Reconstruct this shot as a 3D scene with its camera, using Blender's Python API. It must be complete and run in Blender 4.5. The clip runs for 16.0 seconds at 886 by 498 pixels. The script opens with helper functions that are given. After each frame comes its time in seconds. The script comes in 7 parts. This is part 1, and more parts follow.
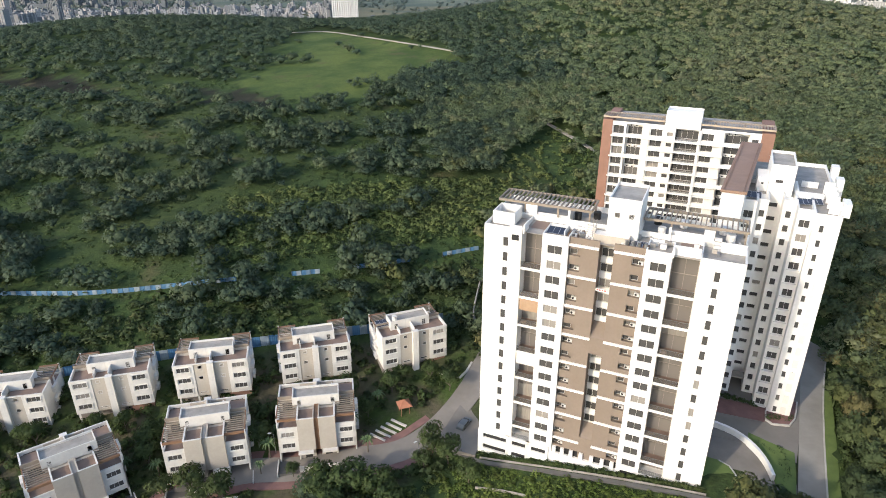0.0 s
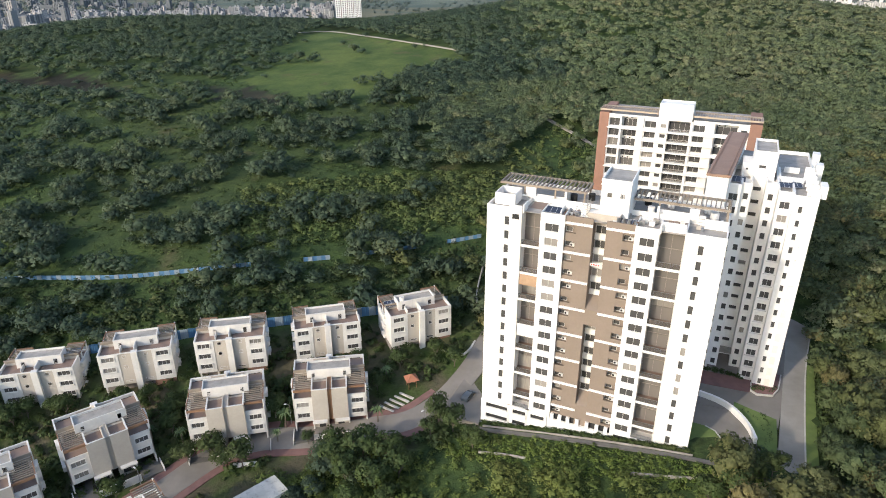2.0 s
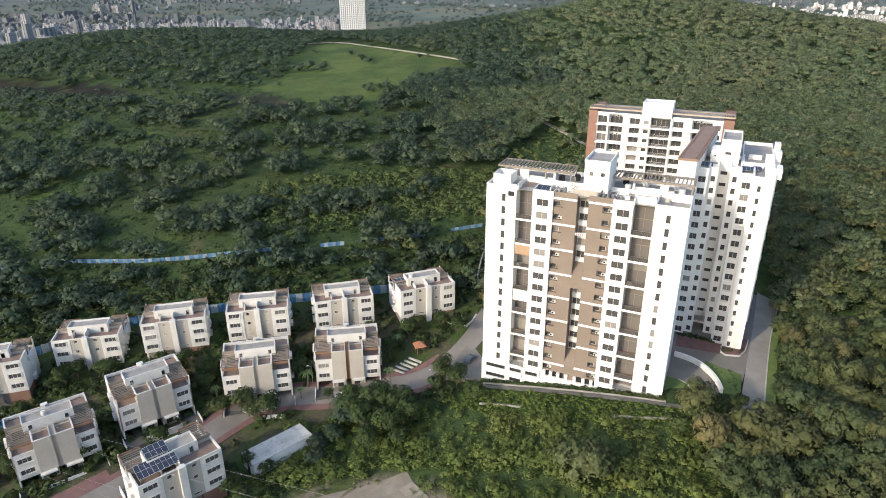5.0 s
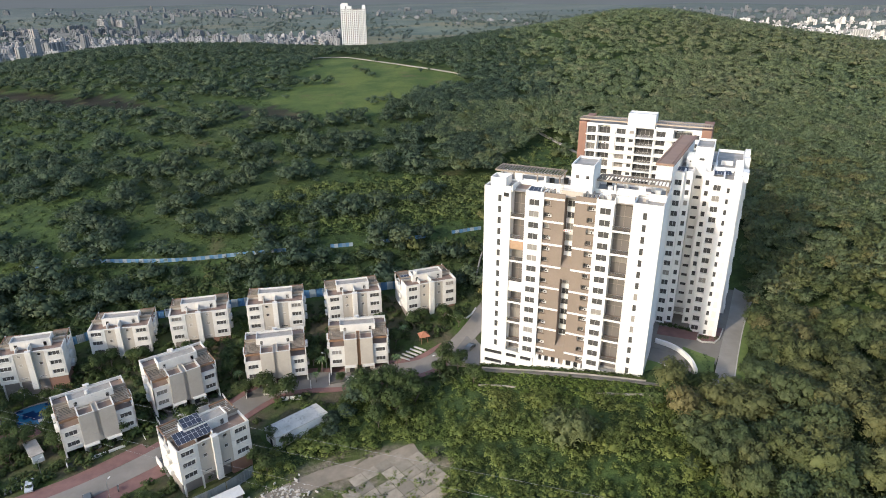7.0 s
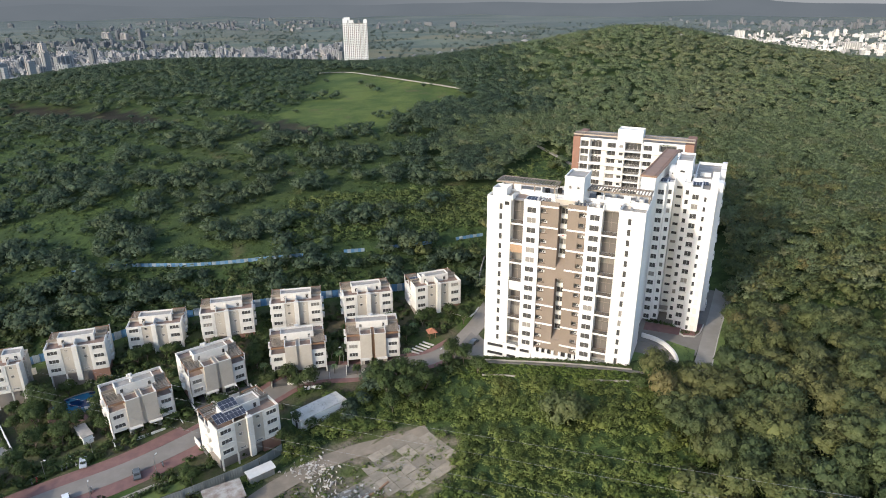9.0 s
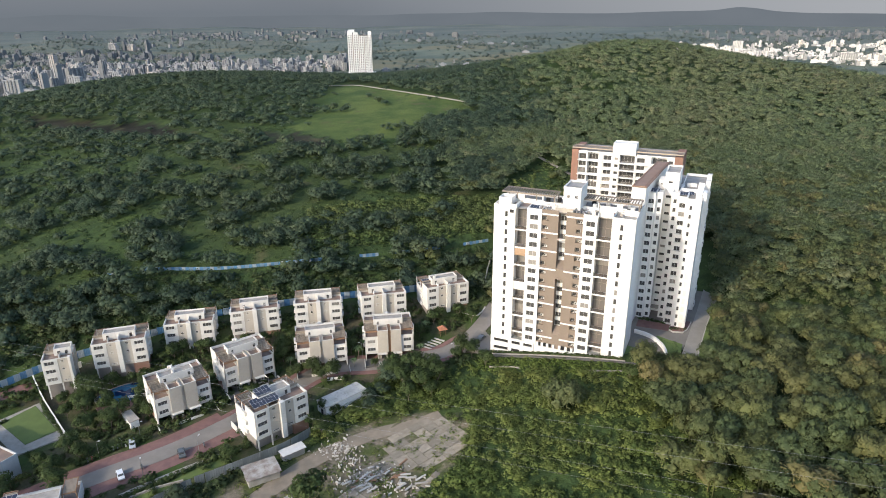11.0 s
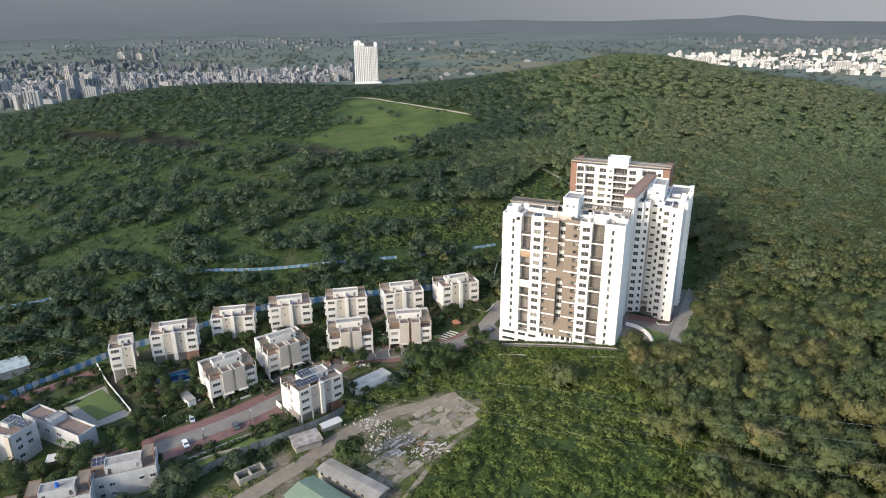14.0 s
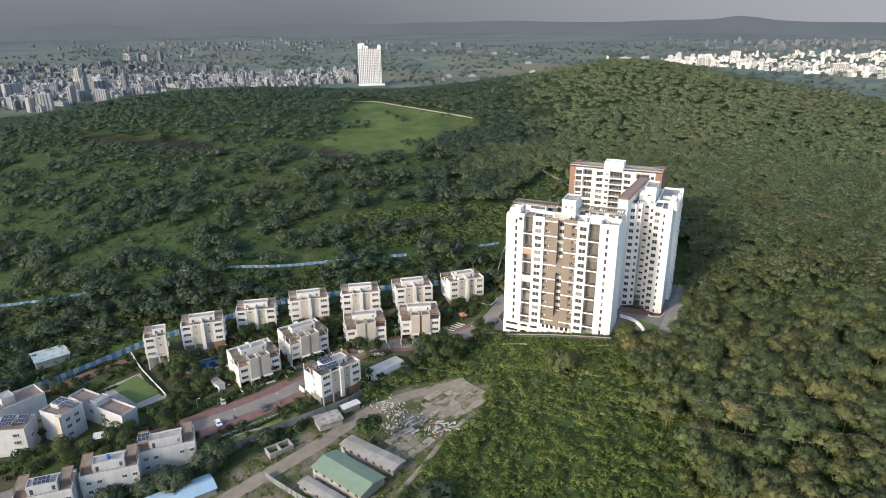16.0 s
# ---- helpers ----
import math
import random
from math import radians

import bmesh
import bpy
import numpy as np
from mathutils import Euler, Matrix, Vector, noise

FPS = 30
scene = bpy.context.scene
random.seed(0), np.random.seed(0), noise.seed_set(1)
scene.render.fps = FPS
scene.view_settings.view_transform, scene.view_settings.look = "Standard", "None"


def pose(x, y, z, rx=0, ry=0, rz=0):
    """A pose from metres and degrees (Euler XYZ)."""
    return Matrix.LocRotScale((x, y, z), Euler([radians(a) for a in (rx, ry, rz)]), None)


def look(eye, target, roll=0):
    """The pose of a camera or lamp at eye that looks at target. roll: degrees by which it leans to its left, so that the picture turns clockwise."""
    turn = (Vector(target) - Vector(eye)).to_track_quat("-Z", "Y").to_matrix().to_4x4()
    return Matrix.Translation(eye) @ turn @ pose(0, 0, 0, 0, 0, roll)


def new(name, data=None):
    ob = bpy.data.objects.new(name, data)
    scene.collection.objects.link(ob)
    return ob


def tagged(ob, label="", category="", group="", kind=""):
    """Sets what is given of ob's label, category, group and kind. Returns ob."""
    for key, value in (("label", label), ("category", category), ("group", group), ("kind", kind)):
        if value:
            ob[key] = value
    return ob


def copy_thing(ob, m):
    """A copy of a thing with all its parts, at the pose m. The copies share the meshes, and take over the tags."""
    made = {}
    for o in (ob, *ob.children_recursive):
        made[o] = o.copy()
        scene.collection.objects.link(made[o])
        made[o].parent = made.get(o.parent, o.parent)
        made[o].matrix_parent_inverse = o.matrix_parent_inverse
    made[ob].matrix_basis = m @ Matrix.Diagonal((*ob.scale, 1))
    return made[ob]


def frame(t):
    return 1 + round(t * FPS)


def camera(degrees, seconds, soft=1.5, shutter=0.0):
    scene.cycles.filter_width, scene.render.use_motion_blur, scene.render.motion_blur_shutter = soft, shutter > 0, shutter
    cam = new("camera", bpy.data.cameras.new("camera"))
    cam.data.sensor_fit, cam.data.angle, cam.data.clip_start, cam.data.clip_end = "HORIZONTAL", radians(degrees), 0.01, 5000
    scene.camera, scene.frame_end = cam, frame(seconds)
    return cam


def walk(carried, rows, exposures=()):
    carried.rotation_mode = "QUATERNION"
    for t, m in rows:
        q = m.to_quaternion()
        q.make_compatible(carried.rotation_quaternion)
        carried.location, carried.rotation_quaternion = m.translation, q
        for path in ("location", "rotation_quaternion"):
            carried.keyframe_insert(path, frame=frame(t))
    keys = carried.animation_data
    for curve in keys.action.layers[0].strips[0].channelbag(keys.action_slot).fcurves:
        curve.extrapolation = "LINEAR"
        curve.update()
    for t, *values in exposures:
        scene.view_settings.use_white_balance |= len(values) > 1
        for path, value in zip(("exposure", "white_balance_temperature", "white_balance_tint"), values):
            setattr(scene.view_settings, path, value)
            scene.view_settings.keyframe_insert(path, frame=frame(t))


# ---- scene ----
cam = camera(68.6, 16.0, soft=0.95)
METRES, EYE, TILT, LEAN, TURN = 137.0, 86.0, 0.0, 0.0, 0.0
ROWS = [
    (0.0, 0.0, 0.0, 0.0, -0.02, -24.44, 0.05),
    (0.5, -0.0008, -0.0183, -0.0002, 0.02, -24.42, 0.05),
    (1.0, -0.0022, -0.0364, -0.0002, 0.07, -24.39, 0.09),
    (1.5, -0.0039, -0.0544, -0.0001, 0.11, -24.35, 0.1),
    (2.0, -0.0052, -0.0737, -0.0005, 0.15, -24.34, 0.12),
    (2.5, -0.0061, -0.0947, -0.0005, 0.21, -24.28, 0.14),
    (3.0, -0.0069, -0.1169, -0.0006, 0.26, -24.14, 0.16),
    (3.5, -0.0081, -0.1416, -0.0012, 0.3, -23.94, 0.16),
    (4.0, -0.0092, -0.1682, -0.0023, 0.3, -23.73, 0.17),
    (6.5, -0.0131, -0.316, 0.0127, 0.33, -22.46, 0.23),
    (7.0, -0.0157, -0.3481, 0.0201, 0.23, -22.19, 0.21),
    (7.5, -0.019, -0.3807, 0.0285, 0.15, -21.96, 0.2),
    (8.0, -0.023, -0.4136, 0.0381, 0.12, -21.73, 0.23),
    (8.5, -0.0274, -0.4471, 0.0482, 0.12, -21.5, 0.22),
    (9.0, -0.0316, -0.4807, 0.0585, 0.13, -21.3, 0.24),
    (11.5, -0.0588, -0.6499, 0.1111, 0.24, -20.43, 0.31),
    (12.0, -0.0646, -0.6843, 0.1227, 0.26, -20.31, 0.33),
    (12.5, -0.0707, -0.719, 0.1341, 0.25, -20.23, 0.38),
    (13.0, -0.0764, -0.7529, 0.1455, 0.29, -20.16, 0.36),
    (13.5, -0.0822, -0.7875, 0.1569, 0.3, -20.12, 0.36),
    (14.0, -0.0875, -0.822, 0.1685, 0.34, -20.07, 0.35),
    (14.5, -0.0925, -0.8566, 0.1798, 0.37, -20.07, 0.34),
    (15.0, -0.0974, -0.8915, 0.1907, 0.4, -20.06, 0.34),
    (15.5, -0.1021, -0.9262, 0.2016, 0.42, -20.06, 0.34),
    (16.0, -0.1074, -0.9614, 0.2129, 0.43, -20.08, 0.36),
]
walk(cam, [(t, pose(0, 0, EYE, TILT, LEAN, TURN) @ pose(METRES * x, METRES * y, METRES * z, 90 + pitch, roll, yaw)) for t, x, y, z, yaw, pitch, roll in ROWS])

# ---- world, sun, exposure ----
SUN_ELEVATION = radians(25)
SUN_FROM = Vector((-0.73, -0.68, 0)).normalized()
world = bpy.data.worlds.new("hazy_sky")
scene.world = world
world.use_nodes = True
wn = world.node_tree.nodes
sky = wn.new("ShaderNodeTexSky")
sky.sky_type, sky.sun_disc = "NISHITA", False
sky.sun_elevation = SUN_ELEVATION
sky.sun_rotation = math.atan2(SUN_FROM.x, SUN_FROM.y)
sky.air_density, sky.dust_density, sky.ozone_density = 1.0, 1.5, 1.5
wn["Background"].inputs["Strength"].default_value = 0.36
world.node_tree.links.new(sky.outputs[0], wn["Background"].inputs["Color"])
sun = new("sun", bpy.data.lights.new("sun", "SUN"))
sun.data.energy, sun.data.angle, sun.data.color = 3.15, radians(0.9), (1.0, 0.91, 0.775)
up = SUN_FROM * math.cos(SUN_ELEVATION) + Vector((0, 0, math.sin(SUN_ELEVATION)))
sun.matrix_world = look(up * 500, (0, 0, 0))
scene.view_settings.exposure = 0.0

# ---- mesh tools ----
class Geo:
    """Gathers faces in plain lists; one Geo becomes one mesh."""

    def __init__(self):
        self.v, self.f, self.m, self.slot = [], [], [], 0

    def face(self, *points):
        n = len(self.v)
        self.v.extend(points)
        self.f.append(tuple(range(n, n + len(points))))
        self.m.append(self.slot)

    def box(self, x0, x1, y0, y1, z0, z1):
        n = len(self.v)
        self.v.extend([(x0, y0, z0), (x1, y0, z0), (x1, y1, z0), (x0, y1, z0), (x0, y0, z1), (x1, y0, z1), (x1, y1, z1), (x0, y1, z1)])
        for q in ((0, 3, 2, 1), (4, 5, 6, 7), (0, 1, 5, 4), (1, 2, 6, 5), (2, 3, 7, 6), (3, 0, 4, 7)):
            self.f.append(tuple(n + i for i in q))
            self.m.append(self.slot)
        return self

    def prism(self, poly, z0, z1):
        n, k = len(self.v), len(poly)
        self.v.extend([(x, y, z0) for x, y in poly] + [(x, y, z1) for x, y in poly])
        self.f.append(tuple(n + i for i in reversed(range(k))))
        self.f.append(tuple(n + k + i for i in range(k)))
        for i in range(k):
            j = (i + 1) % k
            self.f.append((n + i, n + j, n + k + j, n + k + i))
        self.m.extend([self.slot] * (k + 2))
        return self

    def tube(self, a, b, r0, r1=None, sides=6):
        a, b = Vector(a), Vector(b)
        r1 = r0 if r1 is None else r1
        q = (b - a).to_track_quat("Z", "Y")
        n = len(self.v)
        for p, r in ((a, r0), (b, r1)):
            for i in range(sides):
                w = 2 * math.pi * i / sides
                self.v.append(tuple(p + q @ Vector((r * math.cos(w), r * math.sin(w), 0))))
        for i in range(sides):
            j = (i + 1) % sides
            self.f.append((n + i, n + j, n + sides + j, n + sides + i))
            self.m.append(self.slot)
        self.f.append(tuple(n + i for i in reversed(range(sides))))
        self.f.append(tuple(n + sides + i for i in range(sides)))
        self.m.extend([self.slot] * 2)
        return self

    def mesh(self, name, *mats):
        me = bpy.data.meshes.new(name)
        me.from_pydata(self.v, [], self.f)
        for m in mats:
            me.materials.append(m)
        if len(mats) > 1:
            me.polygons.foreach_set("material_index", self.m)
        return me


def part(name, geo, mat, parent, label="", at=None):
    """One mesh object under a thing or a part. geo: a Geo or a ready mesh."""
    mats = mat if isinstance(mat, tuple) else (mat,)
    me = geo.mesh(name, *mats) if isinstance(geo, Geo) else geo
    ob = new(name, me)
    ob.parent = parent
    if at is not None:
        ob.matrix_local = at
    return tagged(ob, label)


def thing(name, m, label, category, group="", kind=""):
    ob = new(name)
    ob.empty_display_size = 0.5
    ob.matrix_world = m
    return tagged(ob, label, category, group, kind)


def single(name, geo, mat, m, label, category, group="", kind=""):
    """A thing of one mesh."""
    mats = mat if isinstance(mat, tuple) else (mat,)
    ob = new(name, geo.mesh(name, *mats) if isinstance(geo, Geo) else geo)
    ob.matrix_world = m
    return tagged(ob, label, category, group, kind)


def pierced(geo, a0, a1, z0, z1, b0, b1, holes, across="x"):
    """A wall from a0 to a1 with one column of holes (p, q, low, high), all of the same p and q."""
    def put(p, q, lo, hi):
        if q - p > 0.001 and hi - lo > 0.001:
            geo.box(p, q, b0, b1, lo, hi) if across == "x" else geo.box(b0, b1, p, q, lo, hi)
    if not holes:
        return put(a0, a1, z0, z1)
    p, q = holes[0][:2]
    put(a0, p, z0, z1)
    put(q, a1, z0, z1)
    z = z0
    for _, _, lo, hi in sorted(holes, key=lambda h: h[2]):
        put(p, q, z, lo)
        z = hi
    put(p, q, z, z1)


def bulk(name, verts, faces, mat, attributes=()):
    """A large mesh from arrays of corners and of triangles or quads."""
    me = bpy.data.meshes.new(name)
    k = faces.shape[1]
    me.vertices.add(len(verts))
    me.vertices.foreach_set("co", np.ascontiguousarray(verts, np.float32).ravel())
    me.loops.add(faces.size)
    me.loops.foreach_set("vertex_index", np.ascontiguousarray(faces, np.int32).ravel())
    me.polygons.add(len(faces))
    me.polygons.foreach_set("loop_start", np.arange(0, faces.size, k, dtype=np.int32))
    for title, values in attributes:
        values = np.ascontiguousarray(values, np.float32)
        if values.ndim == 2:
            me.attributes.new(title, "FLOAT_VECTOR", "POINT").data.foreach_set("vector", values.ravel())
        else:
            me.attributes.new(title, "FLOAT", "POINT").data.foreach_set("value", values)
    me.update(calc_edges=True)
    me.materials.append(mat)
    return me


# ---- materials ----
def nodes_of(name):
    m = bpy.data.materials.new(name)
    m.use_nodes = True
    t = m.node_tree
    return m, t, t.nodes["Principled BSDF"]


def grain(t, scale, detail=3.0, coords="Object", stretch=None, rough=0.55):
    tc = t.nodes.new("ShaderNodeTexCoord")
    n = t.nodes.new("ShaderNodeTexNoise")
    n.inputs["Scale"].default_value, n.inputs["Detail"].default_value, n.inputs["Roughness"].default_value = scale, detail, rough
    if coords == "World":
        source = t.nodes.new("ShaderNodeNewGeometry").outputs["Position"]
    else:
        source = tc.outputs[coords]
    if stretch:
        mp = t.nodes.new("ShaderNodeMapping")
        mp.inputs["Scale"].default_value = stretch
        t.links.new(source, mp.inputs["Vector"])
        source = mp.outputs[0]
    t.links.new(source, n.inputs["Vector"])
    return n.outputs["Fac"]


def blend(t, fac, a, b, mode="MIX"):
    n = t.nodes.new("ShaderNodeMix")
    n.data_type, n.blend_type = "RGBA", mode
    for value, socket in ((fac, n.inputs[0]), (a, n.inputs[6]), (b, n.inputs[7])):
        if isinstance(value, bpy.types.NodeSocket):
            t.links.new(value, socket)
        elif isinstance(value, (int, float)):
            socket.default_value = value
        else:
            socket.default_value = (*value, 1)
    return n.outputs[2]


def ramp(t, value, lo, hi, a=0.0, b=1.0):
    n = t.nodes.new("ShaderNodeMapRange")
    n.inputs[1].default_value, n.inputs[2].default_value, n.inputs[3].default_value, n.inputs[4].default_value = lo, hi, a, b
    t.links.new(value, n.inputs[0])
    return n.outputs[0]


def bumped(t, bsdf, height, strength, distance):
    b = t.nodes.new("ShaderNodeBump")
    b.inputs["Strength"].default_value, b.inputs["Distance"].default_value = strength, distance
    t.links.new(height, b.inputs["Height"])
    t.links.new(b.outputs[0], bsdf.inputs["Normal"])


def surface(name, a, b, rough=0.8, big=0.25, fine=3.0, bump=0.02, metal=0.0, streak=0.0, dirt=(0.3, 0.28, 0.24), vary=0.0, coords="Object"):
    """Two scales of tone, an optional run of rain streaks, fine relief; vary shifts the tone from piece to piece."""
    m, t, p = nodes_of(name)
    c = blend(t, ramp(t, grain(t, big, 4, coords), 0.35, 0.65), a, b)
    small = grain(t, fine, 4, coords)
    c = blend(t, ramp(t, small, 0.3, 0.7, 0.0, 0.22), c, tuple(x * 0.62 for x in a))
    if streak:
        s = grain(t, 1.0, 3, coords, (1.6, 1.6, 0.09))
        c = blend(t, ramp(t, s, 0.56, 0.8, 0.0, streak), c, dirt)
    if vary:
        info = t.nodes.new("ShaderNodeObjectInfo")
        c = blend(t, ramp(t, info.outputs["Random"], 0, 1, 0, vary), c, tuple(x * 0.35 for x in b))
    t.links.new(c, p.inputs["Base Color"])
    p.inputs["Roughness"].default_value, p.inputs["Metallic"].default_value = rough, metal
    if bump:
        bumped(t, p, small, 0.5, bump)
    return m


def glass_dark(name, tone, curtain, share):
    """Window glass before a dim room; some panes have pale curtains drawn behind them."""
    m, t, p = nodes_of(name)
    info = t.nodes.new("ShaderNodeObjectInfo")
    folds = grain(t, 2.0, 2, "Object", (3.0, 3.0, 0.2))
    c = blend(t, ramp(t, info.outputs["Random"], share - 0.05, share + 0.05, 1, 0), tone, blend(t, folds, curtain, tuple(x * 0.5 for x in curtain)))
    t.links.new(c, p.inputs["Base Color"])
    p.inputs["Roughness"].default_value = 0.12
    p.inputs["IOR"].default_value = 1.45
    return m


def foliage(name, dark, light, warm, scale=0.11, warm_share=0.62, by_tree=False, depth=0.2):
    """Leaves: tone by leaf, by clump, by tree and by stand; a sprig is lit by the way its clump faces."""
    m, t, p = nodes_of(name)
    geo = t.nodes.new("ShaderNodeNewGeometry")
    tree = grain(t, scale, 2, "World")
    stand = grain(t, scale * 0.12, 3, "World")
    c = blend(t, ramp(t, tree, 0.35, 0.65), dark, light)
    c = blend(t, ramp(t, stand, warm_share - 0.12, warm_share + 0.12, 0, 0.5), c, warm)
    if by_tree:
        a = t.nodes.new("ShaderNodeAttribute")
        a.attribute_name = "tone"
        c = blend(t, ramp(t, a.outputs["Fac"], 0.0, 0.6, 0.45, 0.0), c, tuple(x * 0.62 for x in dark))
        c = blend(t, ramp(t, a.outputs["Fac"], 0.78, 1.0, 0.0, 0.65), c, warm)
    # clump noise darkens the leaf colour as shade in gaps; depth sets how much
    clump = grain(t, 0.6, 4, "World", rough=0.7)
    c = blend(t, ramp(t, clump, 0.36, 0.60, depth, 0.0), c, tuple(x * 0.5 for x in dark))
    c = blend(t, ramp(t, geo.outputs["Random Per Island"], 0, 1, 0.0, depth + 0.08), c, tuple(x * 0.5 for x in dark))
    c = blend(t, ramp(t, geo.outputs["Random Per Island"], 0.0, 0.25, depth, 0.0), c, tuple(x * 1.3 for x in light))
    t.links.new(c, p.inputs["Base Color"])
    p.inputs["Roughness"].default_value = 0.6
    p.inputs["Specular IOR Level"].default_value = 0.2
    thin, mix = t.nodes.new("ShaderNodeBsdfTranslucent"), t.nodes.new("ShaderNodeMixShader")
    facing, turn = t.nodes.new("ShaderNodeAttribute"), t.nodes.new("ShaderNodeVectorTransform")
    facing.attribute_name = "facing"
    turn.vector_type, turn.convert_from, turn.convert_to = "NORMAL", "OBJECT", "WORLD"
    t.links.new(facing.outputs["Vector"], turn.inputs[0])
    t.links.new(turn.outputs[0], p.inputs["Normal"])
    mix.inputs[0].default_value = 0.38
    t.links.new(c, thin.inputs[0])
    t.links.new(p.outputs[0], mix.inputs[1])
    t.links.new(thin.outputs[0], mix.inputs[2])
    t.links.new(mix.outputs[0], t.nodes["Material Output"].inputs[0])
    return m


WHITE = surface("white_paint", (0.80, 0.77, 0.72), (0.74, 0.71, 0.66), 0.75, 0.15, 1.5, 0.01, streak=0.16)
# villa white dimmed to imitate cloud shade, with rain streaks on top
VILLA = surface("shaded_villa_paint", (0.64, 0.605, 0.55), (0.57, 0.54, 0.49), 0.8, 0.25, 1.8, 0.01, streak=0.25, dirt=(0.30, 0.28, 0.24))
# house white greyed for haze and shade over it, plus rain streaks
SHADEPAINT = surface("shaded_grey_white_paint", (0.47, 0.465, 0.455), (0.38, 0.375, 0.365), 0.85, 0.2, 1.6, 0.01, streak=0.4, dirt=(0.20, 0.19, 0.17))
CREAM = surface("cream_screen_paint", (0.73, 0.68, 0.61), (0.68, 0.63, 0.56), 0.8, 0.3, 4.0, 0.02)
TAUPE = surface("taupe_paint", (0.225, 0.175, 0.135), (0.20, 0.155, 0.118), 0.8, 0.2, 2.0, 0.01, streak=0.12, dirt=(0.16, 0.12, 0.09))
BEIGE = surface("beige_paint", (0.44, 0.39, 0.325), (0.40, 0.355, 0.295), 0.8, 0.2, 2.0, 0.01, streak=0.15)
RUST = surface("rust_brown_paint", (0.27, 0.145, 0.10), (0.235, 0.125, 0.085), 0.8, 0.3, 2.5, 0.01, streak=0.2, dirt=(0.12, 0.07, 0.05))
TIMBER = surface("brown_timber", (0.24, 0.13, 0.07), (0.20, 0.105, 0.055), 0.65, 0.6, 8.0, 0.01)
# lighter pergola paint with the sunlight put into its tone
SUNPERGOLA = surface("sunlit_pergola_paint", (0.43, 0.34, 0.25), (0.37, 0.29, 0.21), 0.75, 0.5, 5.0, 0.01)
BROWNROOF = surface("brown_sheet_roof", (0.285, 0.175, 0.118), (0.245, 0.150, 0.100), 0.7, 0.3, 2.5, 0.01, streak=0.25, dirt=(0.14, 0.08, 0.05))
PERGOLA = surface("grey_brown_pergola_paint", (0.27, 0.22, 0.168), (0.22, 0.178, 0.135), 0.75, 0.5, 5.0, 0.01)
ROOF = surface("weathered_roof_screed", (0.38, 0.345, 0.30), (0.25, 0.225, 0.195), 0.9, 0.35, 1.6, 0.03, streak=0.3, dirt=(0.14, 0.13, 0.12))
TERRACE = surface("brown_terrace_tile", (0.25, 0.17, 0.125), (0.19, 0.13, 0.10), 0.7, 0.5, 3.0, 0.01)
CONCRETE = surface("grey_concrete", (0.36, 0.33, 0.285), (0.25, 0.225, 0.19), 0.9, 0.3, 2.0, 0.03, streak=0.35, dirt=(0.14, 0.12, 0.10))
ASPHALT = surface("worn_concrete_road", (0.225, 0.20, 0.17), (0.165, 0.146, 0.124), 0.9, 0.12, 1.3, 0.02, coords="Object")
PALEROAD = surface("pale_concrete_road", (0.315, 0.288, 0.250), (0.245, 0.224, 0.194), 0.9, 0.15, 1.3, 0.02, streak=0.2)
DRIVE = surface("dark_asphalt", (0.125, 0.117, 0.104), (0.095, 0.089, 0.079), 0.9, 0.3, 1.5, 0.02)
TURF = surface("rough_turf", (0.135, 0.185, 0.046), (0.098, 0.142, 0.036), 0.95, 0.5, 4.0, 0.05)
PAVER = surface("red_paver", (0.20, 0.105, 0.088), (0.15, 0.08, 0.07), 0.85, 0.5, 3.0, 0.02)
KERB = surface("pale_kerb_stone", (0.52, 0.49, 0.44), (0.40, 0.37, 0.33), 0.9, 0.6, 3.0, 0.02)
STEEL = surface("grey_metal", (0.32, 0.32, 0.32), (0.26, 0.26, 0.26), 0.45, 0.8, 5.0, 0.0, metal=0.8)
# near-black for tyres and tanks, and for painted shade in openings
DARK = surface("dark_void", (0.025, 0.024, 0.022), (0.02, 0.019, 0.018), 0.9, 0.8, 5.0, 0.0)
FRAME = surface("pale_window_frame", (0.62, 0.60, 0.57), (0.55, 0.53, 0.50), 0.5, 0.8, 5.0, 0.0)
GLASS = glass_dark("window_glass", (0.070, 0.067, 0.063), (0.34, 0.31, 0.27), 0.13)
# grey-brown with the shade of recesses put into its tone
SHADEWALL = surface("recess_shade_paint", (0.25, 0.215, 0.185), (0.21, 0.18, 0.155), 0.85, 0.4, 3.0, 0.01)
DOORGLASS = glass_dark("balcony_door_glass", (0.150, 0.134, 0.120), (0.34, 0.31, 0.27), 0.18)
RAILGLASS = glass_dark("balcony_glass", (0.10, 0.105, 0.10), (0.2, 0.2, 0.2), 0.1)
RAILGLASS.node_tree.nodes["Principled BSDF"].inputs["Alpha"].default_value = 0.3
SOLAR = surface("solar_cell_blue", (0.030, 0.036, 0.056), (0.022, 0.027, 0.042), 0.3, 1.0, 6.0, 0.0)
TANKBLUE = surface("blue_plastic", (0.03, 0.13, 0.45), (0.03, 0.11, 0.38), 0.5, 1.0, 5.0, 0.0)
BLIND = surface("orange_cane_blind", (0.40, 0.26, 0.16), (0.35, 0.225, 0.135), 0.8, 1.0, 6.0, 0.01)
BARK = surface("grey_bark", (0.13, 0.10, 0.075), (0.09, 0.07, 0.055), 0.95, 1.0, 6.0, 0.04)
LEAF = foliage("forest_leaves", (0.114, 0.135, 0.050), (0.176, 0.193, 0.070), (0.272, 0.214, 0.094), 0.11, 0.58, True)
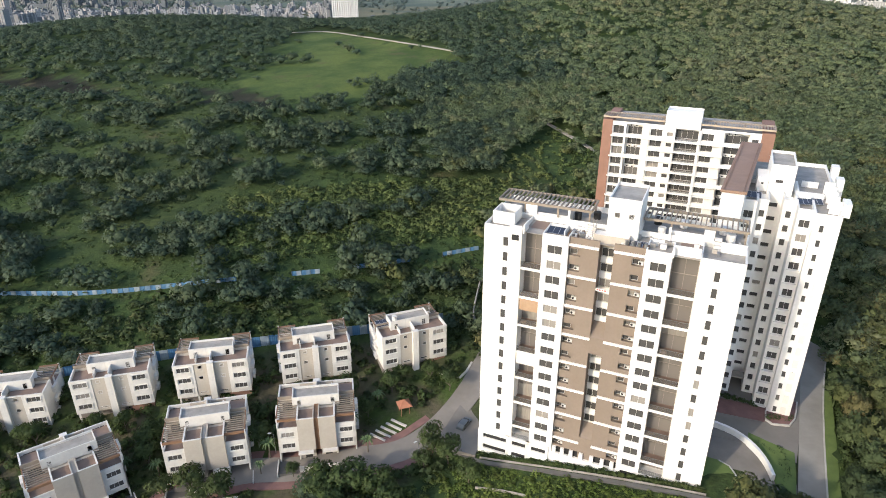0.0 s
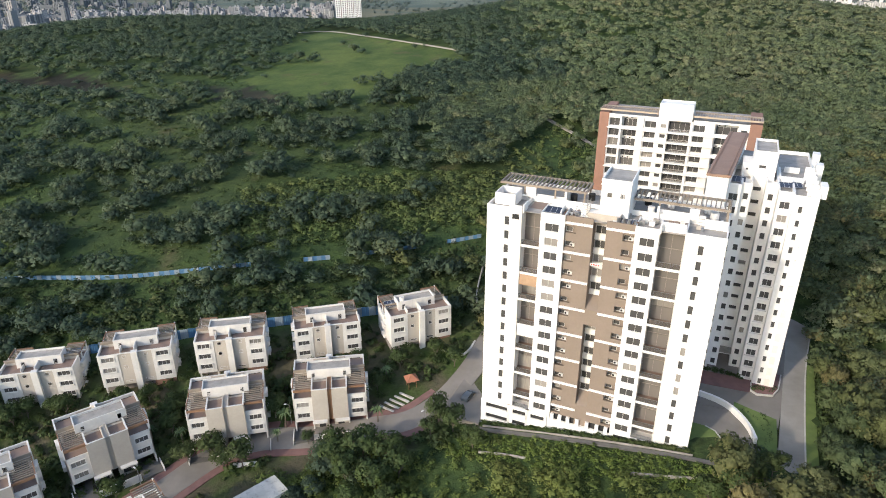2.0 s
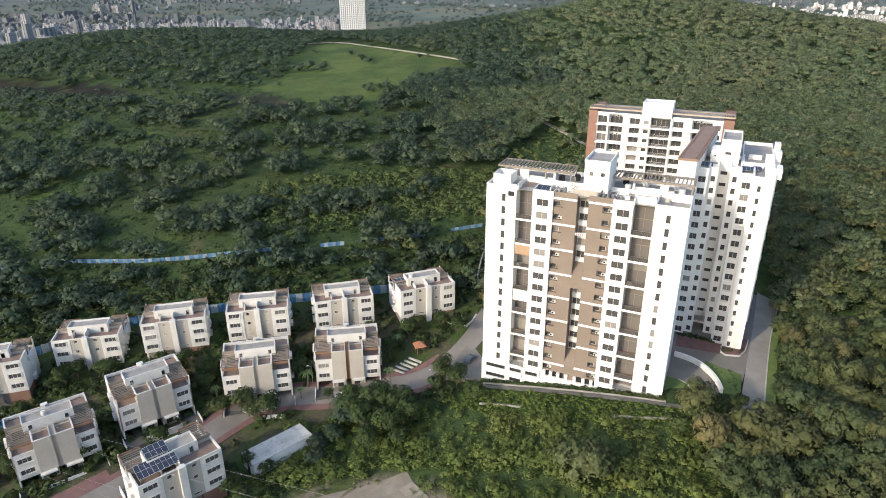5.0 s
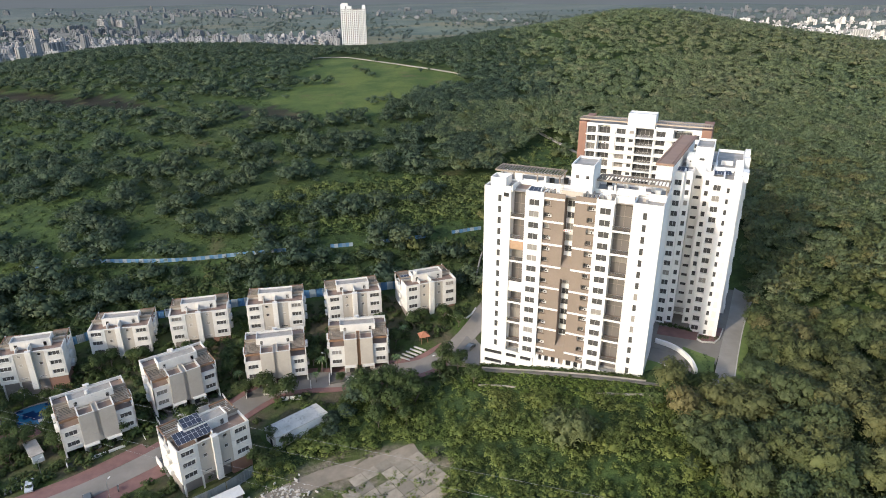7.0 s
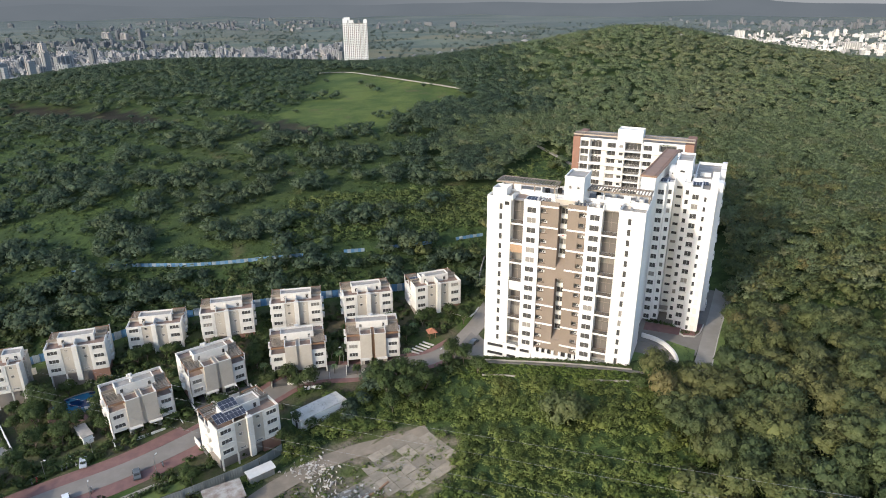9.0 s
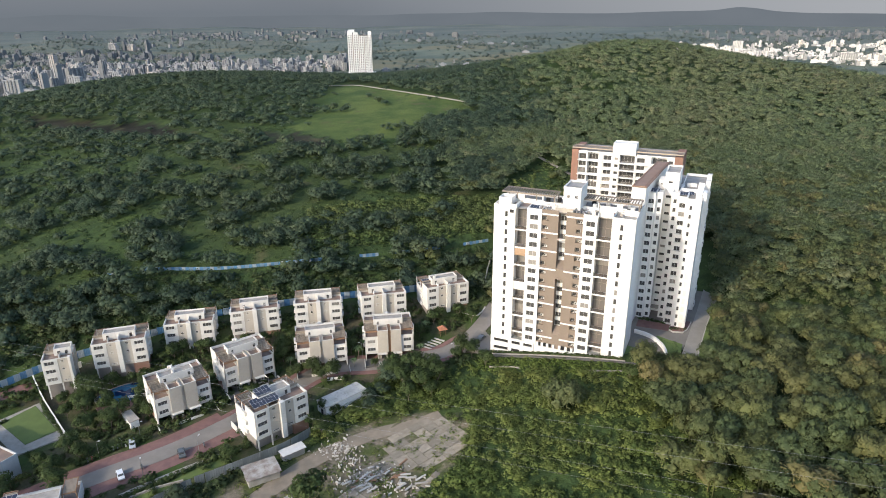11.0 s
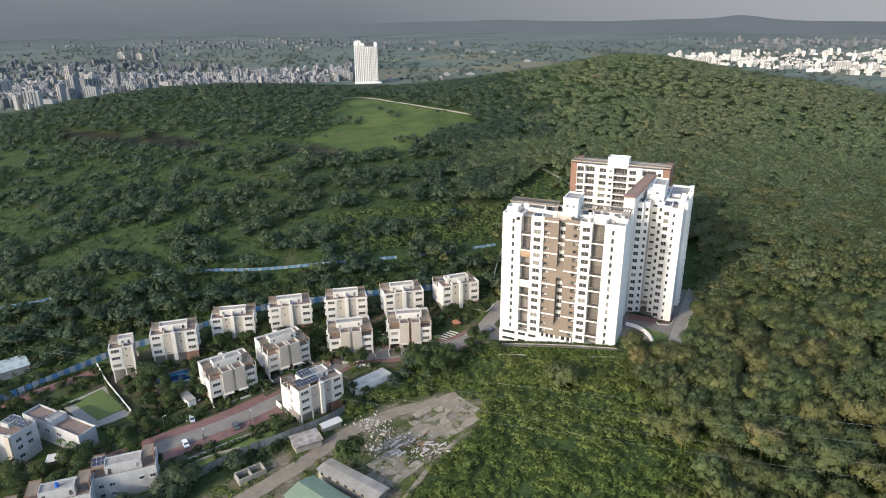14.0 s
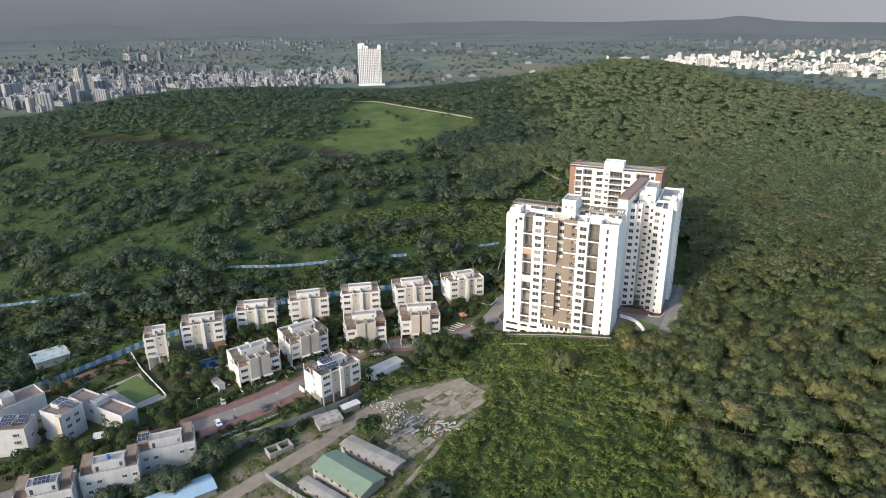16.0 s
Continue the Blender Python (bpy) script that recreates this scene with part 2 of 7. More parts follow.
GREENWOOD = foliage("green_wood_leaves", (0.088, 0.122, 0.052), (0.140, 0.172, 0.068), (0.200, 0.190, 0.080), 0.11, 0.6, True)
# knoll leaves lightened in colour in place of haze
KNOLL = foliage("hazy_knoll_leaves", (0.136, 0.174, 0.084), (0.182, 0.222, 0.105), (0.240, 0.222, 0.118), 0.06, 0.60, True, 0.08)
# slope leaves darkened and tinted blue for cloud shade and haze
SLOPE = foliage("shaded_slope_leaves", (0.062, 0.094, 0.058), (0.088, 0.124, 0.070), (0.124, 0.148, 0.072), 0.09, 0.6, True, 0.08)
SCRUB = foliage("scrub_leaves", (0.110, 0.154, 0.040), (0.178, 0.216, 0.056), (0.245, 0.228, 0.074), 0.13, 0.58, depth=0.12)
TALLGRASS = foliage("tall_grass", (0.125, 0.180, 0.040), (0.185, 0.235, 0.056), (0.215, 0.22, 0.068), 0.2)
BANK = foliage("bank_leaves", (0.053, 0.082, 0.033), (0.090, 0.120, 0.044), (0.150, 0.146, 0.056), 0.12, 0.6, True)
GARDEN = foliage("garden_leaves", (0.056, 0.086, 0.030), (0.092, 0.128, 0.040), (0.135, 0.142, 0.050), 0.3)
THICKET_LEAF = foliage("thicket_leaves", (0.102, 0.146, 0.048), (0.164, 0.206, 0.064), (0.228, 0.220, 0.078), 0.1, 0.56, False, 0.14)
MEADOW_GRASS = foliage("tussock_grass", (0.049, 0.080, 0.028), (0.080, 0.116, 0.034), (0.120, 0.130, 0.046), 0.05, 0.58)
# leaf colour greyed and paled to carry distance haze
PLAINLEAF = foliage("hazy_plain_leaves", (0.125, 0.158, 0.140), (0.155, 0.188, 0.158), (0.185, 0.195, 0.155), 0.01, 0.6, True, 0.1)
FROND = surface("palm_frond", (0.06, 0.10, 0.03), (0.09, 0.13, 0.04), 0.6, 0.8, 4.0, 0.0)

# ---- the lie of the land ----
NEAR_X, NEAR_Y, NEAR_S = range(-150, 131, 40), range(20, 141, 40), 34.0
NEAR_A = [0.0, -3.0, -2.0, -2.3, -2.2, 3.9, 1.9, -0.9, -2.8, -0.2, 1.6, -2.2, -1.5, 0.6, 0.6, 4.5,
          -4.2, -3.8, -3.8, -7.1, 0.1, 1.9, -6.8, 2.7, 2.4, -1.9, 0.9, 0.8, -4.8, 0.9, -6.5, 4.2]
WIDE_X, WIDE_Y, WIDE_S = range(-420, 331, 150), range(-60, 661, 180), 125.0
WIDE_A = [-0.6, -4.1, -2.7, 7.6, 19.2, 11.5, -0.6, -1.7, 9.7, 1.3, 9.9, 16.4, 0.9, 2.7, 20.6, 6.4, 10.2, 13.7,
          17.5, 4.1, 16.3, 13.9, 33.7, 22.4, 10.9, 13.6, 26.6, 14.3, 37.0, 11.0]

SWELLS = ((20, 600, 70, 1.9), (110, 600, 60, -0.9), (167, 563, 45, 6.6), (260, 480, 70, -1.3), (350, 400, 70, 13.4), (-100, 620, 90, -9.2), (-300, 560, 110, 15.0), (60, 700, 90, -6.6))
PADS = ((-132.5, 80.0, 19.0, -18.9), (-111.0, 94.0, 9.0, -16.4), (60.0, 97.0, 9.0, -0.8), (66.0, 116.0, 10.0, -0.8), (66.0, 88.0, 8.5, -0.9))  # levelled ground


def land(x, y):
    """Height of the ground: a plain at -24 m with broad and small swells on it, and the wooded knoll."""
    x, y = np.asarray(x, float), np.asarray(y, float)
    z = np.full(np.broadcast(x, y).shape, -24.0)
    for ys, xs, s, amount in ((NEAR_Y, NEAR_X, NEAR_S, NEAR_A), (WIDE_Y, WIDE_X, WIDE_S, WIDE_A)):
        for i, (b, a) in enumerate((b, a) for b in ys for a in xs):
            z = z + amount[i] * np.exp(-((x - a) ** 2 + (y - b) ** 2) / (2 * s * s))
    for a, b, s, up in SWELLS:
        z = z + up * np.exp(-((x - a) ** 2 + (y - b) ** 2) / (2 * s * s))
    for a, b, r, level in PADS:
        k = np.clip(1.6 - np.hypot(x - a, y - b) / r, 0, 1)
        z = z + (level - z) * k * k * (3 - 2 * k)
    far = np.clip((np.hypot(x, y) - 1100) / 800, 0, 1)
    return z + far * (6 * np.sin(x / 260 + 1) * np.cos(y / 330) + 4 * np.sin(x / 90 + y / 140))


def land_at(x, y):
    return float(land(x, y))


def within(poly, x, y):
    """Whether points lie inside a polygon."""
    x, y = np.asarray(x, float), np.asarray(y, float)
    inside = np.zeros(np.broadcast(x, y).shape, bool)
    for (x0, y0), (x1, y1) in zip(poly, poly[1:] + poly[:1]):
        cross = ((y0 > y) != (y1 > y)) & (x < (x1 - x0) * (y - y0) / (y1 - y0 + 1e-9) + x0)
        inside ^= cross
    return inside


TOWER_AT, TOWER_TURN = Vector((7.2, 104.3, 0)), -23.8
TOWER_POSE = pose(*TOWER_AT, 0, 0, TOWER_TURN)


def in_court(x, y):
    """Coordinates along the towers' front and behind it."""
    c, s = math.cos(radians(TOWER_TURN)), math.sin(radians(TOWER_TURN))
    dx, dy = np.asarray(x, float) - TOWER_AT.x, np.asarray(y, float) - TOWER_AT.y
    return dx * c + dy * s, -dx * s + dy * c


ESTATE = [(-260, 20), (-170, 78), (-142, 106), (-117, 116), (-91, 128), (-68, 132), (-44, 137), (-19, 142), (4, 145), (14, 126), (4, 112), (-6, 98),
          (-22, 97), (-40, 92), (-44, 78), (-47, 64), (-63, 53), (-92, 33), (-115, 22), (-200, -20)]
YARD = [(0, 66), (-14, 78), (-34, 74), (-46, 62), (-60, 49), (-88, 27), (-104, 12), (-104, -24), (-48, -22), (-38.5, -2), (-28.6, 15.5), (-14.5, 41), (-4, 53)]
TRACK = [(-122, -12), (-104, -1), (-90, 9), (-78, 20), (-69, 28.5), (-57, 40.2), (-44.7, 56), (-36, 64), (-27, 69), (-15.8, 71.4), (-9, 74)]
MEADOW = [(-116, 361), (-103, 391), (-109, 470), (-110, 520), (-91, 530), (-37, 459), (9, 412), (7, 380), (-23, 361), (-44, 318), (-77, 326)]
BROWN_FIELD = [(-134, 355), (-113, 349), (-76, 321), (-78, 311), (-100, 320), (-123, 331)]
GLADE = [(22, 246), (34, 262), (50, 284), (63, 262), (60, 238), (51, 224), (35, 226), (22, 232)]
THICKET = [(-72, 172), (-40, 176), (12, 190), (52, 204), (52, 222), (20, 232), (-30, 226), (-72, 214)]
DARK_FIELD = [(-352, 452), (-263, 416), (-235, 412), (-184, 364), (-183, 352), (-215, 368), (-246, 394), (-258, 394), (-300, 408), (-338, 432)]


def build_ground():
    def steps(lo, hi, fine0, fine1, d, grow):
        mid = list(np.arange(fine0, fine1 + 0.1, d))
        while mid[-1] < hi:
            mid.append(mid[-1] + max(d, (mid[-1] - fine1) * grow))
        while mid[0] > lo:
            mid.insert(0, mid[0] - max(d, (fine0 - mid[0]) * grow))
        return np.array(mid)
    xs, ys = steps(-4900, 4900, -200, 190, 3.6, 0.06), steps(-1500, 4900, -30, 190, 3.6, 0.035)
    gx, gy = np.meshgrid(xs, ys)
    x, y = gx.ravel(), gy.ravel()
    rng = np.random.default_rng(3)
    z = land(x, y) + rng.normal(0, 0.06, len(x))
    jx, jy = x + rng.normal(0, 3, len(x)), y + rng.normal(0, 3, len(x))
    soil = within(YARD, x, y).astype(float)
    meadow = within(MEADOW, jx, jy).astype(float)
    field = (within(BROWN_FIELD, jx, jy) * 0.9 + within(DARK_FIELD, jx, jy) * 1.0)
    estate = within(ESTATE, x, y).astype(float)
    n, w = np.arange((len(ys) - 1) * (len(xs) - 1)), len(xs)
    q = n // (w - 1) * w + n % (w - 1)
    faces = np.stack([q, q + 1, q + w + 1, q + w], 1)
    m, t, p = nodes_of("hillside_ground")

    def mask(title):
        a = t.nodes.new("ShaderNodeAttribute")
        a.attribute_name = title
        return a.outputs["Fac"]
    broad, middle, fine = grain(t, 0.012, 4, "World"), grain(t, 0.09, 5, "World"), grain(t, 1.1, 5, "World")
    c = blend(t, ramp(t, middle, 0.35, 0.62), (0.043, 0.070, 0.025), (0.075, 0.110, 0.032))
    c = blend(t, ramp(t, broad, 0.48, 0.66, 0, 0.7), c, (0.082, 0.094, 0.036))
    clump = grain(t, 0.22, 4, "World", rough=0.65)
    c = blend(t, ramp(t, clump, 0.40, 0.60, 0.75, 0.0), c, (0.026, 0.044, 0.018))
    c = blend(t, mask("meadow"), c, blend(t, ramp(t, grain(t, 0.035, 5, "World", rough=0.65), 0.38, 0.62), (0.055, 0.088, 0.026), (0.116, 0.146, 0.042)))
    c = blend(t, mask("field"), c, blend(t, ramp(t, grain(t, 0.05, 3, "World", (0.3, 1.6, 1)), 0.4, 0.6), (0.014, 0.012, 0.011), (0.036, 0.028, 0.024)))
    c = blend(t, mask("estate"), c, blend(t, ramp(t, middle, 0.4, 0.6), (0.06, 0.09, 0.025), (0.10, 0.085, 0.055)))
    c = blend(t, ramp(t, grain(t, 0.05, 4, "World"), 0.62, 0.72, 0, 0.6), c, (0.115, 0.095, 0.052))
    dust = blend(t, ramp(t, grain(t, 0.25, 5, "World"), 0.38, 0.62), (0.150, 0.124, 0.090), (0.225, 0.186, 0.138))
    dust = blend(t, ramp(t, grain(t, 0.13, 5, "World", rough=0.65), 0.45, 0.58), dust, (0.082, 0.098, 0.034))
    c = blend(t, mask("soil"), c, dust)
    # plain colours greyed to stand in for haze over distance
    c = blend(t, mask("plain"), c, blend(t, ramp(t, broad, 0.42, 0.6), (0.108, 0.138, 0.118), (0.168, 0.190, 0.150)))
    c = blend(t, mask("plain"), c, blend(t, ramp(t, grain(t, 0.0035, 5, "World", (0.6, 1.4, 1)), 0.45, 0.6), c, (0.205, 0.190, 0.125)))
    # blue-grey haze painted into the far ground, growing with distance
    c = blend(t, mask("far_haze"), c, blend(t, ramp(t, grain(t, 0.002, 5, "World", (0.5, 2.0, 1)), 0.42, 0.6), (0.124, 0.150, 0.152), (0.172, 0.192, 0.178)))
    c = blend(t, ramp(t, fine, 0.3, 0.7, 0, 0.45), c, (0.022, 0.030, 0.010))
    t.links.new(c, p.inputs["Base Color"])
    p.inputs["Roughness"].default_value = 0.95
    p.inputs["Specular IOR Level"].default_value = 0.1
    bumped(t, p, fine, 0.8, 0.35)
    me = bulk("ground", np.stack([x, y, z], 1), faces, m, (("soil", soil), ("meadow", meadow), ("field", field), ("estate", estate), ("plain", np.clip((np.hypot(x, y) - 900) / 250, 0, 1)), ("far_haze", np.clip((np.hypot(x, y) - 1700) / 1600, 0, 0.9))))
    me.polygons.foreach_set("use_smooth", [True] * len(me.polygons))
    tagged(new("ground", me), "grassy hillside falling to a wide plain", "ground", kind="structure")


build_ground()


def smooth_line(points, step=2.5):
    """A Catmull-Rom curve through the points, in even steps."""
    pts = [Vector(p) for p in points]
    pts = [2 * pts[0] - pts[1]] + pts + [2 * pts[-1] - pts[-2]]
    out = []
    for a, b, c, d in zip(pts, pts[1:], pts[2:], pts[3:]):
        k = max(1, round((c - b).length / step))
        for i in range(k):
            u = i / k
            out.append(0.5 * (2 * b + (c - a) * u + (2 * a - 5 * b + 4 * c - d) * u * u + (3 * b - a - 3 * c + d) * u ** 3))
    return out + [pts[-2]]


def ribbon(points, half, up=0.1, thick=0.5, shift=0.0, step=2.5):
    """A paved strip laid along a line on the ground, with its own thickness."""
    line, geo = smooth_line(points, step), Geo()
    rows = []
    for i, p in enumerate(line):
        d = (line[min(i + 1, len(line) - 1)] - line[max(i - 1, 0)]).normalized()
        side = Vector((-d.y, d.x))
        centre = p + side * shift
        ends = [centre + side * half, centre - side * half]
        rows.append([(e.x, e.y, land_at(e.x, e.y) + up) for e in ends])
    for (a, b), (c, d) in zip(rows, rows[1:]):
        low = lambda q: (q[0], q[1], q[2] - thick)
        geo.face(a, b, d, c)
        geo.face(low(a), a, c, low(c))
        geo.face(b, low(b), low(d), d)
    return geo


def structure(name, geo, mat, label, category):
    return single(name, geo, mat, Matrix(), label, category, kind="structure")


# streets
STREET = [(-190, -12), (-150, 22), (-120, 42), (-102, 53), (-84, 63), (-71, 75), (-60, 89), (-51, 100), (-42, 104.5), (-30, 105), (-19, 106.5), (-9, 107.5), (-1, 113), (6, 123), (12, 136)]
structure("road", ribbon(STREET, 3.1, 0.16), ASPHALT, "grey concrete estate street between villas", "road")
for name, half, shift in (("pavement_1", 2.2, 5.3), ("pavement_2", 2.2, -5.3)):
    structure(name, ribbon(STREET[2:6], half, 0.1, shift=shift), PAVER, "red paver parking strip beside street", "pavement")
structure("pavement_3", ribbon(STREET[5:13], 0.9, 0.13, shift=4.0), PAVER, "red paver footpath along street", "pavement")
structure("pavement_4", ribbon(STREET[5:13], 0.9, 0.13, shift=-4.0), PAVER, "red paver footpath along street", "pavement")


def court(u, v):
    """A place given along and behind the towers' front."""
    p = TOWER_POSE @ Vector((u, v, 0))
    return (p.x, p.y)


def kerb_line(points, half, top, thick):
    """A kerb of level top along a line."""
    line, geo = smooth_line(points), Geo()
    for a, b in zip(line, line[1:]):
        n = Vector((a.y - b.y, b.x - a.x)).normalized() * half
        geo.prism([(a.x - n.x, a.y - n.y), (b.x - n.x, b.y - n.y), (b.x + n.x, b.y + n.y), (a.x + n.x, a.y + n.y)], top - thick, top)
    return geo


structure("road_2", ribbon([(-1, 110), court(-3, -1.5)] + [court(u, -2.9) for u in range(1, 44, 6)] + [court(49, -3.4), court(55, -5), court(60, -7)], 0.5, 0.3, 1.5), DRIVE, "narrow grey service road below tower", "road")
structure("road_3", Geo().prism([court(*p) for p in ((57.6, -8), (62, -8), (62.4, 7), (63.2, 25), (64.4, 42), (67, 64), (61, 64), (60, 42), (58.8, 23), (57.8, 6))], -4, -0.44), PALEROAD, "grey concrete ring road beside towers", "road")
structure("kerb", kerb_line([court(62.1, -8), court(62.5, 7), court(63.3, 25), court(64.5, 42), court(67.1, 64)], 0.14, -0.3, 2.2), KERB, "pale kerb along ring road", "kerb")
structure("kerb_2", ribbon([court(u, -1.85) for u in range(1, 44, 6)], 0.09, 0.4, 1.6), CONCRETE, "pale kerb along service road", "kerb")
structure("kerb_5", ribbon([court(3, -9.5), court(8, -9.3), court(13, -9.6)], 0.12, 0.5, 1.4), CONCRETE, "low pale retaining wall in bank", "kerb")
structure("kerb_6", ribbon([court(33, -9.8), court(39, -9.2), court(45, -8.2)], 0.2, 0.5, 1.4), CONCRETE, "low pale retaining wall in bank", "kerb")
structure("verge", Geo().prism([court(*p) for p in ((62.3, -8), (64.6, -8), (64.8, 12), (65.4, 25), (65.9, 41), (64.6, 41), (63.4, 25), (62.6, 7))], -4, -0.38), TURF, "strip of rough grass beside ring road", "grass verge")
structure("dirt_track", ribbon(TRACK, 2.7, 0.1),
          surface("packed_dirt", (0.245, 0.200, 0.148), (0.180, 0.148, 0.110), 0.95, 0.35, 1.5, 0.05), "brown packed dirt track", "dirt track")
structure("hill_path", ribbon([(-120, 531), (-93, 532), (-62, 492), (-37, 461), (-12, 434), (9, 413)], 0.8, 0.4, step=8), CONCRETE, "pale gravel path along meadow edge", "path")
structure("hill_path_2", ribbon([(45, 293), (50, 282.5), (56, 270), (62, 256)], 0.8, 0.5, step=4), CONCRETE, "pale path through scrub", "path")

# ---- vegetation ----
OCTA = np.array([(0, 0, 1), (1, 0, 0), (0, 1, 0), (-1, 0, 0), (0, -1, 0), (0, 0, -1)], float)
OCTA_F = np.array([(0, 1, 2), (0, 2, 3), (0, 3, 4), (0, 4, 1), (5, 2, 1), (5, 3, 2), (5, 4, 3), (5, 1, 4)])


def unit(v):
    return v / np.linalg.norm(v, axis=-1, keepdims=True)


def crown(rng, lobes, leaves, leaf, flat=0.75, core=0.66, ragged=0.14, soft=0.0):
    """A crown of unit radius: a dome of leafy lobes, each a rough heart hidden under sprigs.
    Gives corners, triangles and the way that each corner faces."""
    cs = [(np.array((0.0, 0.0, 0.0)), 0.74 if lobes > 1 else 0.92)]
    for i in range(lobes - 1):
        a = 2.4 * i + rng.uniform(-0.4, 0.4)
        up = rng.uniform(-0.15, 0.85) if lobes > 4 else rng.uniform(-0.2, 0.4)
        r = rng.uniform(0.50, 0.72) * math.sqrt(max(0.05, 1 - up * up))
        cs.append((np.array((r * math.cos(a), r * math.sin(a), up * 0.62)), rng.uniform(0.26, 0.44)))
    v, f, d, n = [], [], [], 0
    for c, r in cs:
        q = OCTA * r * core * rng.uniform(0.8, 1.15, (6, 1))
        v.append(q + c)
        d.append(unit(unit(q) + unit(q + c) * 0.6))
        f.append(OCTA_F + n)
        n += 6
    share = np.array([r * r for _, r in cs])
    pick = rng.choice(len(cs), leaves, p=share / share.sum())
    centre, radius = np.array([c for c, _ in cs])[pick], np.array([r for _, r in cs])[pick][:, None]
    way = rng.normal(size=(leaves, 3))
    way[:, 2] = np.abs(way[:, 2]) - 0.3
    way = unit(way)
    place = centre + way * radius * rng.uniform(0.80, 1.0 + ragged, (leaves, 1))
    nrm = unit(way + rng.normal(0, 0.5, (leaves, 3)))
    s = unit(np.cross(nrm, rng.normal(size=(leaves, 3))))
    w = np.cross(nrm, s)
    a, b = leaf * rng.uniform(0.7, 1.5, (leaves, 1)), leaf * rng.uniform(0.6, 1.2, (leaves, 1))
    v.append(np.stack([place + s * a, place - s * a * 0.55 + w * b, place - s * a * 0.6 - w * b + nrm * leaf * 0.3], 1).reshape(-1, 3))
    face = unit(way * 0.75 + unit(place + np.array((0, 0, 0.25))) * 1.0 + nrm * 0.3 + np.array((0, 0, soft)))
    d.append(np.repeat(face, 3, 0))
    f.append(np.arange(leaves * 3).reshape(-1, 3) + n)
    v = np.concatenate(v)
    v[:, 2] *= flat
    return v, np.concatenate(f), np.concatenate(d)


def planted(places, protos, rng, stem=True):
    """Joins one crown, and its stem, at each place (x, y, radius, height)."""
    vs, fs, ds, tone, n = [], [], [], [], 0
    which = rng.integers(0, len(protos), len(places))
    stem_v = np.array([(math.cos(a) * r, math.sin(a) * r, z) for z, r in ((-1, 0.07), (0.2, 0.04)) for a in (0, 2.1, 4.2)])
    stem_f = np.array([(0, 1, 4), (0, 4, 3), (1, 2, 5), (1, 5, 4), (2, 0, 3), (2, 3, 5)])
    for k, (pv, pf, pd) in enumerate(protos):
        g = places[which == k]
        if not len(g):
            continue
        if stem:
            pv, pf, pd = np.concatenate([pv, stem_v]), np.concatenate([pf, stem_f + len(pv)]), np.concatenate([pd, unit(stem_v * np.array((1, 1, 0)))])
        a = rng.uniform(0, 6.283, len(g))
        squash = rng.uniform(0.85, 1.2, (len(g), 3)) * np.stack([g[:, 2], g[:, 2], g[:, 2]], 1)
        q = pv[None] * squash[:, None]
        ca, sa = np.cos(a)[:, None], np.sin(a)[:, None]
        x = q[..., 0] * ca - q[..., 1] * sa + g[:, 0, None]
        y = q[..., 0] * sa + q[..., 1] * ca + g[:, 1, None]
        z = q[..., 2] + (land(g[:, 0], g[:, 1]) + g[:, 3])[:, None]
        if stem:
            z[:, -6:-3] = (land(g[:, 0], g[:, 1]) - 0.5)[:, None]
        vs.append(np.stack([x, y, z], -1).reshape(-1, 3))
        ds.append(np.stack([pd[None, :, 0] * ca - pd[None, :, 1] * sa, pd[None, :, 0] * sa + pd[None, :, 1] * ca, np.broadcast_to(pd[None, :, 2], x.shape)], -1).reshape(-1, 3))
        fs.append((pf[None] + (np.arange(len(g)) * len(pv))[:, None, None]).reshape(-1, 3) + n)
        tone.append(np.repeat(rng.uniform(0, 1, len(g)), len(pv)))
        n += len(g) * len(pv)
    return np.concatenate(vs), np.concatenate(fs), (("tone", np.concatenate(tone)), ("facing", np.concatenate(ds)))


def scatter(rng, x0, x1, y0, y1, gap):
    """Jittered places over a rectangle."""
    gx, gy = np.meshgrid(np.arange(x0, x1, gap), np.arange(y0, y1, gap))
    return gx.ravel() + rng.uniform(-0.48, 0.48, gx.size) * gap, gy.ravel() + rng.uniform(-0.48, 0.48, gx.size) * gap


def lumps(x, y, size, seed):
    """Smooth pseudo-random field between about -1 and 1."""
    r = np.random.default_rng(seed)
    total = np.zeros_like(x)
    for _ in range(7):
        a, k, ph = r.uniform(0, 6.283), r.uniform(0.6, 1.7) / size, r.uniform(0, 6.283)
        total += np.sin((x * math.cos(a) + y * math.sin(a)) * k * 6.283 + ph)
    return total / 3.2


def is_clear(x, y):
    """Ground that carries no wood: streets, courts, yard, lawns, fields."""
    u, v = in_court(x, y)
    towers = (u > -7) & (u < 63.5) & (v > -4) & (v < 98)
    drive = (u > 40) & (u < 60) & (v > -9) & (v < 60)
    road = (u > 55) & (u < 64.8) & (v > -9) & (v < 66)
    return within(ESTATE, x, y) | within(YARD, x, y) | towers | drive | road


FENCE_X, FENCE_Y = [-225, -190, -160, -133, -94, -63, -37, -15, 11], [138, 141, 152, 160, 160, 163.5, 168, 174, 182]
BACK_X, BACK_Y = [-205, -168, -143, -120, -92, -68, -44, -18, 0], [48, 82, 106, 118, 131, 135.5, 140, 145, 149]


